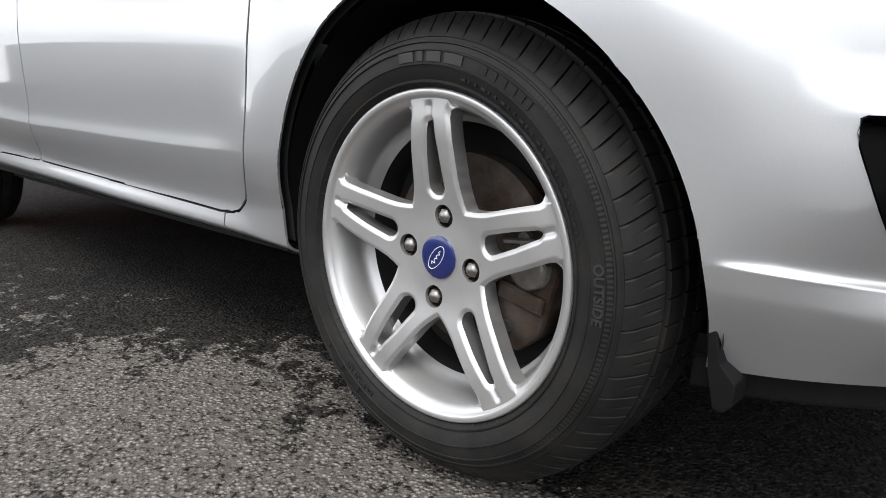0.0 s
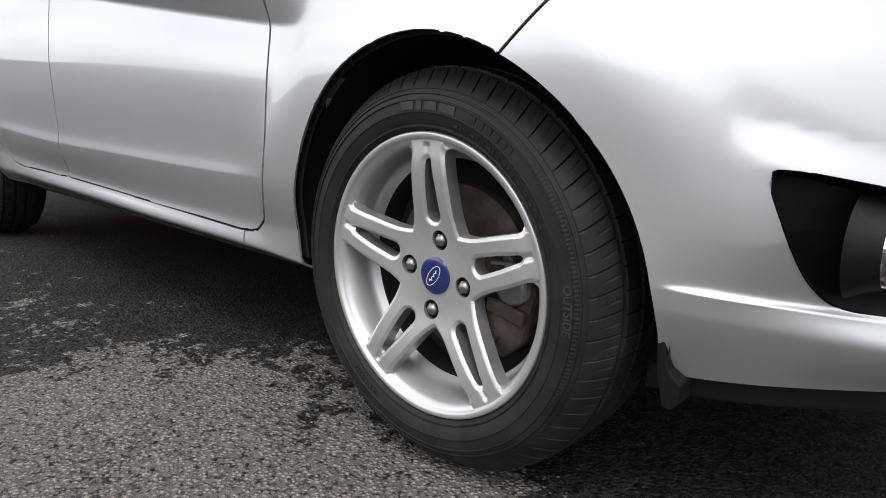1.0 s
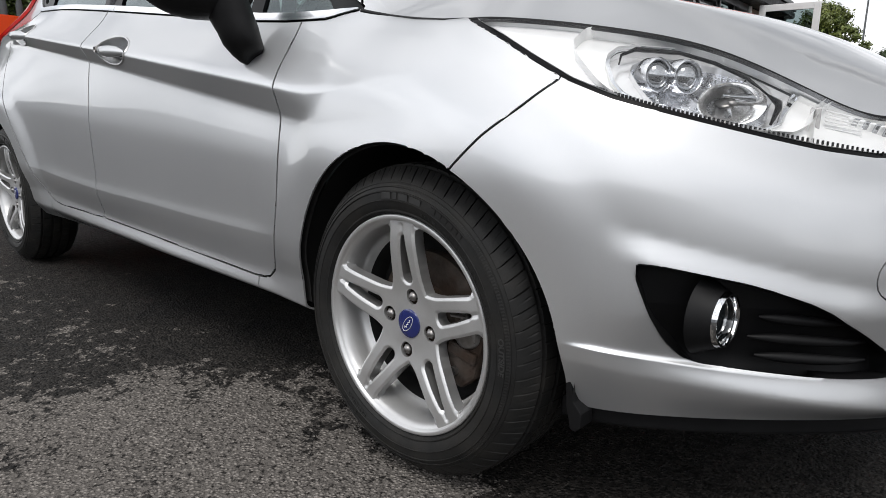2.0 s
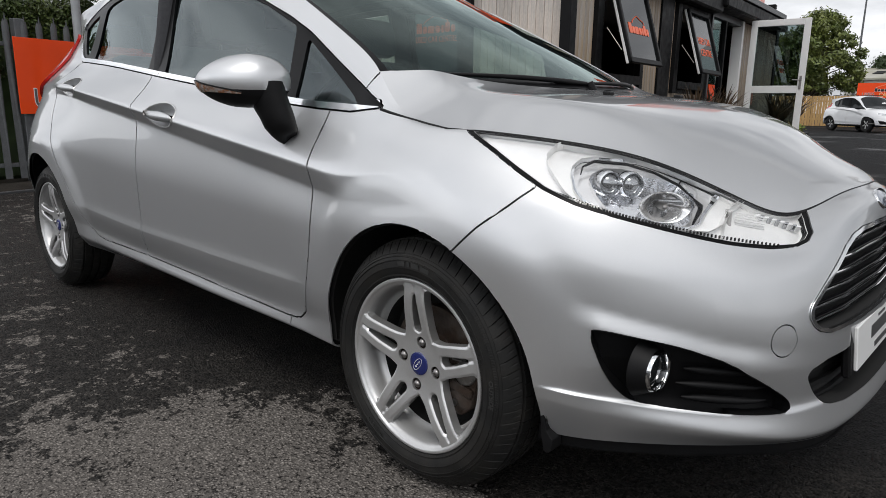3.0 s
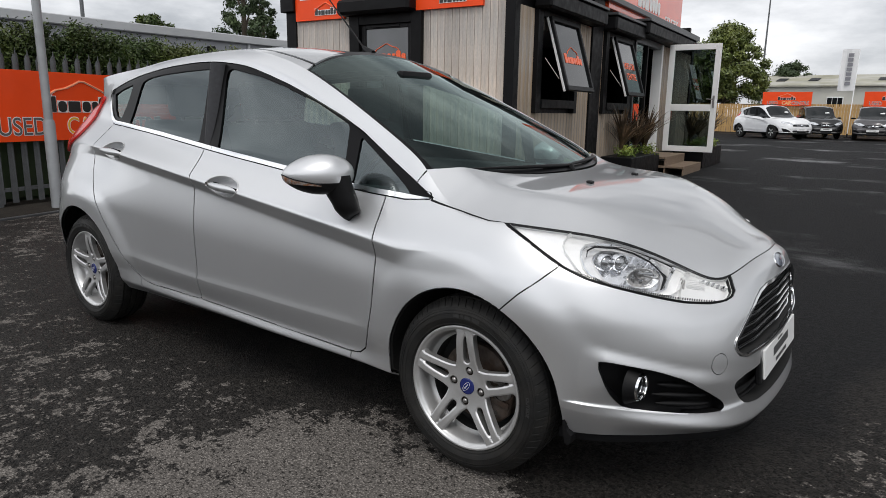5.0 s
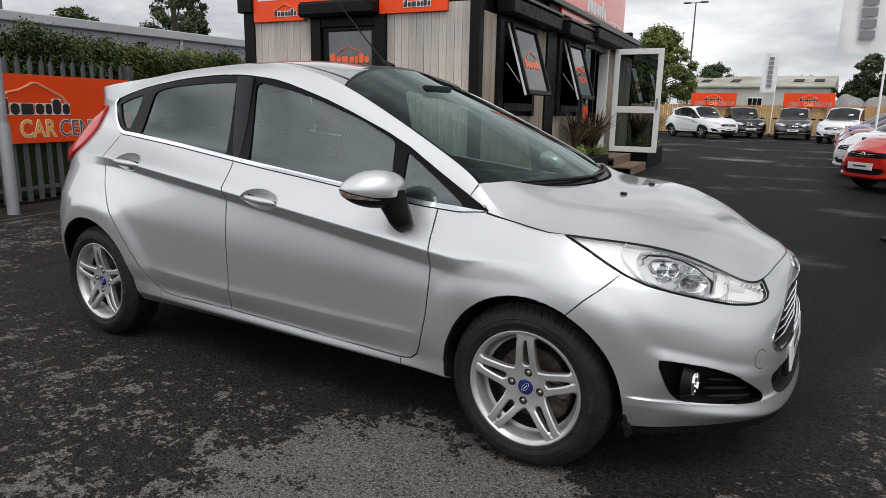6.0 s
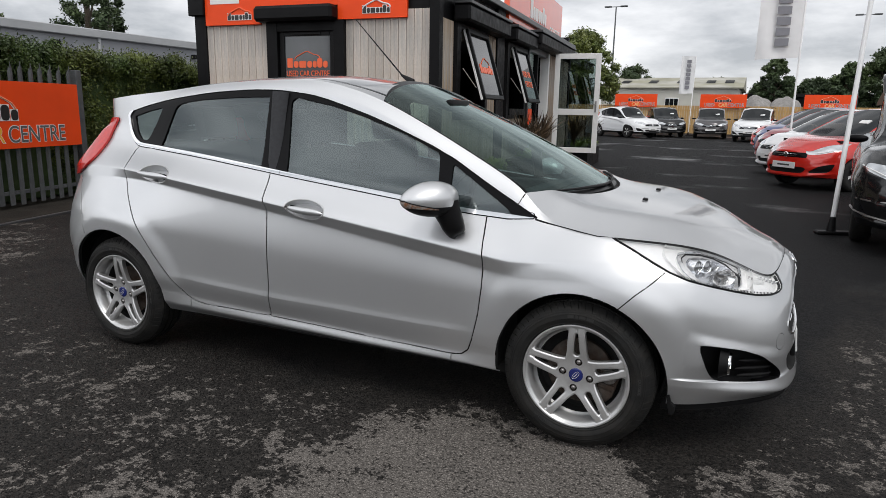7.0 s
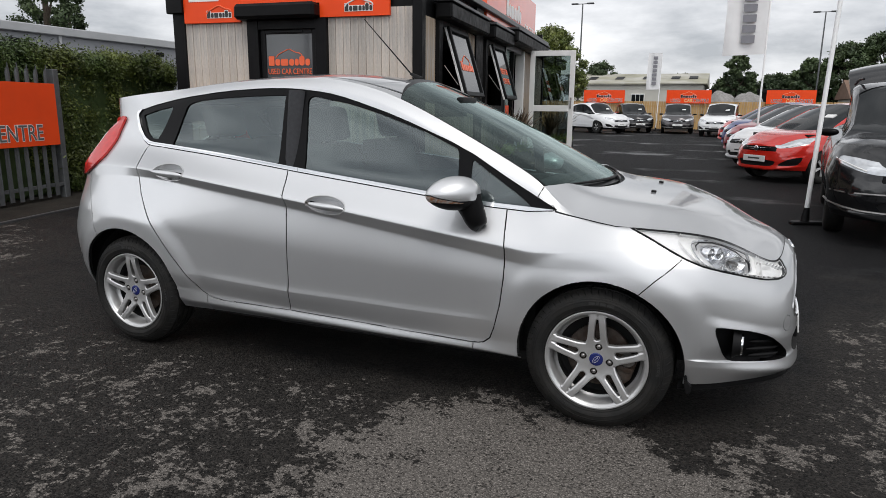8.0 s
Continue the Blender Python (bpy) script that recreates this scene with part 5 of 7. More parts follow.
# stepped frames inside the lamp, from the outer ledge to the reflector's bowl and the indicator
LAMP_OUTER = smooth_poly([(.274, .79), (.272, .825), (.36, .825), (.50, .775), (.560, .735), (.585, .665), (.50, .672), (.43, .693), (.36, .72)], 1)
LAMP_MID = smooth_poly([(.322, .782), (.325, .806), (.434, .796), (.50, .765), (.542, .735), (.560, .676), (.48, .680), (.422, .700), (.36, .735)], 1)
LAMP_BOWL = smooth_poly([(.356, .774), (.371, .793), (.472, .770), (.523, .737), (.545, .684), (.486, .687), (.435, .702), (.385, .745)], 1)
LAMP_TURN = [(.556, .80), (.570, .73), (.592, .64), (.592, .5), (.80, .5), (.80, .80)]
side.cut(xz(LAMP_TURN), "lamp_turn", ("headlamp",), gap=False)
side.cut(xz(LAMP_OUTER), "lamp_outer", ("headlamp",), gap=False)
side.cut(xz(LAMP_MID), "lamp_rim", ("lamp_outer",), gap=False)
side.cut(xz(LAMP_MID, -0.004), "lamp_mid", ("lamp_rim",), gap=False)
side.cut(xz(LAMP_BOWL), "lamp_bowl", ("lamp_mid",), gap=False)
side.cut(lambda P: 0.50 - P[:, 0], "lamp_front", ("headlamp",), gap=False)
LAMP = ("headlamp", "lamp_front", "lamp_outer", "lamp_rim", "lamp_mid", "lamp_bowl", "lamp_turn")
TAILLAMP = smooth_poly([(-2.735, 1.222), (-2.752, 1.158), (-2.752, 1.092), (-2.757, 1.0), (-2.80, .953), (-2.915, .897), (-3.07, .90), (-3.07, 1.02), (-2.93, 1.13), (-2.82, 1.215)], 1)
side.cut(xz(TAILLAMP), "tail_lamp")
side.cut(lambda P: P[:, 0] + 2.905 - (P[:, 2] - 1.0) * 0.35, "tail_clear", ("tail_lamp",), gap=False)
FOG = smooth_poly([(.430, .484), (.436, .462), (.450, .425), (.468, .374), (.486, .347), (.510, .338), (.585, .329), (.69, .318), (.715, .317), (.708, .345), (.680, .387), (.640, .428), (.57, .459), (.50, .475), (.46, .483)], 1)
side.cut(xz(FOG), "fog")
GRILLE = smooth_poly([(-.452, .512), (-.43, .478), (-.37, .462), (.37, .462), (.43, .478), (.452, .512), (.38, .565), (.27, .635), (.18, .652), (-.18, .652), (-.27, .635), (-.38, .565)], 1)
side.cut(yz_front(GRILLE, 0.003), "grille_rim")
side.cut(yz_front(GRILLE, -0.005), "grille", ("grille_rim",))
LOWGRILLE = smooth_poly([(-.450, .392), (-.412, .345), (-.37, .308), (-.27, .296), (.27, .296), (.37, .308), (.412, .345), (.450, .392), (.36, .41), (-.36, .41)], 1)
side.cut(yz_front(LOWGRILLE), "low_grille")
TOW = np.array((.700, -.512, .466))
side.cut(lambda P: np.linalg.norm(P - TOW, axis=1) - 0.031, "tow_cap")
# panels
FRONT_DOOR = [(-.425, .93), (-.416, .85), (-.399, .72), (-.400, .60), (-.412, .48), (-.436, .375), (-.458, .318), (-.49, .293), (-.55, .287), (-1.484, .311), (-1.476, .46), (-1.476, .683), (-1.484, .844), (-1.512, .917), (-1.532, .99), (-1.536, 1.03)]
REAR_DOOR = [(-1.536, 1.03), (-1.532, .99), (-1.512, .917), (-1.484, .844), (-1.476, .683), (-1.476, .46), (-1.484, .311), (-1.89, .314), (-1.96, .323), (-2.01, .348), (-2.08, .425), (-2.176, .537), (-2.258, .65), (-2.336, .758), (-2.388, .835), (-2.424, .90), (-2.455, .978), (-2.485, 1.02), (-2.50, 1.06), (-2.46, 1.10)]
side.cut(xz(FRONT_DOOR), "front_door")
side.cut(xz(REAR_DOOR), "rear_door")
def oval(cx, cz, a, b, lean=0.0):
    c, s = math.cos(lean), math.sin(lean)
    def sd(P):
        dx, dz = P[:, 0] - cx, P[:, 2] - cz
        p, q = (c * dx + s * dz) / a, (c * dz - s * dx) / b
        return np.maximum((np.hypot(p, q) - 1) * min(a, b), np.where(P[:, 1] > 0, 1.0, -1.0))
    return sd


HANDLES = ((-1.258, .845, "front_door"), (-2.212, .948, "rear_door"))
for cx, cz, door in HANDLES:
    side.cut(oval(cx - 0.004, cz, 0.106, 0.041, -0.10), door + "_cup", (door,), gap=False)
side.cut(xz([(-.535, .50), (-.535, .1), (-1.985, .1), (-1.985, .45)]), "sill")
side.cut(xz([(.292, .80), (.292, .735), (.255, .698), (.205, .655), (.157, .606), (.08, .522), (.08, .1), (1.2, .1), (1.2, 1.2), (.30, 1.2)]), "front_bumper")
side.cut(xz([(-2.88, .93), (-2.775, .78), (-2.716, .636), (-2.685, .585), (-2.66, .50), (-2.66, .1), (-3.5, .1), (-3.5, .86)]), "rear_bumper")
side.cut(xz([(-.26, 2), (-.262, 1.00), (-.280, .961), (-.295, .928), (-.30, .905), (-.60, .93), (-.60, .1), (.4, .1), (.4, 1.0), (-.1, 1.0)]), "front_wing")
side.cut(lambda P: np.maximum(sd_poly(P[:, 1], P[:, 2], [(-.46, .97), (-.40, 1.19), (.4, 1.19), (.46, .97)]), P[:, 0] + 2.6), "rear_window")

G = 0.0030
side.panel("rear_quarter_panel", ("body",), M_SILVER, car, gap=G, mirror=True, skirt=0.0035)
side.panel("front_wing", ("front_wing",), M_SILVER, car, gap=G, mirror=True, skirt=0.004)
side.panel("front_bumper", ("front_bumper",), M_SILVER, car, gap=G * 0.45, mirror=True, skirt=0.004)
side.panel("rear_bumper", ("rear_bumper",), M_SILVER, car, gap=G, mirror=True, skirt=0.0035)
side.panel("sill", ("sill",), M_SILVER, car, gap=G * 0.5, mirror=True)
front_doors = side.panel("front_door", ("front_door",), M_SILVER, car, gap=G, mirror=True, skirt=0.0035)
rear_doors = side.panel("rear_door", ("rear_door",), M_SILVER, car, gap=G, mirror=True, skirt=0.0035)
for doors, pieces in ((front_doors, (("window_frame", "frame", M_GLOSSBLACK, 0.003, "gloss black window frame"), ("sill_trim", "chrome", M_CHROME, -0.004, "chrome strip"), ("pane", "front_pane", M_GLASS, 0.009, "clear glass"), ("corner_pane", "quarter_pane", M_GLASS, 0.009, ""))),
                      (rear_doors, (("window_frame", "rear_frame", M_GLOSSBLACK, 0.003, "gloss black window frame"), ("sill_trim", "rear_chrome", M_CHROME, -0.004, "chrome strip"), ("pane", "rear_pane", M_GLASS, 0.009, "clear glass"), ("corner_pane", "tail_pane", M_GLASS_DARK, 0.009, "")))):
    for name, lab, mat, inset, text in pieces:
        for k, ob in enumerate(side.panel(name, (lab,), mat, None, text, inset=inset, gap=0.001, mirror=True, skirt=0.0 if "pane" in name else 0.012)):
            ob.parent = doors[k]
for doors, lab in ((front_doors, "front_door_cup"), (rear_doors, "rear_door_cup")):
    for k, ob in enumerate(side.panel("handle_cup", (lab,), M_SILVER, None, "hollow behind the handle", inset=0.034, skirt=-0.034, mirror=True)):
        ob.parent = doors[k]
side.panel("tow_eye_cover", ("tow_cap",), M_SILVER, car, "round tow-eye cover", gap=0.0012, mirror=True)
side.panel("tail_lamp", ("tail_lamp",), M_REDLENS, car, "red tail lamp lens", inset=-0.014, gap=0.0, mirror=True)
side.panel("tail_lamp_end", ("tail_clear",), M_LAMPGREY, car, "clear end of the tail lamp", inset=-0.005, gap=0.0, mirror=True)
side.panel("rear_window", ("rear_window",), M_GLASS_DARK, car, inset=0.004, gap=0.0, mirror=True, skirt=0)
# what lies behind the joints
side.panel("inner_shell", ("body", "front_wing", "front_bumper", "rear_bumper", "sill", "front_door", "rear_door", "tow_cap", "chrome", "rear_chrome"), M_LINER, car, "dark inner body shell", inset=0.016, mirror=True, skirt=0)

# ---- bonnet, windscreen and roof
CROWN = nat_spline([[h] for h in (0, .019, .064, .077, .071, .078, .088, .096, .10, .10, .080, .050, .038, .036, .034, .028, .016, .008, .003, 0)])


def crown_at(u):
    return CROWN(u)[..., 0]


def bonnet_shape(u, w):
    C = LEVEL_AT[-1](u + PAD)
    edge = np.abs(w)
    P = C.copy()
    P[:, 1] = -w * C[:, 1]
    # two folds run from the windscreen's corners along the bonnet and fade towards the nose: a gentle dome between them, steeper sides without
    fold = 0.78 + 0.08 * np.clip((u - 6.9) / 1.3, 0, 1) ** 1.4
    soft = 0.018 + 0.05 * np.clip((5.6 - u) / 2, 0, 1)
    over = soft * np.logaddexp(0, (edge - fold) / soft)
    last = soft * np.logaddexp(0, (1 - fold) / soft)
    domed = 1 - 0.15 * (edge / fold) ** 2 * (1 - over / last) - over / last
    keen = np.clip((u - 3.4) / 1.8, 0, 1) * (1 - 0.45 * np.clip((u - 6.9) / 1.1, 0, 1))
    P[:, 2] = C[:, 2] + crown_at(u) * (keen * domed + (1 - keen) * (1 - edge**2.7))
    return P


WS = np.linspace(-1, 1, 91)
top = Sheet(np.linspace(0.02, 8.2, 120), WS, bonnet_shape, 1.0)
REAR_EDGE = lambda P: -0.040 - 0.215 * (np.abs(P[:, 1]) / 0.62) ** 2.2
top.cut(lambda P: P[:, 0] - REAR_EDGE(P), "scuttle")
bonnet = top.panel("bonnet", ("body",), M_SILVER, car, gap=0.002, skirt=0.02)


def screen_shape(a, w):
    """The windscreen between its foot and its head, its sides let into the pillars."""
    e = np.abs(w)
    edge = LEVEL_AT[-1](7.93 + 2.42 * a + PAD)
    mid_x, mid_z = -0.06 - 1.055 * a, 0.945 + 0.492 * a + 0.05 * a * (1 - a)
    return np.stack([mid_x + (edge[:, 0] - mid_x) * e**2.2, -w * (edge[:, 1] - 0.003), mid_z + (edge[:, 2] - 0.006 - mid_z) * e**2.2], -1)


screen = Sheet(np.linspace(0, 1, 40), WS, screen_shape, 1.0)
screen.cut(lambda P, u, v: np.maximum.reduce([np.abs(v) - 0.965, 0.035 - u, u - 0.965]), "clear", gap=False, by_uv=True)
screen.panel("windscreen", ("clear",), M_SCREEN, car, "clear windscreen", skirt=0)
screen.panel("windscreen_surround", ("body",), M_GLOSSBLACK, car, "black windscreen border", skirt=0.01)


def roof_shape(u, w):
    C = LEVEL_AT[-1](u + PAD)
    e = np.abs(w)
    P = C.copy()
    P[:, 1] = -w * C[:, 1]
    P[:, 2] = C[:, 2] + crown_at(u) * (1 - e**2.6)
    return P


roof = Sheet(np.linspace(9.6, 18.98, 130), WS, roof_shape, 1.0)
roof.cut(lambda P: P[:, 0] + 1.105 - 0.115 * (np.abs(P[:, 1]) / 0.55) ** 2, "panel", gap=False)
for side_y, name in ((-1, "right_seam"), (1, "left_seam")):
    roof.cut(lambda P: np.abs(side_y * P[:, 1] - 0.485) - 0.009, name, ("panel",), gap=False)
roof.panel("roof", ("panel",), M_SILVER, car, skirt=0.012)
for name in ("right_seam", "left_seam"):
    roof.panel("roof_seam", (name,), M_BLACKTRIM, car, "thin black roof seam", inset=0.004, skirt=0)
roof.panel("headlining", ("panel", "right_seam", "left_seam"), M_HEADLINER, car, "pale grey headlining", inset=0.028, skirt=0)
# scuttle below the windscreen
def scuttle_shape(a, w):
    e = np.abs(w)
    return np.stack([-0.03 - 0.10 * a - 0.215 * e**2.2, -w * 0.64, 0.922 + 0.010 * a + 0.012 * e**2], -1)
Sheet(np.linspace(0, 1, 6), WS, scuttle_shape, 1.0).panel("scuttle_panel", ("body",), M_BLACKTRIM, car, "black plastic scuttle", skirt=0)

# ---- lamps, grilles and trim of the hatchback
side.panel("lamp_gasket", ("lamp_gasket",), M_GLOSSBLACK, car, "black gasket round the headlamp", inset=0.002, mirror=True)


def on_side(x, z, u0=5.5, u1=7.9, v0=6.3, v1=9.0):
    """The place on the flank at this x and height, sought in a stretch of it."""
    U, V = (g.ravel() for g in np.meshgrid(np.linspace(u0, u1, 160), np.linspace(v0, v1, 120), indexing="ij"))
    P = flank(U, V)
    q = P[np.argmin((P[:, 0] - x) ** 2 + (P[:, 2] - z) ** 2)]
    return np.array((x, -q[1], z))


for sgn in (-1, 1):
    edge = [LEVEL_AT[-1](np.array([u + PAD]))[0] for u in np.linspace(0.0, 5.9, 50)] + [on_side(x, z) for x, z in ((.04, .8405), (-.028, .8485), (-.075, .8550), (-.122, .8625), (-.174, .8725), (-.212, .8805))]
    part("bonnet_seal", tube([(x - 0.002, sgn * y, z - 0.0025) for x, y, z in edge], 0.0042, 8), M_BLACKTRIM, car, "black seal along the bonnet edge", True)
lamps = side.panel("headlamp", LAMP, M_LENS, car, "clear headlamp lens", skirt=0, mirror=True)
for name, lab, mat, depth, lip in (("lamp_ledge", "headlamp", M_LAMPGREY, 0.014, 0.014), ("lamp_ledge", "lamp_front", M_LAMPGREY, 0.014, 0.014), ("outer_frame", "lamp_outer", M_LAMPFRAME, 0.022, 0.008), ("frame_edge", "lamp_rim", M_CHROME, 0.020, 0.004), ("inner_frame", "lamp_mid", M_CHROME_SOFT, 0.032, 0.010), ("reflector_bowl", "lamp_bowl", M_REFLECTOR, 0.048, 0.016), ("indicator_bowl", "lamp_turn", M_LAMPFRAME, 0.018, 0.018)):
    for k, ob in enumerate(side.panel(name, (lab,), mat, None, "", inset=depth, skirt=-lip, mirror=True)):
        ob.parent = lamps[k]
for k, lamp in enumerate(lamps):
    sgn = -1 if k == 0 else 1
    bm = bmesh.new()
    add_lathe(bm, [(0.0, -0.010), (0.009, -0.009), (0.017, -0.004), (0.0205, 0.003), (0.0205, 0.02)], 28)
    for dx, dy, dz in ((0.388, 0.648, 0.744), (0.418, 0.616, 0.742)):
        place = Matrix.Translation((dx, sgn * dy, dz)) @ Matrix.Rotation(radians(58 if sgn < 0 else 122), 4, "Z")
        part("projector_lens", bm.copy(), M_CHROME_DARK, lamp, "dark glassy projector lens", True, place)
        ring = bmesh.new()
        add_lathe(ring, [(0.0205, 0.02), (0.0205, -0.004), (0.0235, -0.008), (0.0265, 0.0), (0.0265, 0.02)], 28)
        part("lens_ring", ring, M_REFLECTOR, lamp, "", True, place)
    bm.free()
    aim = Matrix.Translation((0.474, sgn * 0.590, 0.704)) @ Matrix.Rotation(radians(40 if sgn < 0 else 140), 4, "Z")
    bowl = bmesh.new()
    add_lathe(bowl, [(0.008, 0.034), (0.016, 0.026), (0.030, 0.008), (0.042, -0.014), (0.046, -0.016)], 40)
    part("reflector", bowl, M_DISH, lamp, "bright silvered reflector dish", True, aim @ Matrix.Diagonal((1.08, 1, 0.66, 1)))
    for q in range(9):
        turn = radians(150 + q * 15)
        fan = bmesh.new()
        add_box(fan, (0.016, 0.006, -0.0012), (0.040, 0.010, 0.0012), 0.0005)
        for v in fan.verts:
            v.co.y += 0.022 - 0.95 * (v.co.x - 0.016)
        part("reflector_rib", fan, M_CHROME, lamp, "", False, aim @ Matrix.Rotation(turn, 4, "Y"))
    bulb = bmesh.new()
    add_lathe(bulb, [(0.0, -0.020), (0.006, -0.018), (0.010, -0.004), (0.009, 0.03)], 16)
    part("bulb", bulb, M_STEEL, lamp, "grey bulb shield", True, aim @ Matrix.Diagonal((1, 1, 0.7, 1)))
    # dark lip over the lamp's inner frame, and the black edge between bowl and indicator
    part("frame_shade", tube([(0.340, sgn * 0.676, 0.760), (0.334, sgn * 0.660, 0.774), (0.345, sgn * 0.636, 0.784), (0.395, sgn * 0.594, 0.779), (0.438, sgn * 0.562, 0.764), (0.482, sgn * 0.542, 0.741), (0.512, sgn * 0.537, 0.717)], [0.0012, 0.0022, 0.0035, 0.003, 0.003, 0.003, 0.0015], 8), M_GLOSSBLACK, lamp, "thin dark frame lip", True)
    part("divider", tube([(0.512, sgn * 0.537, 0.717), (0.530, sgn * 0.545, 0.705), (0.535, sgn * 0.560, 0.698), (0.536, sgn * 0.590, 0.676)], [0.002, 0.0055, 0.005, 0.002], 8), M_GLOSSBLACK, lamp, "black edge strip", True)
    part("blade", tube([(0.470, sgn * 0.600, 0.715), (0.505, sgn * 0.560, 0.712)], [0.003, 0.008], 8), M_CHROME_DARK, lamp, "", True)
    part("indicator_panel", box((-0.011, -0.004, -0.020), (0.011, 0.004, 0.020), 0.002), M_INDICATOR_DULL, lamp, "dull clear indicator panel", False,
         Matrix.Translation((0.572, sgn * 0.512, 0.680)) @ Matrix.Rotation(radians(sgn * 52), 4, "Z"))
    for t in range(9):
        part("optic_line", tube([(0.584, sgn * 0.506, 0.696 - 0.0048 * t), (0.622, sgn * 0.452, 0.684 - 0.0045 * t)], 0.0011, 5), M_LAMPGREY, lamp, "", True)
    for t in range(11):
        a = t / 10
        part("ridge", box((-0.0022, -0.005, -0.008), (0.0022, 0.005, 0.008), 0.001), M_CHROME_DARK if t % 2 else M_LAMPGREY, lamp, "", False,
             Matrix.Translation((0.600 + 0.064 * a, sgn * (0.432 - 0.044 * a), 0.679 - 0.020 * a)) @ Matrix.Rotation(radians(sgn * 40), 4, "Z") @ Matrix.Rotation(0.5, 4, "Y"))
    # fine dark teeth all along the lamp's lower edge
    for t in range(110):
        a = t / 109
        x = 0.120 + 0.535 * a
        foot = (float(np.interp(x, [.12, .158, .233, .311, .426, .499, .568, .63, .661], [.730, .740, .752, .747, .700, .647, .586, .506, .455])), float(np.interp(x, [.12, .158, .233, .311, .426, .499, .568, .63, .661], [.833, .816, .768, .737, .702, .682, .664, .648, .639])))
        part("ledge_rib", box((-0.0011, -0.003, -0.0030), (0.0011, 0.003, 0.0030), 0.0004), M_BLACKTRIM, lamp, "", False, Matrix.Translation((x, sgn * (foot[0] + 0.003), foot[1] - 0.0045)))

for k, recess in enumerate(side.panel("fog_lamp_surround", ("fog",), M_BLACKTRIM, car, "black plastic fog lamp surround", inset=0.040, skirt=-0.042, mirror=True)):
    sgn = -1 if k == 0 else 1
    ring = bmesh.new()
    add_lathe(ring, [(0.034, 0.010), (0.034, -0.002), (0.0355, -0.006), (0.0385, -0.007), (0.041, -0.003), (0.0415, 0.005)], 44)
    spot = Matrix.Translation((0.532, sgn * 0.682, 0.407)) @ Matrix.Rotation(radians(87 if sgn < 0 else 93), 4, "Z")
    part("fog_lamp_ring", ring, M_CHROME, recess, "thin chrome ring", True, spot)
    lens = bmesh.new()
    add_lathe(lens, [(0.0, 0.000), (0.018, 0.002), (0.034, 0.008)], 30)
    part("fog_lamp_lens", lens, M_CARGLASS, recess, "dark glass lens", True, spot)
    tunnel = bmesh.new()
    add_lathe(tunnel, [(0.0420, 0.0), (0.047, 0.012), (0.058, 0.03)], 36)
    part("fog_lamp_collar", tunnel, M_BLACKTRIM, recess, "", True, spot)
    for t, (z, x0, x1) in enumerate(((0.408, 0.575, 0.665), (0.378, 0.565, 0.688), (0.350, 0.575, 0.690))):
        pts = []
        for a in (0, .15, .3, .45, .6, .75, .9, 1):
            x = x0 + (x1 - x0) * a
            y = float(np.interp(x, [.523, .58, .63, .674, .71, .744], [.690, .645, .60, .555, .49, .41]))
            pts.append((x - 0.012, sgn * (y - 0.015), z - 0.010 * a))
        part("ridge", tube(pts, [0.002, 0.006, 0.008, 0.008, 0.008, 0.007, 0.005, 0.002], 8), M_BLACKTRIM, recess, "", True)

GR = side.panel("grille", ("grille",), M_LINER, car, "black radiator grille", inset=0.045, skirt=-0.045, mirror=True)
for k, half in enumerate(GR):
    sgn = -1 if k == 0 else 1
    for row in range(6):
        z = 0.488 + row * 0.0285
        reach = min(0.435, 0.40 - 0.0265 * (row - 1) if row else 0.425)
        pts = [(float(np.interp(y, [0, .25, .42, .48], [.757, .745, .712, .69])) - 0.010 - 0.0012 * row, sgn * y, z - 0.012 * (y / 0.4) ** 2) for y in np.linspace(0, reach, 9)]
        part("slat", tube(pts, 0.0065, 8), M_GLOSSBLACK, half, "", True)
        part("slat_edge", tube([(x + 0.0065, y, zz + 0.003) for x, y, zz in pts], 0.0032, 6), M_CHROME, half, "thin chrome edge", True)
side.panel("grille_trim", ("grille_rim",), M_CHROME, car, "chrome grille surround", inset=-0.003, mirror=True)
LG = side.panel("lower_grille", ("low_grille",), M_LINER, car, "black lower intake", inset=0.05, skirt=-0.05, mirror=True)
for k, half in enumerate(LG):
    sgn = -1 if k == 0 else 1
    for row in range(3):
        z = 0.30 + row * 0.032
        pts = [(float(np.interp(y, [0, .25, .42, .48], [.752, .742, .712, .69])) - 0.012, sgn * y, z) for y in np.linspace(0, 0.37 + 0.02 * row, 7)]
        part("slat", tube(pts, 0.006, 6), M_BLACKTRIM, half, "", True)

# number plate, badge
plate = part("number_plate", box((-0.004, -0.25, -0.048), (0.004, 0.25, 0.048), 0.002), M_WHITE_PLASTIC, car, "white dealer plate with dark lettering bars", False, pose(0.770, 0, 0.398, 0, -6, 0))
part("plate_holder", box((-0.022, -0.272, -0.060), (-0.0045, 0.272, 0.056), 0.004), M_BLACKTRIM, plate, "black plate holder")
for y0, y1, z0, z1, in ((-0.12, 0.12, -0.006, 0.022), (-0.085, 0.085, -0.034, -0.022), (-0.05, 0.02, 0.030, 0.036)):
    part("lettering_bar", box((0.0042, y0, z0), (0.0052, y1, z1)), M_GREYPRINT, plate)
badge = bmesh.new()
add_lathe(badge, [(0.0, -0.006), (0.8, -0.005), (1.0, 0.0), (1.0, 0.004)], 36)
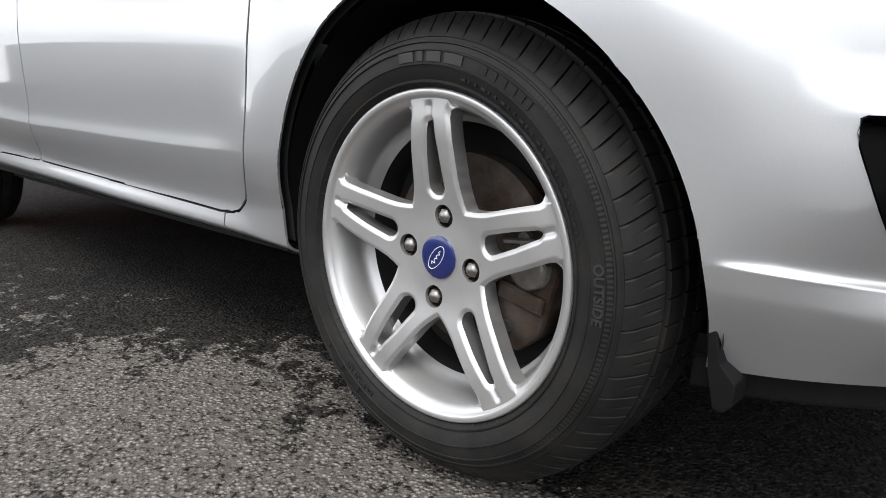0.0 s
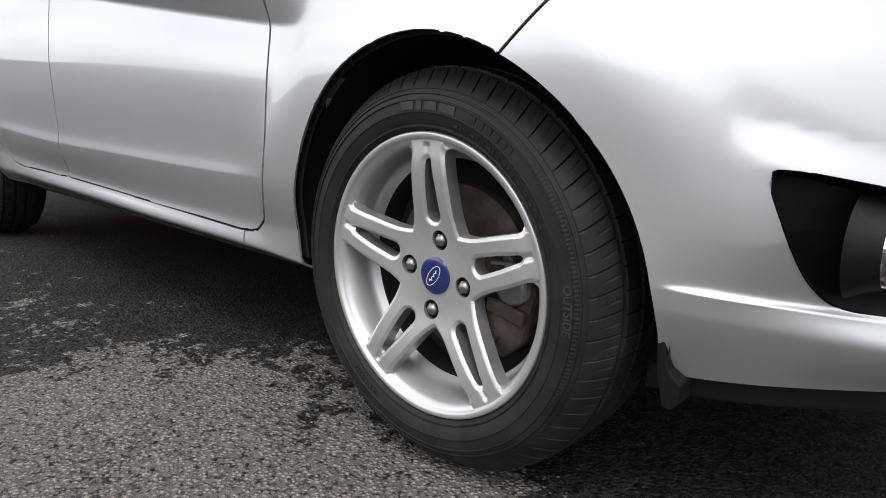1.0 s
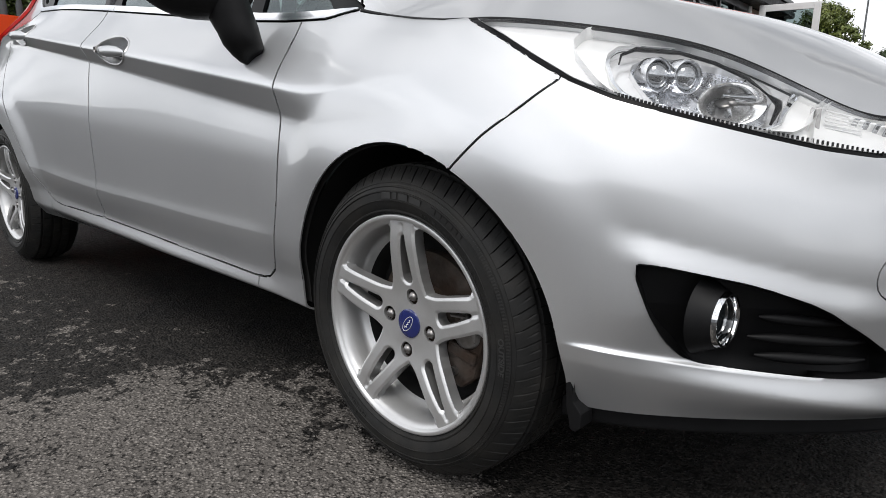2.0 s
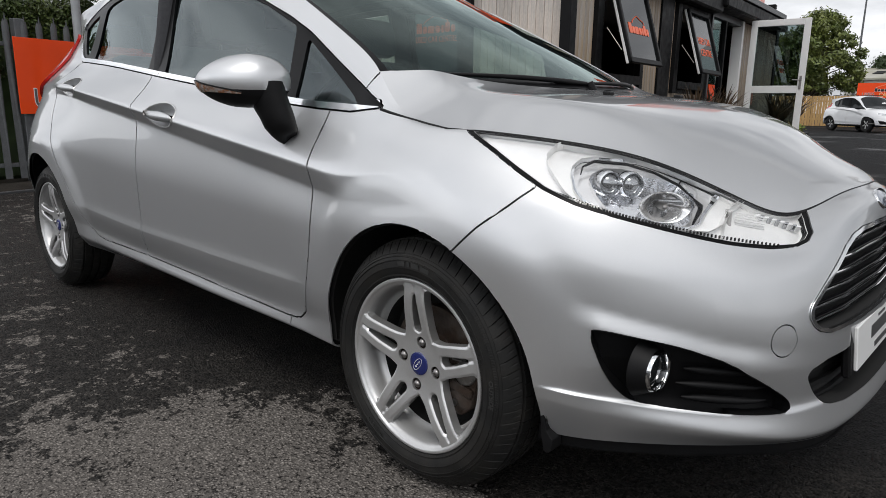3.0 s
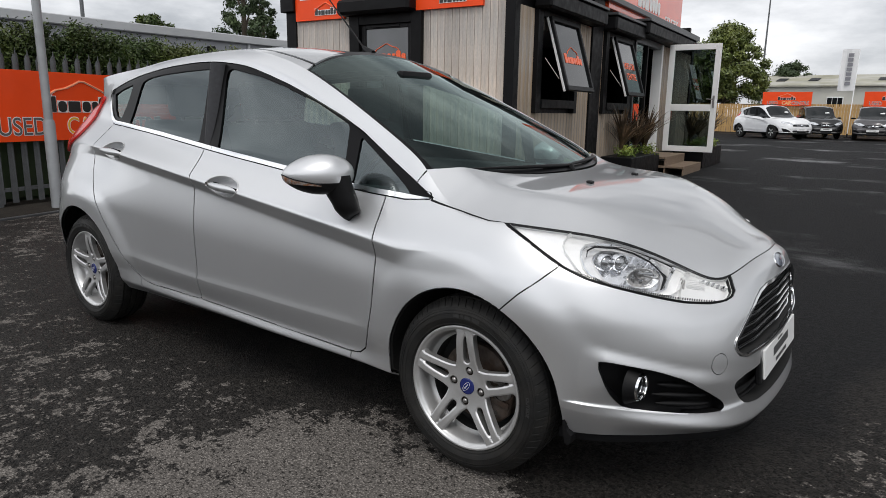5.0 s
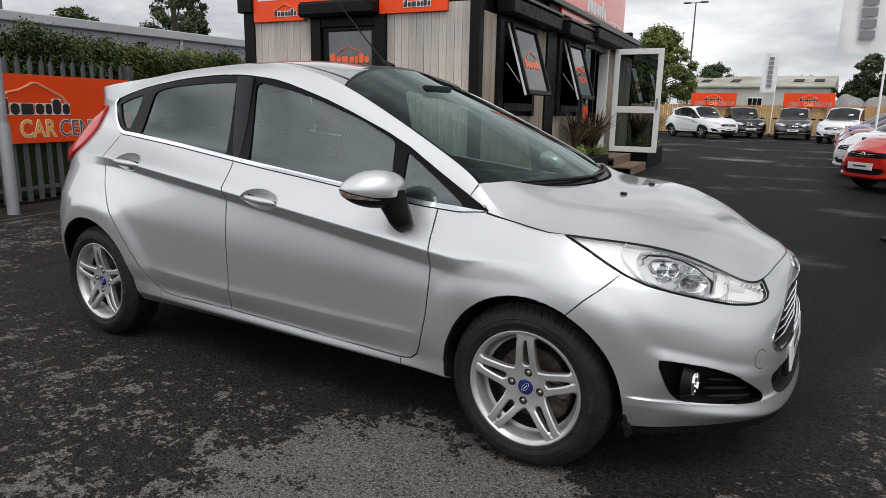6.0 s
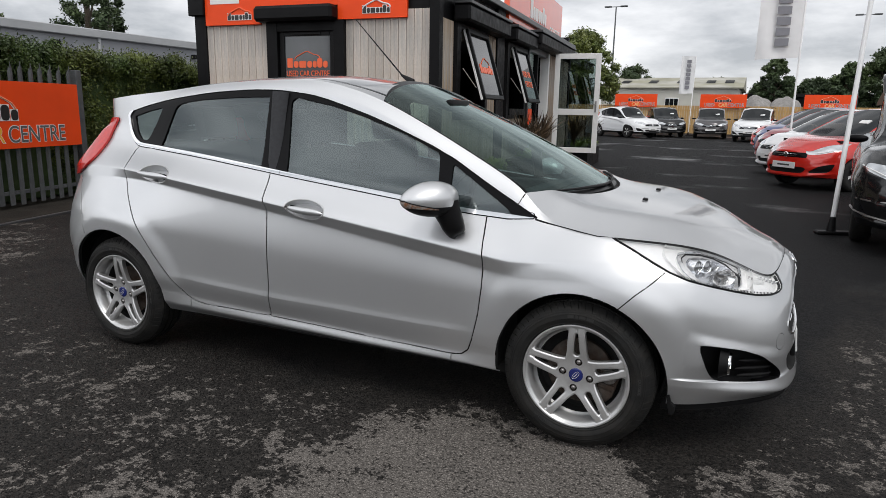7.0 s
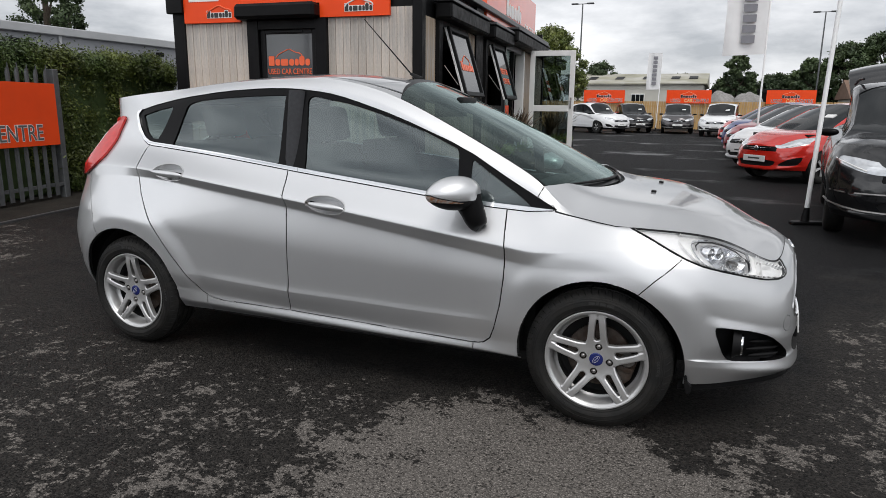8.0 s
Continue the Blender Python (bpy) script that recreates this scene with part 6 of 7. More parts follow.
part("badge", badge, M_BLUE_GREY, car, "oval badge", True, Matrix.Translation((0.7345, 0, 0.6930)) @ Matrix.Rotation(radians(90), 4, "Z") @ Matrix.Rotation(radians(-34), 4, "X") @ Matrix.Diagonal((0.056, 0.6, 0.024, 1)))
rim_b = bmesh.new()
add_lathe(rim_b, [(0.95, -0.004), (1.0, -0.008), (1.07, -0.006), (1.10, 0.003)], 36)
part("badge_rim", rim_b, M_CHROME, car, "chrome badge rim", True, Matrix.Translation((0.7345, 0, 0.6930)) @ Matrix.Rotation(radians(90), 4, "Z") @ Matrix.Rotation(radians(-34), 4, "X") @ Matrix.Diagonal((0.056, 0.6, 0.024, 1)))

# mudflaps under the front bumper's corner, front undertray, floor
for sgn in (-1, 1):
    part("air_deflector", prism([(0.333, 0.360), (0.340, 0.360), (0.345, 0.29), (0.353, 0.252), (0.368, 0.236), (0.368, 0.214), (0.359, 0.204), (0.349, 0.206), (0.341, 0.24), (0.335, 0.30)], sgn * 0.738, sgn * 0.772, 1, 0.002), M_BLACKTRIM, car, "black rubber air deflector")
def under_lip(u, v):
    C = LEVEL_AT[0](u + PAD)
    P = C * np.array((1.0, -1.0, 1.0))
    P[:, 0] -= 0.014
    P[:, 1] *= 0.985
    P[:, 2] += 0.006 - 0.034 * v
    return P


Sheet(np.linspace(0, 5.0, 50), np.linspace(0, 1, 4), under_lip, -1.0).panel("bumper_lip", ("body",), M_BLACKTRIM, car, "black rubber lip under the bumper", mirror=True, skirt=0.006)
part("undertray", prism([(0.40, 0.20), (0.60, 0.212), (0.66, 0.225), (0.30, 0.24), (0.30, 0.205)], -0.40, 0.40, 1), M_LINER, car, "black undertray")
part("floor_pan", box((-2.9, -0.66, 0.20), (0.30, 0.66, 0.24)), M_LINER, car, "dark underbody")
part("bulkhead", box((-0.36, -0.62, 0.24), (-0.30, 0.62, 0.93)), M_LINER, car, "dark bulkhead")
for ax in (FRONT_AXLE, REAR_AXLE):
    for sgn in (-1, 1):
        bm = bmesh.new()
        add_lathe(bm, [(0.352, 0.770 if ax == FRONT_AXLE else 0.725), (0.355, 0.60), (0.355, 0.45), (0.05, 0.44)], 40, (radians(-9), radians(189)))
        part("wheel_arch_liner", bm, M_LINER, car, "black wheel arch liner", True, Matrix.Translation((ax, 0, AXLE_Z)) @ Matrix.Diagonal((1, sgn, 1, 1)))

# ---- door handles, mirrors, wipers, aerial
for k, sgn in enumerate((-1, 1)):
    for (cx, cz, _), door, y, name in ((HANDLES[0], front_doors[k], 0.790, "front"), (HANDLES[1], rear_doors[k], 0.768, "rear")):
        bm = bmesh.new()
        bmesh.ops.create_uvsphere(bm, u_segments=28, v_segments=14, radius=1)
        for v in bm.verts:
            bend = 1 - 0.55 * v.co.x**2
            v.co = Vector((v.co.x * 0.100, v.co.y * 0.018 * bend, v.co.z * 0.017 + 0.002 * math.sin(v.co.x * 2)))
        lean = 0.055 if name == "rear" else 0.0
        loop = [on_side(cx - 0.004 + 0.105 * math.cos(a) * math.cos(0.10) + 0.040 * math.sin(a) * math.sin(0.10), cz + 0.040 * math.sin(a) * math.cos(0.10) - 0.105 * math.cos(a) * math.sin(0.10), 9, 15, 4.5, 7) for a in np.linspace(0, 2 * math.pi, 41)]
        part("cup_rim", tube([(x, sgn * q, z) for x, q, z in loop], 0.0032, 6), M_ALLOY, door, "bright rim of the handle hollow", True)
        part("handle", bm, M_SILVER, door, "silver pull handle", True, Matrix.Translation((cx, sgn * (y + 0.009), cz - 0.004)) @ Matrix.Rotation(0.10, 4, "Y") @ Matrix.Rotation(-sgn * lean, 4, "Z"))
    keyring = bmesh.new()
    add_lathe(keyring, [(0.0, -0.002), (0.005, -0.003), (0.006, -0.006), (0.009, -0.007), (0.010, 0.01)], 20)
    part("keyhole", keyring, M_STEEL, front_doors[k], "round key cover", True, Matrix.Translation((-1.352, sgn * 0.8, 0.850)) @ Matrix.Diagonal((1, -sgn, 1, 1)))


def mirror_point(sgn, h, a, grow=0.0):
    """A point of the mirror's housing at a height from -1 to 1 and an angle: blunt inside, swept back and slim at its tip."""
    cx, cy = math.cos(a), math.sin(a)
    sq = (abs(cx) ** 2.6 + abs(cy) ** 2.6) ** (-1 / 2.6)
    cx, cy = cx * sq, cy * sq
    k = math.sqrt(max(1 - abs(h) ** 2.3, 0.0))
    out = cy
    yy = 0.842 + (0.108 + grow) * out * k
    tall = 0.071 * (1 - 0.28 * max(out * k, 0) ** 2)
    xx = -0.598 + (0.088 + grow) * cx * k * (1 - 0.15 * max(out, 0)) - 0.045 * max(out, 0) ** 1.6 * k + 0.012 * (-out) * k
    return xx, sgn * yy, 0.947 + h * tall - 0.004 * max(out * k, 0)


def mirror_patch(sgn, lo, hi, rows, angles, grow=0.0, closed=True):
    """Part of the housing between two heights, which may change with the angle."""
    bm = bmesh.new()
    cols = len(angles)
    grid = [[bm.verts.new(mirror_point(sgn, lo(a) + (hi(a) - lo(a)) * i / rows, a, grow)) for a in angles] for i in range(rows + 1)]
    for p, q in zip(grid, grid[1:]):
        for j in range(cols if closed else cols - 1):
            f = (p[j], p[(j + 1) % cols], q[(j + 1) % cols], q[j])
            bm.faces.new(f if sgn > 0 else f[::-1])
    return bm


def mirror_shell(sgn, lo, hi, grow=0.0):
    bm = mirror_patch(sgn, lambda a: lo, lambda a: hi, 26, [2 * math.pi * j / 44 for j in range(44)], grow)
    bmesh.ops.remove_doubles(bm, verts=bm.verts, dist=1e-5)
    bmesh.ops.holes_fill(bm, edges=[e for e in bm.edges if e.is_boundary], sides=0)
    bmesh.ops.recalc_face_normals(bm, faces=bm.faces)
    return bm


for k, sgn in enumerate((-1, 1)):
    cap = part("mirror_cap", mirror_shell(sgn, -0.34, 1.0), M_SILVER, front_doors[k], "silver door mirror cap", True)
    part("mirror_base", mirror_shell(sgn, -1.0, -0.33, -0.001), M_BLACKTRIM, cap, "black underside of the mirror", True)
    sweep = [radians(q) for q in np.linspace(28, 128, 30)]
    taper = lambda a: (a - sweep[0]) / (sweep[-1] - sweep[0])
    part("indicator", mirror_patch(sgn, lambda a: -0.50, lambda a: -0.44 + 0.46 * min(1.0, 1.4 * taper(a)), 8, sweep, 0.0022, False), M_INDICATOR, cap, "clear and amber indicator lens", True)
    part("indicator_edge", tube([mirror_point(sgn, -0.43 + 0.46 * min(1.0, 1.4 * taper(a)), a, 0.0018) for a in sweep], 0.0022, 6), M_BLACKTRIM, cap, "", True)
    stem = []
    for cx, cy, z, ax, ay in ((-.562, .812, .935, .060, .046), (-.556, .808, .908, .058, .046), (-.546, .801, .880, .054, .044), (-.536, .794, .855, .050, .042), (-.527, .790, .830, .046, .040), (-.522, .780, .810, .040, .034), (-.521, .775, .797, .028, .024), (-.522, .773, .790, .008, .008)):
        stem.append([(cx + ax * math.cos(q), sgn * (cy + ay * math.sin(q)), z + 0.012 * math.cos(q)) for q in (2 * math.pi * j / 28 for j in range(28))])
    arm_bm = bmesh.new()
    loops = [[arm_bm.verts.new(p) for p in loop] for loop in stem]
    for p, q in zip(loops, loops[1:]):
        for j in range(28):
            arm_bm.faces.new((p[j], p[(j + 1) % 28], q[(j + 1) % 28], q[j]))
    arm_bm.faces.new(loops[0]), arm_bm.faces.new(loops[-1])
    bmesh.ops.recalc_face_normals(arm_bm, faces=arm_bm.faces)
    part("mirror_arm", arm_bm, M_BLACKTRIM, cap, "black mirror arm", True)

for y0, y1 in ((-0.56, 0.02), (-0.02, 0.54)):
    arm = [(-0.088 - 0.2 * (abs(y) / 0.66) ** 2.2, y, 0.957 + 0.006 * math.sin(math.pi * q) + 0.014 * (y / 0.66) ** 2) for q, y in ((k / 8, y0 + (y1 - y0) * k / 8) for k in range(9))]
    wiper = part("wiper", tube([(x + 0.006, y, z + 0.004) for x, y, z in arm], [0.003, 0.004, 0.005, 0.006, 0.007, 0.007, 0.008, 0.008, 0.007], 8), M_BLACKTRIM, car, "black wiper arm", True)
    part("wiper_blade", tube([(x - 0.014, y, z + 0.001) for x, y, z in arm], 0.0045, 6), M_LINER, wiper, "", True)
    part("wiper_pivot", tube([(arm[-1][0] + 0.02, arm[-1][1] + 0.02, 0.935), (arm[-1][0] + 0.01, arm[-1][1] + 0.01, 0.966)], [0.016, 0.012], 12), M_BLACKTRIM, wiper, "", True)
for sgn in (-1, 1):
    part("washer_jet", box((-0.010, -0.014, -0.004), (0.012, 0.014, 0.006), 0.003), M_BLACKTRIM, car, "small black washer jet", False, pose(0.128, sgn * 0.215, 0.926, 0, 8, 0))
aerial = part("aerial", tube([(-1.135, 0, 1.432), (-1.16, 0, 1.448), (-1.20, 0, 1.47)], [0.020, 0.014, 0.006], 10), M_BLACKTRIM, car, "black roof aerial", True)
part("aerial_rod", tube([(-1.195, 0, 1.467), (-1.48, 0, 1.76)], [0.0045, 0.0025], 8), M_BLACKTRIM, aerial, "", True)

# ---- inside
def seat(x, y, rear=False):
    wide = 0.25
    base = part("seat", box((x - 0.05, y - wide, 0.30), (x + 0.48, y + wide, 0.55), 0.06, None, 3), M_SEAT, car, "dark grey cloth seat", True)
    back = prism([(0.0, 0.52), (0.14, 0.52), (-0.05, 1.10), (-0.17, 1.10)], y - wide, y + wide, 1, 0.04)
    bmesh.ops.translate(back, verts=back.verts, vec=(x, 0, 0))
    part("seat_back", back, M_SEAT, base, "", True)
    rest = prism([(-0.10, 1.11), (-0.01, 1.12), (-0.04, 1.29), (-0.14, 1.29)], y - 0.13, y + 0.13, 1, 0.035)
    bmesh.ops.translate(rest, verts=rest.verts, vec=(x, 0, 0))
    part("head_rest", rest, M_SEAT, base, "", True)
    for s in (-0.06, 0.06):
        part("head_rest_post", tube([(x - 0.08, y + s, 1.05), (x - 0.07, y + s, 1.16)], 0.006, 6), M_STEEL, base)


seat(-1.42, -0.36), seat(-1.42, 0.36), seat(-2.16, -0.29, True), seat(-2.16, 0.29, True)
part("dashboard", prism([(-0.24, 0.55), (-0.24, 0.915), (-0.36, 0.93), (-0.52, 0.90), (-0.60, 0.86), (-0.58, 0.60)], -0.56, 0.56, 1, 0.03), M_SEAT, car, "dark grey dashboard", True)
hoop = bmesh.new()
add_lathe(hoop, [(0.172 + 0.015 * math.cos(a), 0.015 * math.sin(a)) for a in (2 * math.pi * q / 10 for q in range(11))], 36)
wheel_s = part("steering_wheel", hoop, M_BLACKTRIM, car, "black steering wheel", True, Matrix.Translation((-0.72, -0.36, 0.86)) @ Matrix.Rotation(radians(90), 4, "Z") @ Matrix.Rotation(radians(25), 4, "X"))
part("wheel_hub", box((-0.16, -0.02, -0.05), (0.16, 0.02, 0.04), 0.015), M_BLACKTRIM, wheel_s)
part("mirror_inside", box((-0.02, -0.11, -0.03), (0.02, 0.11, 0.03), 0.015, None, 2), M_BLACKTRIM, car, "black rear-view mirror", True, Matrix.Translation((-0.87, 0, 1.315)))
part("parcel_shelf", box((-2.75, -0.55, 0.96), (-2.36, 0.55, 0.99), 0.01), M_SEAT, car, "dark parcel shelf")
for sgn in (-1, 1):
    for name, path, rad in (("centre_pillar", [(-1.53, .60, 1.36), (-1.53, .655, 1.0), (-1.53, .69, .6)], 0.045),):
        part(name, tube([(x, sgn * (y - 0.02), z) for x, y, z in path], rad, 10), M_SEAT, car, "", True)
    part("door_lining", box((-2.40, sgn * 0.655 - 0.012, 0.30), (-0.42, sgn * 0.655 + 0.012, 0.90), 0.01), M_SEAT, car, "dark door lining")

# ---- wheels
SPOKES = 5
SPOKE_TURN = radians(91)


def spoke_local(P):
    ang = np.arctan2(P[:, 2], P[:, 0]) - SPOKE_TURN
    step = 2 * math.pi / SPOKES
    phi = (ang + step / 2) % step - step / 2
    r = np.hypot(P[:, 0], P[:, 2])
    return r, r * np.cos(phi), r * np.sin(phi)


def soft_min(a, b, k):
    h = np.clip(0.5 + 0.5 * (b - a) / k, 0, 1)
    return b * (1 - h) + a * h - k * h * (1 - h)


def web(P):
    """Minus where there is metal."""
    r, a, b = spoke_local(P)
    arm = np.abs(b) - np.interp(a, [0.06, 0.085, 0.10, 0.13, 0.16, 0.185, 0.2], [0.046, 0.0395, 0.0375, 0.0355, 0.0330, 0.0305, 0.031])
    d = soft_min(arm, r - 0.070, 0.016)
    return soft_min(d, 0.1905 - r, 0.016)


def slot(P):
    r, a, b = spoke_local(P)
    along = np.clip(a, 0.091, 0.166)
    return np.hypot(a - along, b) - np.interp(a, [0.088, 0.13, 0.166], [0.0125, 0.0095, 0.0050])


BOLTS = [(0.054 * math.cos(radians(t)), 0.054 * math.sin(radians(t))) for t in (82, 172, 262, 352)]


def face_shape(u, v):
    P = np.stack([v * np.cos(u), np.zeros_like(u), v * np.sin(u)], -1)
    r = v
    h = sum(np.interp(r + d, [0, 0.032, 0.045, 0.065, 0.085, 0.12, 0.16, 0.185, 0.2], [0.066, 0.066, 0.0655, 0.067, 0.072, 0.080, 0.086, 0.085, 0.084]) for d in np.linspace(-0.014, 0.014, 9)) / 9
    e = np.minimum(-web(P), slot(P))
    edge = np.clip(e / 0.006, 0, 1)
    h = h - 0.0040 * (1 - edge) ** 1.5
    _, a, b = spoke_local(P)
    # each finger is crowned, and a groove carries the slot on to the rim
    wide = np.interp(a, [0.06, 0.10, 0.16, 0.2], [0.042, 0.0375, 0.033, 0.031])
    groove = np.exp(-(b / 0.0042) ** 2) * np.clip((a - 0.160) / 0.012, 0, 1) * np.clip((0.194 - a) / 0.006, 0, 1)
    h = h - 0.0045 * groove
    ease = lambda q: np.clip(q, 0, 1) ** 2 * (3 - 2 * np.clip(q, 0, 1))
    h = h - 0.009 * ease((r - 0.187) / 0.008) * ease((np.abs(b) - wide + 0.002) / 0.007)
    P[:, 1] = -h
    return P


face = Sheet(np.linspace(0, 2 * math.pi, 661), np.linspace(0.026, 0.197, 120), face_shape, -1.0)
face.cut(lambda P: -web(P), "window", gap=False)
face.cut(slot, "window", gap=False)
for bx, bz in BOLTS:
    face.cut(lambda P: np.hypot(P[:, 0] - bx, P[:, 2] - bz) - 0.0148, "window", gap=False)


def tyre_mesh():
    """Tyre with ribs, shoulder blocks, sipes, raised rings and a finely ribbed band on the sidewall."""
    prof = [(0.2055, -0.078), (0.208, -0.086), (0.2135, -0.0915), (0.2145, -0.0950), (0.2165, -0.0950), (0.2175, -0.0935), (0.226, -0.0975), (0.2335, -0.0993), (0.2340, -0.1005), (0.2350, -0.1005), (0.2355, -0.0993), (0.246, -0.0985), (0.2495, -0.0978), (0.2500, -0.0996), (0.2515, -0.0994), (0.2520, -0.0970), (0.2580, -0.0944),
            (0.2590, -0.0958), (0.2605, -0.0950), (0.2610, -0.0928), (0.2650, -0.0903), (0.2655, -0.0912), (0.2665, -0.0905), (0.2670, -0.0890), (0.2725, -0.0850), (0.2775, -0.0800), (0.2820, -0.0745), (0.2868, -0.0690), (0.2905, -0.0640), (0.2930, -0.0605), (0.2940, -0.0580), (0.2875, -0.0575), (0.2875, -0.0500), (0.2965, -0.0495),
            (0.2975, -0.030), (0.2978, -0.0225), (0.2885, -0.0215), (0.2885, -0.0125), (0.2980, -0.0115), (0.2982, 0.0), (0.2980, 0.0115), (0.2885, 0.0125), (0.2885, 0.0215), (0.2976, 0.0225), (0.2965, 0.0495), (0.2885, 0.0505), (0.2885, 0.0575), (0.2955, 0.0585),
            (0.2935, 0.068), (0.2865, 0.083), (0.262, 0.0985), (0.240, 0.1), (0.2165, 0.094), (0.2055, 0.078)]
    n, m = 1152, len(prof)
    i = np.arange(n)[:, None]
    R, Y = np.array(prof)[:, 0][None, :] + 0.0 * i, np.array(prof)[:, 1][None, :] + 0.0 * i
    # the shoulder grooves sweep back a little as they run up from the sidewall
    sweep = 1.5 * np.clip(Y + 0.087, 0, 0.030)
    lug = (-0.0870 < Y) & (Y < -0.0577)
    deep = np.where(lug & (i % 18 == 0), 0.0065 * np.clip((0.0895 + Y) / 0.012, 0.25, 1), 0.0)
    deep = deep + np.where((-0.0720 < Y) & (Y < -0.0620) & (i % 18 == 9), 0.0016, 0.0)
    inner = (np.abs(Y) < 0.05) & (R > 0.294)
    deep = deep + np.where(inner & ((i + 5) % 18 == 0), 0.004, 0.0) + np.where((0.058 < Y) & (Y < 0.09) & (i % 18 == 0), 0.004, 0.0)
    ribbed = (R > 0.2515) & (R < 0.2585) & (Y < 0) & ((i < 200) | (i > 980))
    Y = Y - np.where(ribbed & (i % 4 < 2), 0.0006, 0.0)
    a = 2 * math.pi * i / n + sweep
    verts = np.stack([(R - deep) * np.cos(a), Y, (R - deep) * np.sin(a)], -1).reshape(-1, 3)
    faces = [(p * m + k, p * m + k + 1, (p + 1) % n * m + k + 1, (p + 1) % n * m + k) for p in range(n) for k in range(m - 1)]
    me = bpy.data.meshes.new("tyre")
    me.from_pydata(verts.tolist(), [], faces)
    me.shade_smooth()
    me.set_sharp_from_angle(angle=radians(32))
    me.materials.append(M_TYRE)
    return me


def arc_block(a0, a1, r0, r1, y=-0.1005, thick=0.0012, steps=None):
    """A raised block on the sidewall between two angles and two radii."""
    bm = bmesh.new()
    steps = steps or max(2, int(abs(a1 - a0) / radians(1.5)))
    rows = []
    for i in range(steps + 1):
        a = a0 + (a1 - a0) * i / steps
        rows.append([bm.verts.new((r * math.cos(a), yy, r * math.sin(a))) for r, yy in ((r0, y + 0.004), (r0, y - thick * 0 + 0.0), (r1, y + 0.0), (r1, y + 0.004))])
    for p, q in zip(rows, rows[1:]):
        for k in range(3):
            bm.faces.new((p[k], q[k], q[k + 1], p[k + 1]))
    bm.faces.new(rows[0]), bm.faces.new(rows[-1][::-1])
    bmesh.ops.recalc_face_normals(bm, faces=bm.faces)
    return bm


def bent_word(text, size, radius, angle, parent):
    """A word raised on the sidewall, bent round the wheel, its feet towards the hub."""
    ob = words(text, size, M_TYRE_MARK, Matrix(), "sidewall_word", parent, 0.0008, "raised rubber lettering", offset=size * 0.03)
    for v in ob.data.vertices:
        a = angle - v.co.x / radius
        r = radius + v.co.y
        v.co = (r * math.cos(a), -0.0992 - v.co.z * 0.7, r * math.sin(a))
    return ob


wheel = thing("wheel", "alloy wheel with five split spokes and a worn tyre", "wheel")
wheel.parent = car
del wheel["category"], wheel["label"]
wheel["label"] = "five-spoke silver alloy wheel with black tyre"
tyre_ob = new("tyre", tyre_mesh())
tyre_ob.parent = wheel
face.panel("spoke_casting", ("body",), M_ALLOY, wheel, "silver alloy casting", skirt=0.022, skirt_along=(0, -1, 0))
rim = bmesh.new()
add_lathe(rim, [(0.2065, -0.078), (0.2085, -0.086), (0.2078, -0.0893), (0.2060, -0.0905), (0.2010, -0.0900), (0.1990, -0.0885), (0.1975, -0.0850), (0.1955, -0.0835), (0.1925, -0.0815), (0.1885, -0.0740), (0.1845, -0.0600), (0.1815, -0.0440), (0.1795, -0.0340), (0.1740, -0.0290), (0.1690, -0.0240)], 144)
rim_ob = part("rim", rim, M_ALLOY, wheel, "", True)
# deep part of the barrel: black colour stands for the shade behind the spokes
well = bmesh.new()
add_lathe(well, [(0.1690, -0.0240), (0.1660, 0.0), (0.170, 0.05), (0.185, 0.085), (0.205, 0.088)], 72)
part("rim_well", well, M_LINER, rim_ob, "inside of the rim, coloured dark for its shade", True)
shield = bmesh.new()
add_lathe(shield, [(0.05, 0.028), (0.150, 0.026), (0.168, 0.020)], 48)
part("dust_shield", shield, M_LINER, wheel, "dark dust shield", True)
cap = bmesh.new()
add_lathe(cap, [(0.0, -0.0710), (0.015, -0.0708), (0.024, -0.0700), (0.0275, -0.0685), (0.0285, -0.064)], 40)
cap_ob = part("centre_cap", cap, M_BLUE, wheel, "blue centre cap", True)
oval_ring = bmesh.new()
add_tube(oval_ring, [(0.0185 * math.cos(2 * math.pi * q / 36), -0.0712, 0.0085 * math.sin(2 * math.pi * q / 36)) for q in range(37)], 0.0005, 6, False)
part("cap_oval", oval_ring, M_WHITE_PLASTIC, cap_ob, "thin pale oval line", True, Matrix.Rotation(radians(-52), 4, "Y"))
part("cap_squiggle", tube([(-0.0115 + 0.0023 * q, -0.0714, 0.0026 * math.sin(q * 2.2) * (1.2 if q < 3 else 0.7)) for q in range(11)], 0.00065, 6), M_WHITE_PLASTIC, cap_ob, "thin pale scribble", True, Matrix.Rotation(radians(-52), 4, "Y"))
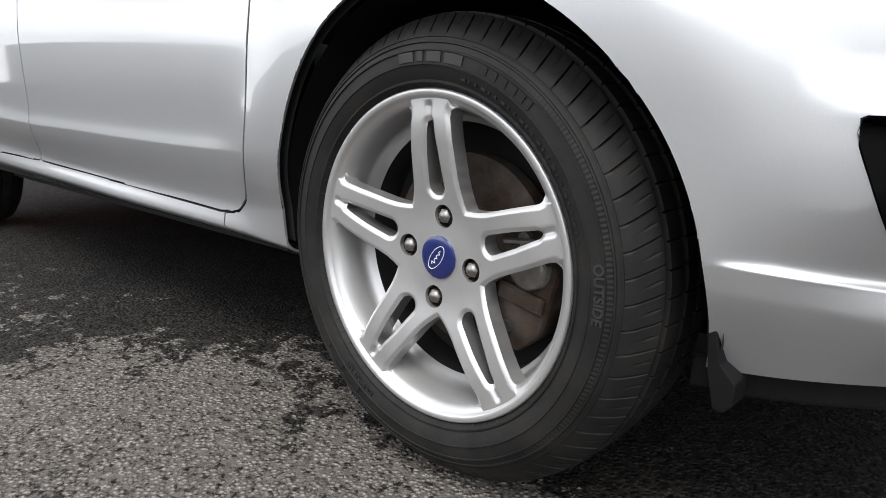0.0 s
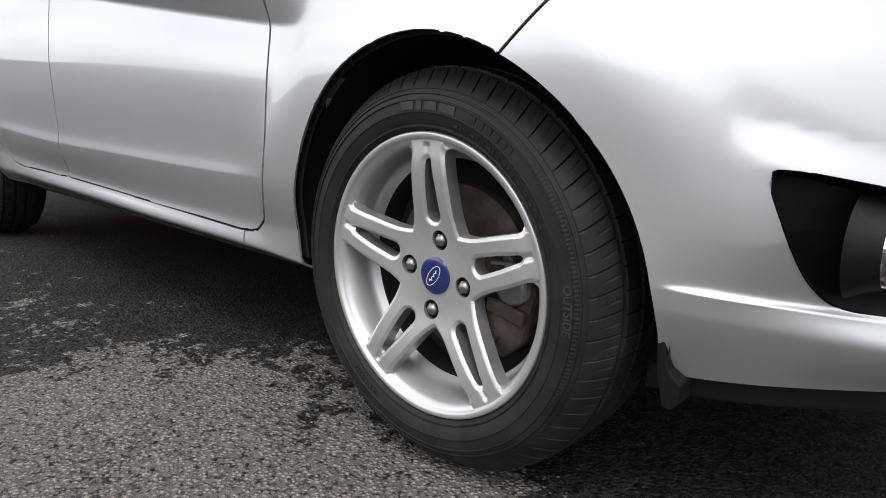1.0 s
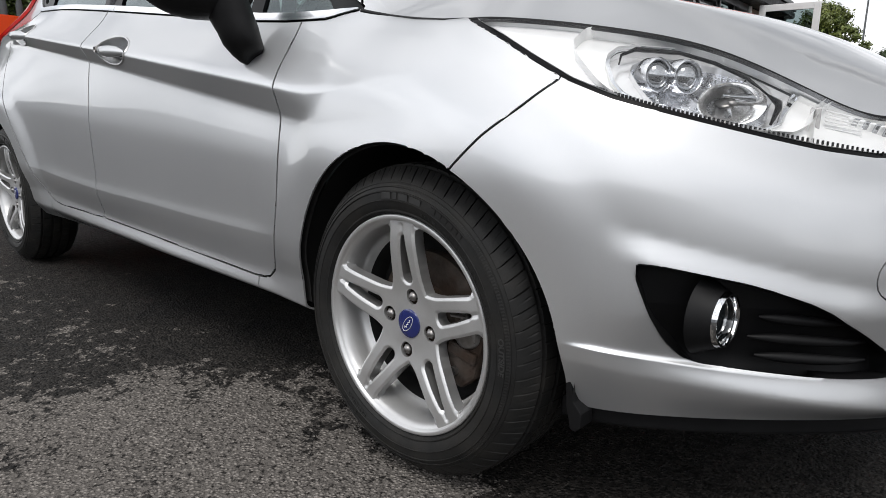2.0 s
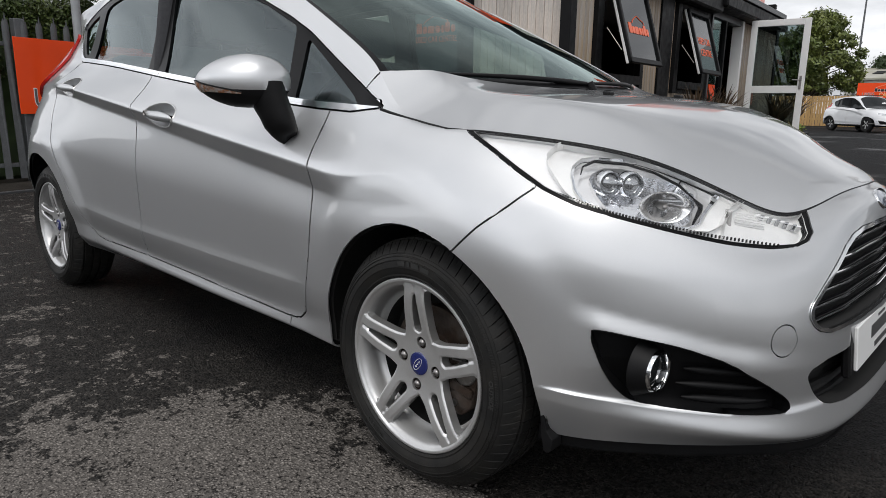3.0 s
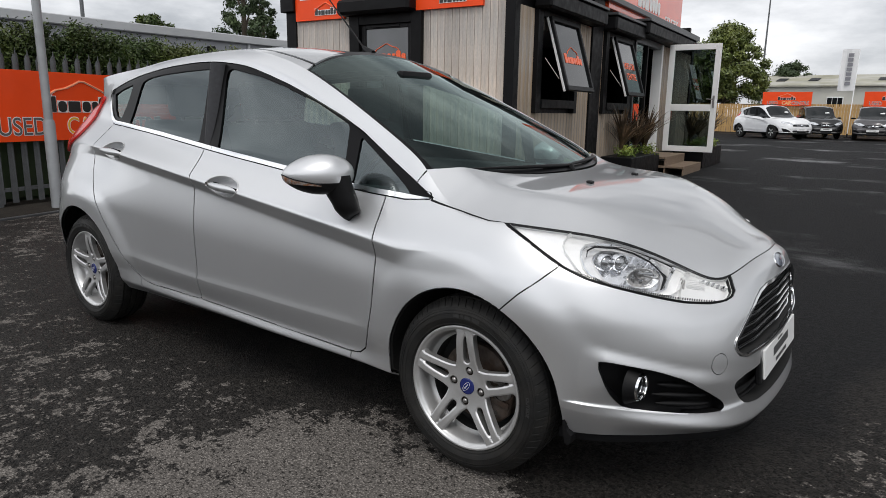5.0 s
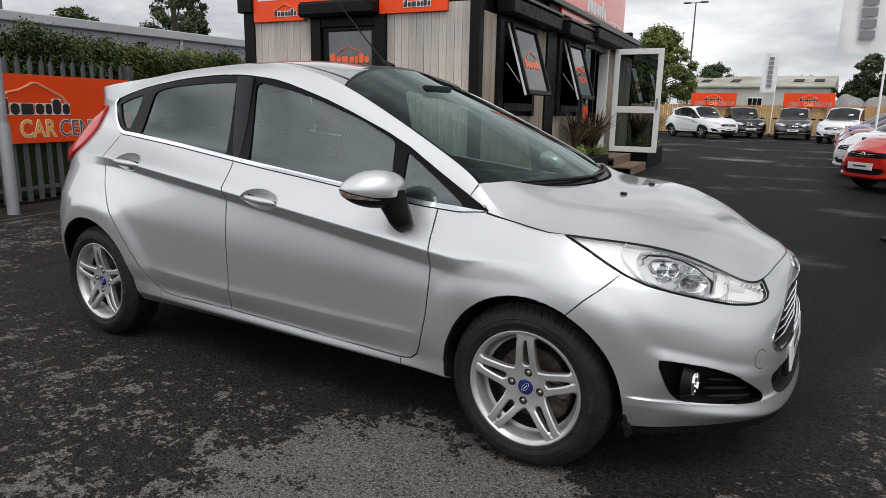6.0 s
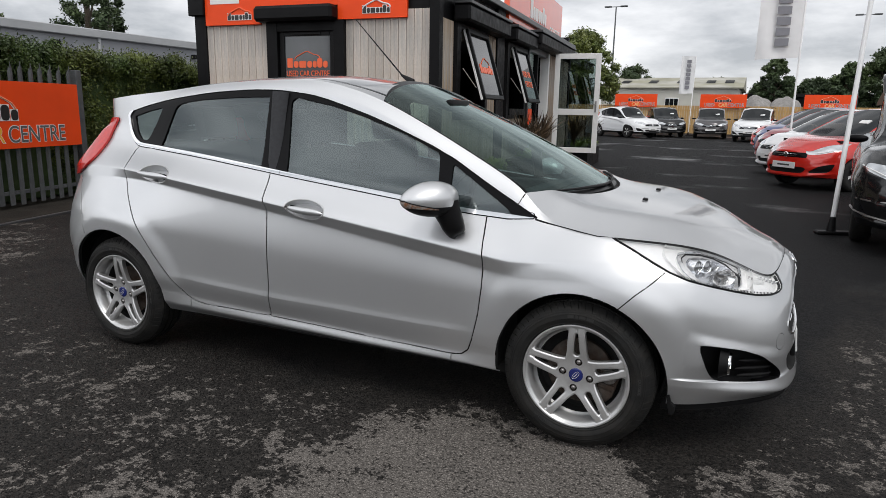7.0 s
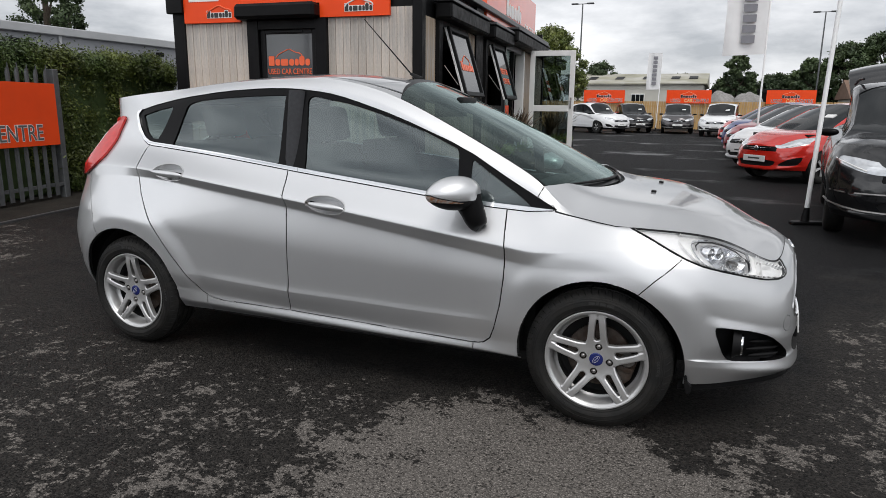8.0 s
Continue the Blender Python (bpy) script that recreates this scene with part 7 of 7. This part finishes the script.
for bx, bz in BOLTS:
    nut = bmesh.new()
    hexa = [(0.0098 * math.cos(q), 0.0098 * math.sin(q)) for q in (math.pi / 3 * t for t in range(6))]
    add_prism(nut, [(x, z) for x, z in hexa], -0.066, -0.040, 1, 0.0012)
    nut_ob = part("wheel_nut", nut, M_STEEL, wheel, "worn steel wheel nut", False, Matrix.Translation((bx, 0, bz)))
    dome = bmesh.new()
    add_lathe(dome, [(0.0, -0.0705), (0.004, -0.0700), (0.0075, -0.0675), (0.0085, -0.064)], 18)
    part("nut_dome", dome, M_STEEL, nut_ob, "", True)
    cup = bmesh.new()
    add_lathe(cup, [(0.0, -0.050), (0.0145, -0.050), (0.0149, -0.062)], 20)
    part("nut_seat", cup, M_RUST, wheel, "dirty nut seat", True, Matrix.Translation((bx, 0, bz)))
disc = bmesh.new()
add_lathe(disc, [(0.0, -0.035), (0.06, -0.035), (0.066, -0.012), (0.070, -0.012), (0.129, -0.012), (0.129, 0.010), (0.0, 0.010)], 72)
part("brake_disc", disc, M_RUST, wheel, "rusty brake disc", True)
# raised marks on the sidewall: plain blocks where the maker's name stands
for a0, a1, r0, r1 in ((99, 93.5, .2375, .2488), (92, 89.8, .2375, .2488), (88.3, 83.2, .2375, .2488), (81.8, 75.5, .2375, .2488)):
    part("sidewall_block", arc_block(radians(a0), radians(a1), r0, r1, -0.1002), M_TYRE_MARK, wheel, "raised rubber block")
for a0, a1, r0, r1 in ((70, 67, .238, .248), (66, 63.5, .238, .248), (62.5, 60, .238, .248), (59, 56.5, .238, .248), (55.5, 53.5, .238, .248), (52.5, 51, .238, .248), (-120, -128, .234, .246), (-130, -137, .234, .246), (-139, -147, .234, .246), (-150, -158, .234, .246)):
    part("sidewall_bar", arc_block(radians(a0), radians(a1), r0, r1, -0.1000), M_TYRE, wheel)
for a0 in range(0, 24):
    base = 75 - a0 * 2.6
    part("sidewall_mark", arc_block(radians(base), radians(base - (0.7 + 0.9 * (a0 % 3 == 0))), 0.2232, 0.2262, -0.0982), M_TYRE, wheel)
bent_word("OUTSIDE", 0.0155, 0.244, radians(2), wheel)
bent_word("195/55R15 85V", 0.0105, 0.2265, radians(-122), wheel)
AXLE_W = 0.2972
wheel.matrix_basis = Matrix.Translation((FRONT_AXLE, -0.7155, AXLE_W))
copy_thing(wheel, Matrix.Translation((REAR_AXLE, -0.7155, AXLE_W)))
for ax in (FRONT_AXLE, REAR_AXLE):
    copy_thing(wheel, Matrix.Translation((ax, 0.7155, AXLE_W)) @ Matrix.Rotation(math.pi, 4, "Z"))
cal = prism([(0.070, -0.075), (0.125, -0.085), (0.150, -0.05), (0.155, 0.03), (0.135, 0.075), (0.085, 0.070), (0.075, 0.0)], -0.042, 0.045, 1, 0.008)
for ax, turn in ((FRONT_AXLE, -12),):
    for sgn in (-1, 1):
        c = part("brake_caliper", cal.copy(), M_RUST, car, "rusty brake caliper", False, Matrix.Translation((ax, sgn * 0.712, AXLE_Z)) @ Matrix.Rotation(radians(-turn), 4, "Y") @ Matrix.Diagonal((1, -sgn, 1, 1)))
        part("caliper_carrier", box((0.085, -0.052, -0.022), (0.15, -0.040, 0.0), 0.003), M_RUST, c)
        part("piston_housing", lathe([(0.0, -0.056), (0.020, -0.055), (0.027, -0.050), (0.030, -0.038), (0.030, -0.02)], 24), M_STEEL, c, "dull grey piston housing", True, Matrix.Translation((0.118, 0, 0.028)))
        for z in (-0.055, 0.060):
            part("guide_pin", tube([(0.105, -0.050, z), (0.105, 0.02, z)], [0.009, 0.007], 10), M_STEEL, c, "", True)
        part("pad_spring", tube([(0.080, -0.050, 0.050), (0.120, -0.056, 0.064), (0.145, -0.050, 0.040)], 0.004, 6), M_STEEL, c, "", True)
cal.free()

# ================================================================ other cars in the yard
TALL_LAMP = smooth_poly([(.34, .745), (.35, .712), (.52, .668), (.70, .622), (.705, .665), (.61, .705), (.50, .735)], 1)


def cut_flank(sheet, lamp=HEADLAMP):
    sheet.cut(lambda P: np.minimum(arch(FRONT_AXLE + 0.004, 0.334)(P), arch(REAR_AXLE - 0.018, 0.346)(P)), "arch")
    sheet.cut(xz(GLASSHOUSE), "frame")
    for pane in (FRONT_PANE, QUARTER_PANE, REAR_PANE, TAIL_PANE):
        sheet.cut(xz(pane), "glass", ("frame",))
    sheet.cut(xz(lamp), "headlamp")
    sheet.cut(xz(TAILLAMP), "tail_lamp")
    sheet.cut(xz(FOG), "fog")
    sheet.cut(yz_front([(-.42, .57), (-.40, .66), (.40, .66), (.42, .57)]), "grille")
    sheet.cut(yz_front(LOWGRILLE), "low_grille")
    sheet.cut(lambda P: P[:, 2] - 0.30, "cladding")
    sheet.cut(lambda P: -P[:, 0], "front_skirt", ("cladding",), gap=False)
    sheet.cut(lambda P: P[:, 0] - REAR_AXLE, "rear_skirt", ("cladding",), gap=False)
    sheet.cut(xz(FRONT_DOOR), "door_a")
    sheet.cut(xz(REAR_DOOR), "door_b")
    return sheet


W2 = np.linspace(-1, 1, 25)


def plain_body(P):
    return P


def tall_body(P):
    """A sport utility body: higher waist and bonnet, blunter nose, steeper screen and a longer, squarer tail."""
    x, y, z = P[:, 0], P[:, 1], P[:, 2]
    Q = np.empty_like(P)
    Q[:, 2] = np.interp(z, [0.0, 0.2, 0.30, 0.47, 0.60, 0.70, 0.76, 0.82, 0.94, 1.11, 1.36, 1.48], [0.0, 0.235, 0.335, 0.53, 0.665, 0.795, 0.895, 0.975, 1.06, 1.165, 1.555, 1.68])
    Q[:, 0] = np.interp(x, [-3.2, -2.9, -2.489, -1.3, -1.0, -0.45, -0.05, 0.25, 0.60, 0.80], [-3.52, -3.34, -2.70, -1.42, -1.10, -0.66, -0.34, 0.24, 0.70, 0.86])
    Q[:, 1] = y * np.interp(z, [0.2, 0.9, 1.1, 1.45], [1.08, 1.08, 1.10, 1.20])
    return Q


def parked_template(paint, label, group, body=plain_body):
    ob = thing("parked_car", label, "car", group)
    tall = body is not plain_body
    coarse = cut_flank(Sheet(np.concatenate([np.linspace(0, 8, 60)[:-1], np.linspace(8, 19, 70)]), np.concatenate([np.linspace(0, 7, 30)[:-1], np.linspace(7, 9, 12)]), flank, -1.0), TALL_LAMP if tall else HEADLAMP)
    coarse.shape = lambda u, v: body(flank(u, v))
    coarse_parts = (("body_side", ("body",), paint, {}), ("window_frame", ("frame",), M_GLOSSBLACK, dict(inset=0.002)), ("side_glass", ("glass",), M_CARGLASS, dict(inset=0.006, skirt=0)), ("headlamp", ("headlamp",), M_LAMPBRIGHT, dict(inset=0.002, skirt=0)),
                    ("tail_lamp", ("tail_lamp",), M_REDLENS, dict(skirt=0)), ("fog_surround", ("fog",), M_BLACKTRIM, dict(inset=0.01, skirt=-0.01)), ("grille", ("grille",), M_GLOSSBLACK, dict(inset=0.01, skirt=-0.01)), ("lower_grille", ("low_grille",), M_BLACKTRIM, dict(inset=0.015, skirt=-0.015)),
                    ("lower_cladding", ("cladding",), M_BLACKTRIM if tall else paint, {}), ("front_skirt", ("front_skirt",), M_BLACKTRIM if tall else paint, {}), ("rear_skirt", ("rear_skirt",), M_BLACKTRIM if tall else paint, {}), ("front_door", ("door_a",), paint, dict(gap=0.004)), ("rear_door", ("door_b",), paint, dict(gap=0.004)))
    for name, labels, mat, kw in coarse_parts:
        coarse.panel(name, labels, mat, ob, mirror=True, **kw)
    t = Sheet(np.linspace(0.02, 8.2, 40), W2, bonnet_shape, 1.0)
    t.cut(lambda P: P[:, 0] - REAR_EDGE(P), "scuttle")
    t.shape = lambda u, w: body(bonnet_shape(u, w))
    t.panel("bonnet", ("body",), paint, ob)
    Sheet(np.linspace(0, 1, 14), W2, lambda u, w: body(screen_shape(u, w)), 1.0).panel("windscreen", ("body",), M_CARGLASS, ob, skirt=0)
    r = Sheet(np.linspace(9.6, 18.98, 40), W2, roof_shape, 1.0)
    r.cut(lambda P: P[:, 0] + 1.105 - 0.115 * (np.abs(P[:, 1]) / 0.55) ** 2, "panel", gap=False)
    r.shape = lambda u, w: body(roof_shape(u, w))
    r.panel("roof", ("panel",), paint, ob)

    def moved(points):
        return [tuple(p) for p in body(np.array(points, float))]
    for z in (0.595, 0.632):
        part("grille_bar", tube(moved([(0.762 - 0.10 * (abs(y) / 0.4) ** 2.2, y, z) for y in np.linspace(-0.38, 0.38, 9)]), 0.006, 6), M_CHROME, ob, "thin chrome grille bar", True)
    crest = moved([(0.775, 0, 0.615)])[0]
    part("badge", lathe([(0.0, -0.01), (0.045, -0.008), (0.052, 0.0), (0.05, 0.012)], 24), M_CHROME, ob, "round chrome badge", True, Matrix.Translation(crest) @ Matrix.Rotation(radians(90), 4, "Z"))
    nose = moved([(0.79, 0, 0.43)])[0]
    part("number_plate", box((-0.005, -0.26, -0.055), (0.008, 0.26, 0.055), 0.002), M_WHITE_PLASTIC, ob, "white plate", False, Matrix.Translation((nose[0] + 0.012, 0, nose[2])))
    part("plate_bar", box((0.009, -0.14, -0.012), (0.0095, 0.14, 0.016)), M_GREYPRINT, ob, "", False, Matrix.Translation((nose[0] + 0.012, 0, nose[2])))
    card = moved([(-0.62, 0.28, 1.215)])[0]
    part("windscreen_card", box((-0.02, -0.10, -0.06), (0.0, 0.10, 0.06)), M_WHITE_PLASTIC, ob, "pale price card", False, pose(*card, 0, -62, 0))
    for sgn in (-1, 1):
        shell = mirror_shell(sgn, -1.0, 1.0)
        for v in shell.verts:
            v.co = moved([tuple(v.co)])[0]
        part("door_mirror", shell, M_GLOSSBLACK if tall else paint, ob, "", True)
        part("lamp_strip", tube(moved([(0.30, sgn * 0.765, 0.725), (0.43, sgn * 0.695, 0.705), (0.55, sgn * 0.60, 0.675), (0.62, sgn * 0.53, 0.655)]), 0.009, 6), M_WHITE_PLASTIC, ob, "white running light strip", True)
        if tall:
            for level, count, thick in ((3, 6, 0.010), (2, 7, 0.012)):
                part("bumper_strip", tube([(x + 0.006, y + sgn * 0.004, z) for x, y, z in moved([(x, sgn * y, z) for x, y, z in LEVELS[level][1:count]])], thick, 6), M_STEEL, ob, "satin metal strip along the bumper", True)
            part("roof_rail", tube([(x, sgn * 0.60, 1.70 - 0.03 * ((x + 2.2) / 1.0) ** 2) for x in (-3.1, -2.6, -2.1, -1.6, -1.3)], 0.016, 6), M_BLACKTRIM, ob, "black roof rail", True)
    part("floor_pan", box((-2.9, -0.66, 0.24), (0.25, 0.66, 0.88)), M_LINER, ob)
    size, wide, hub = (1.19, 0.76, 0.352) if tall else (1.0, 0.715, AXLE_Z)
    for ax in (FRONT_AXLE, REAR_AXLE):
        for sgn in (-1, 1):
            spot = moved([(ax, 0, 0.3)])[0]
            w = part("wheel", lathe([(0.16, -0.09), (0.2, -0.095), (0.24, -0.10), (0.285, -0.085), (0.298, -0.06), (0.298, 0.06), (0.28, 0.09), (0.2, 0.09)], 36), M_TYRE, ob, "", True, Matrix.Translation((spot[0], sgn * wide, hub)) @ Matrix.Rotation(0 if sgn < 0 else math.pi, 4, "Z") @ Matrix.Diagonal((size, 1, size, 1)))
            part("rim", lathe([(0.20, -0.094), (0.195, -0.085), (0.17, -0.06), (0.0, -0.055)], 30), M_BLACKTRIM, w, "", True)
            for k in range(5):
                for lean in (-0.10, 0.10):
                    part("spoke", box((0.03, -0.088, -0.012), (0.197, -0.066, 0.012), 0.004), M_ALLOY, w, "", False, Matrix.Rotation(2 * math.pi * k / 5 + 0.3 + lean, 4, "Y"))
    return ob


M_LAMPBRIGHT = material("bright_lamp_unit", (0.62, 0.64, 0.66), 0.12, 0.6, var=0.25, scale=9, coat=1.0)
PAINTED = ("body_side", "bonnet", "roof", "door_mirror", "front_door", "rear_door", "lower_cladding", "front_skirt", "rear_skirt")


def recolour(ob, paint, painted=PAINTED):
    for o in ob.children_recursive:
        if o.name.split(".")[0] in painted:
            o.material_slots[0].link = "OBJECT"
            o.material_slots[0].material = paint


def heading(x, y, toward, sx=1.0, sy=1.0, sz=1.0):
    """A car whose front axle stands over (x, y), its nose towards that bearing in degrees from +x."""
    return pose(x, y, 0, 0, 0, toward) @ Matrix.Diagonal((sx, sy, sz, 1))


red = parked_template(M_RED, "bright red hatchback parked in a row", "cars parked along the yard")
red.matrix_basis = heading(1.66, 10.9, 221)
row = ((1.50, 13.6, 221, M_WHITECAR, "white hatchback parked in a row", 1.0), (1.46, 16.9, 221, M_WINECAR, "wine red car parked in a row", 1.03), (1.42, 20.4, 221, M_BLUECAR, "dark blue estate car parked in a row", 1.08), (1.30, 24.0, 221, M_RED, "red car parked in a row", 1.04))
for x, y, bearing, paint, label, tall in row:
    c = copy_thing(red, heading(x, y, bearing, 1.04, 1.03, tall))
    c["label"] = label
    recolour(c, paint)
PAINTED_TALL = ("body_side", "bonnet", "roof", "front_door", "rear_door")


suv = parked_template(M_BLACKCAR, "black sport utility car with its tailgate raised", "cars parked along the yard", tall_body)
far = ((-5.05, 34.2, 318, M_WHITECAR, "white sport utility car by the timber fence"), (-4.0, 37.0, 290, M_BLACKCAR, "black sport utility car by the timber fence"), (-1.75, 36.6, 274, M_GREYCAR, "dark grey sport utility car by the timber fence"), (0.35, 33.2, 262, M_WHITECAR, "white sport utility car by the timber fence"))
for x, y, bearing, paint, label in far:
    c = copy_thing(suv, heading(x, y, bearing))
    c["label"], c["group"] = label, "cars along the timber fence"
    recolour(c, paint, PAINTED_TALL)
suv.matrix_basis = heading(2.38, 4.66, 263.5)
# raised tailgate of the black car
GATE = ((-3.22, 1.60, 0.62), (-3.40, 1.80, 0.66), (-3.66, 1.96, 0.68), (-3.95, 2.02, 0.66), (-4.18, 2.00, 0.58), (-4.30, 1.93, 0.44))


def gate_shell(lift, cols=12, grow=1.0):
    """The hatch as a thin shell, arched along and across."""
    bm = bmesh.new()
    layers = []
    for drop in (0.0, -0.045):
        layers.append([[bm.verts.new((x, w * grow * t, z + lift + drop - 0.10 * t * t)) for t in (2 * k / cols - 1 for k in range(cols + 1))] for x, z, w in GATE])
    for grid, turn in zip(layers, (1, -1)):
        for p, q in zip(grid, grid[1:]):
            for k in range(cols):
                bm.faces.new((p[k], p[k + 1], q[k + 1], q[k])[::turn])
    rim_edges = [e for e in bm.edges if e.is_boundary]
    bmesh.ops.bridge_loops(bm, edges=rim_edges)
    bmesh.ops.recalc_face_normals(bm, faces=bm.faces)
    return bm


tg = part("raised_tailgate", gate_shell(0.0), M_BLACKCAR, suv, "raised black tailgate", True)
for s in (-1, 1):
    part("tailgate_lamp", box((-4.285, s * 0.40 - 0.14, 1.875), (-4.24, s * 0.40 + 0.14, 1.925), 0.01), M_REDLENS, tg)

# ================================================================ cladding boards on the cabin, last
def boards(face_x, spans, mat, flank_side):
    made = {}
    for lo, hi, z0, z1 in spans:
        n = max(1, round((hi - lo) / 0.118))
        step = (hi - lo) / n
        key = (round(step, 4), z0, z1)
        if key not in made:
            bm = box((0, -0.022, z0), (step - 0.006, 0.0, z1), 0.004)
            me = bpy.data.meshes.new("cladding_board")
            bm.to_mesh(me)
            bm.free()
            me.materials.append(mat)
            made[key] = me
        for i in range(n):
            ob = new("cladding_board", made[key])
            ob.parent = office
            depth = random.uniform(-0.003, 0.003)
            ob.matrix_basis = Matrix.Translation((lo + i * step, 0.03 + depth - 0.008, 0)) if not flank_side else Matrix.Translation((-0.03 + 0.008 + depth, lo + i * step, 0)) @ Matrix.Rotation(radians(90), 4, "Z")


boards(0, ((-3.76, -2.66, 0.30, 2.62), (-1.39, -0.12, 0.30, 2.62)), M_TIMBER, False)
boards(0, ((0.02, 0.61, 0.30, 2.52), (0.61, 2.17, 0.30, 1.15), (2.17, 2.82, 0.30, 2.52), (3.32, 3.43, 0.30, 2.52), (3.43, 4.94, 0.30, 1.15), (7.10, 10.2, 0.30, 2.62)), M_TIMBER_GREY, True)
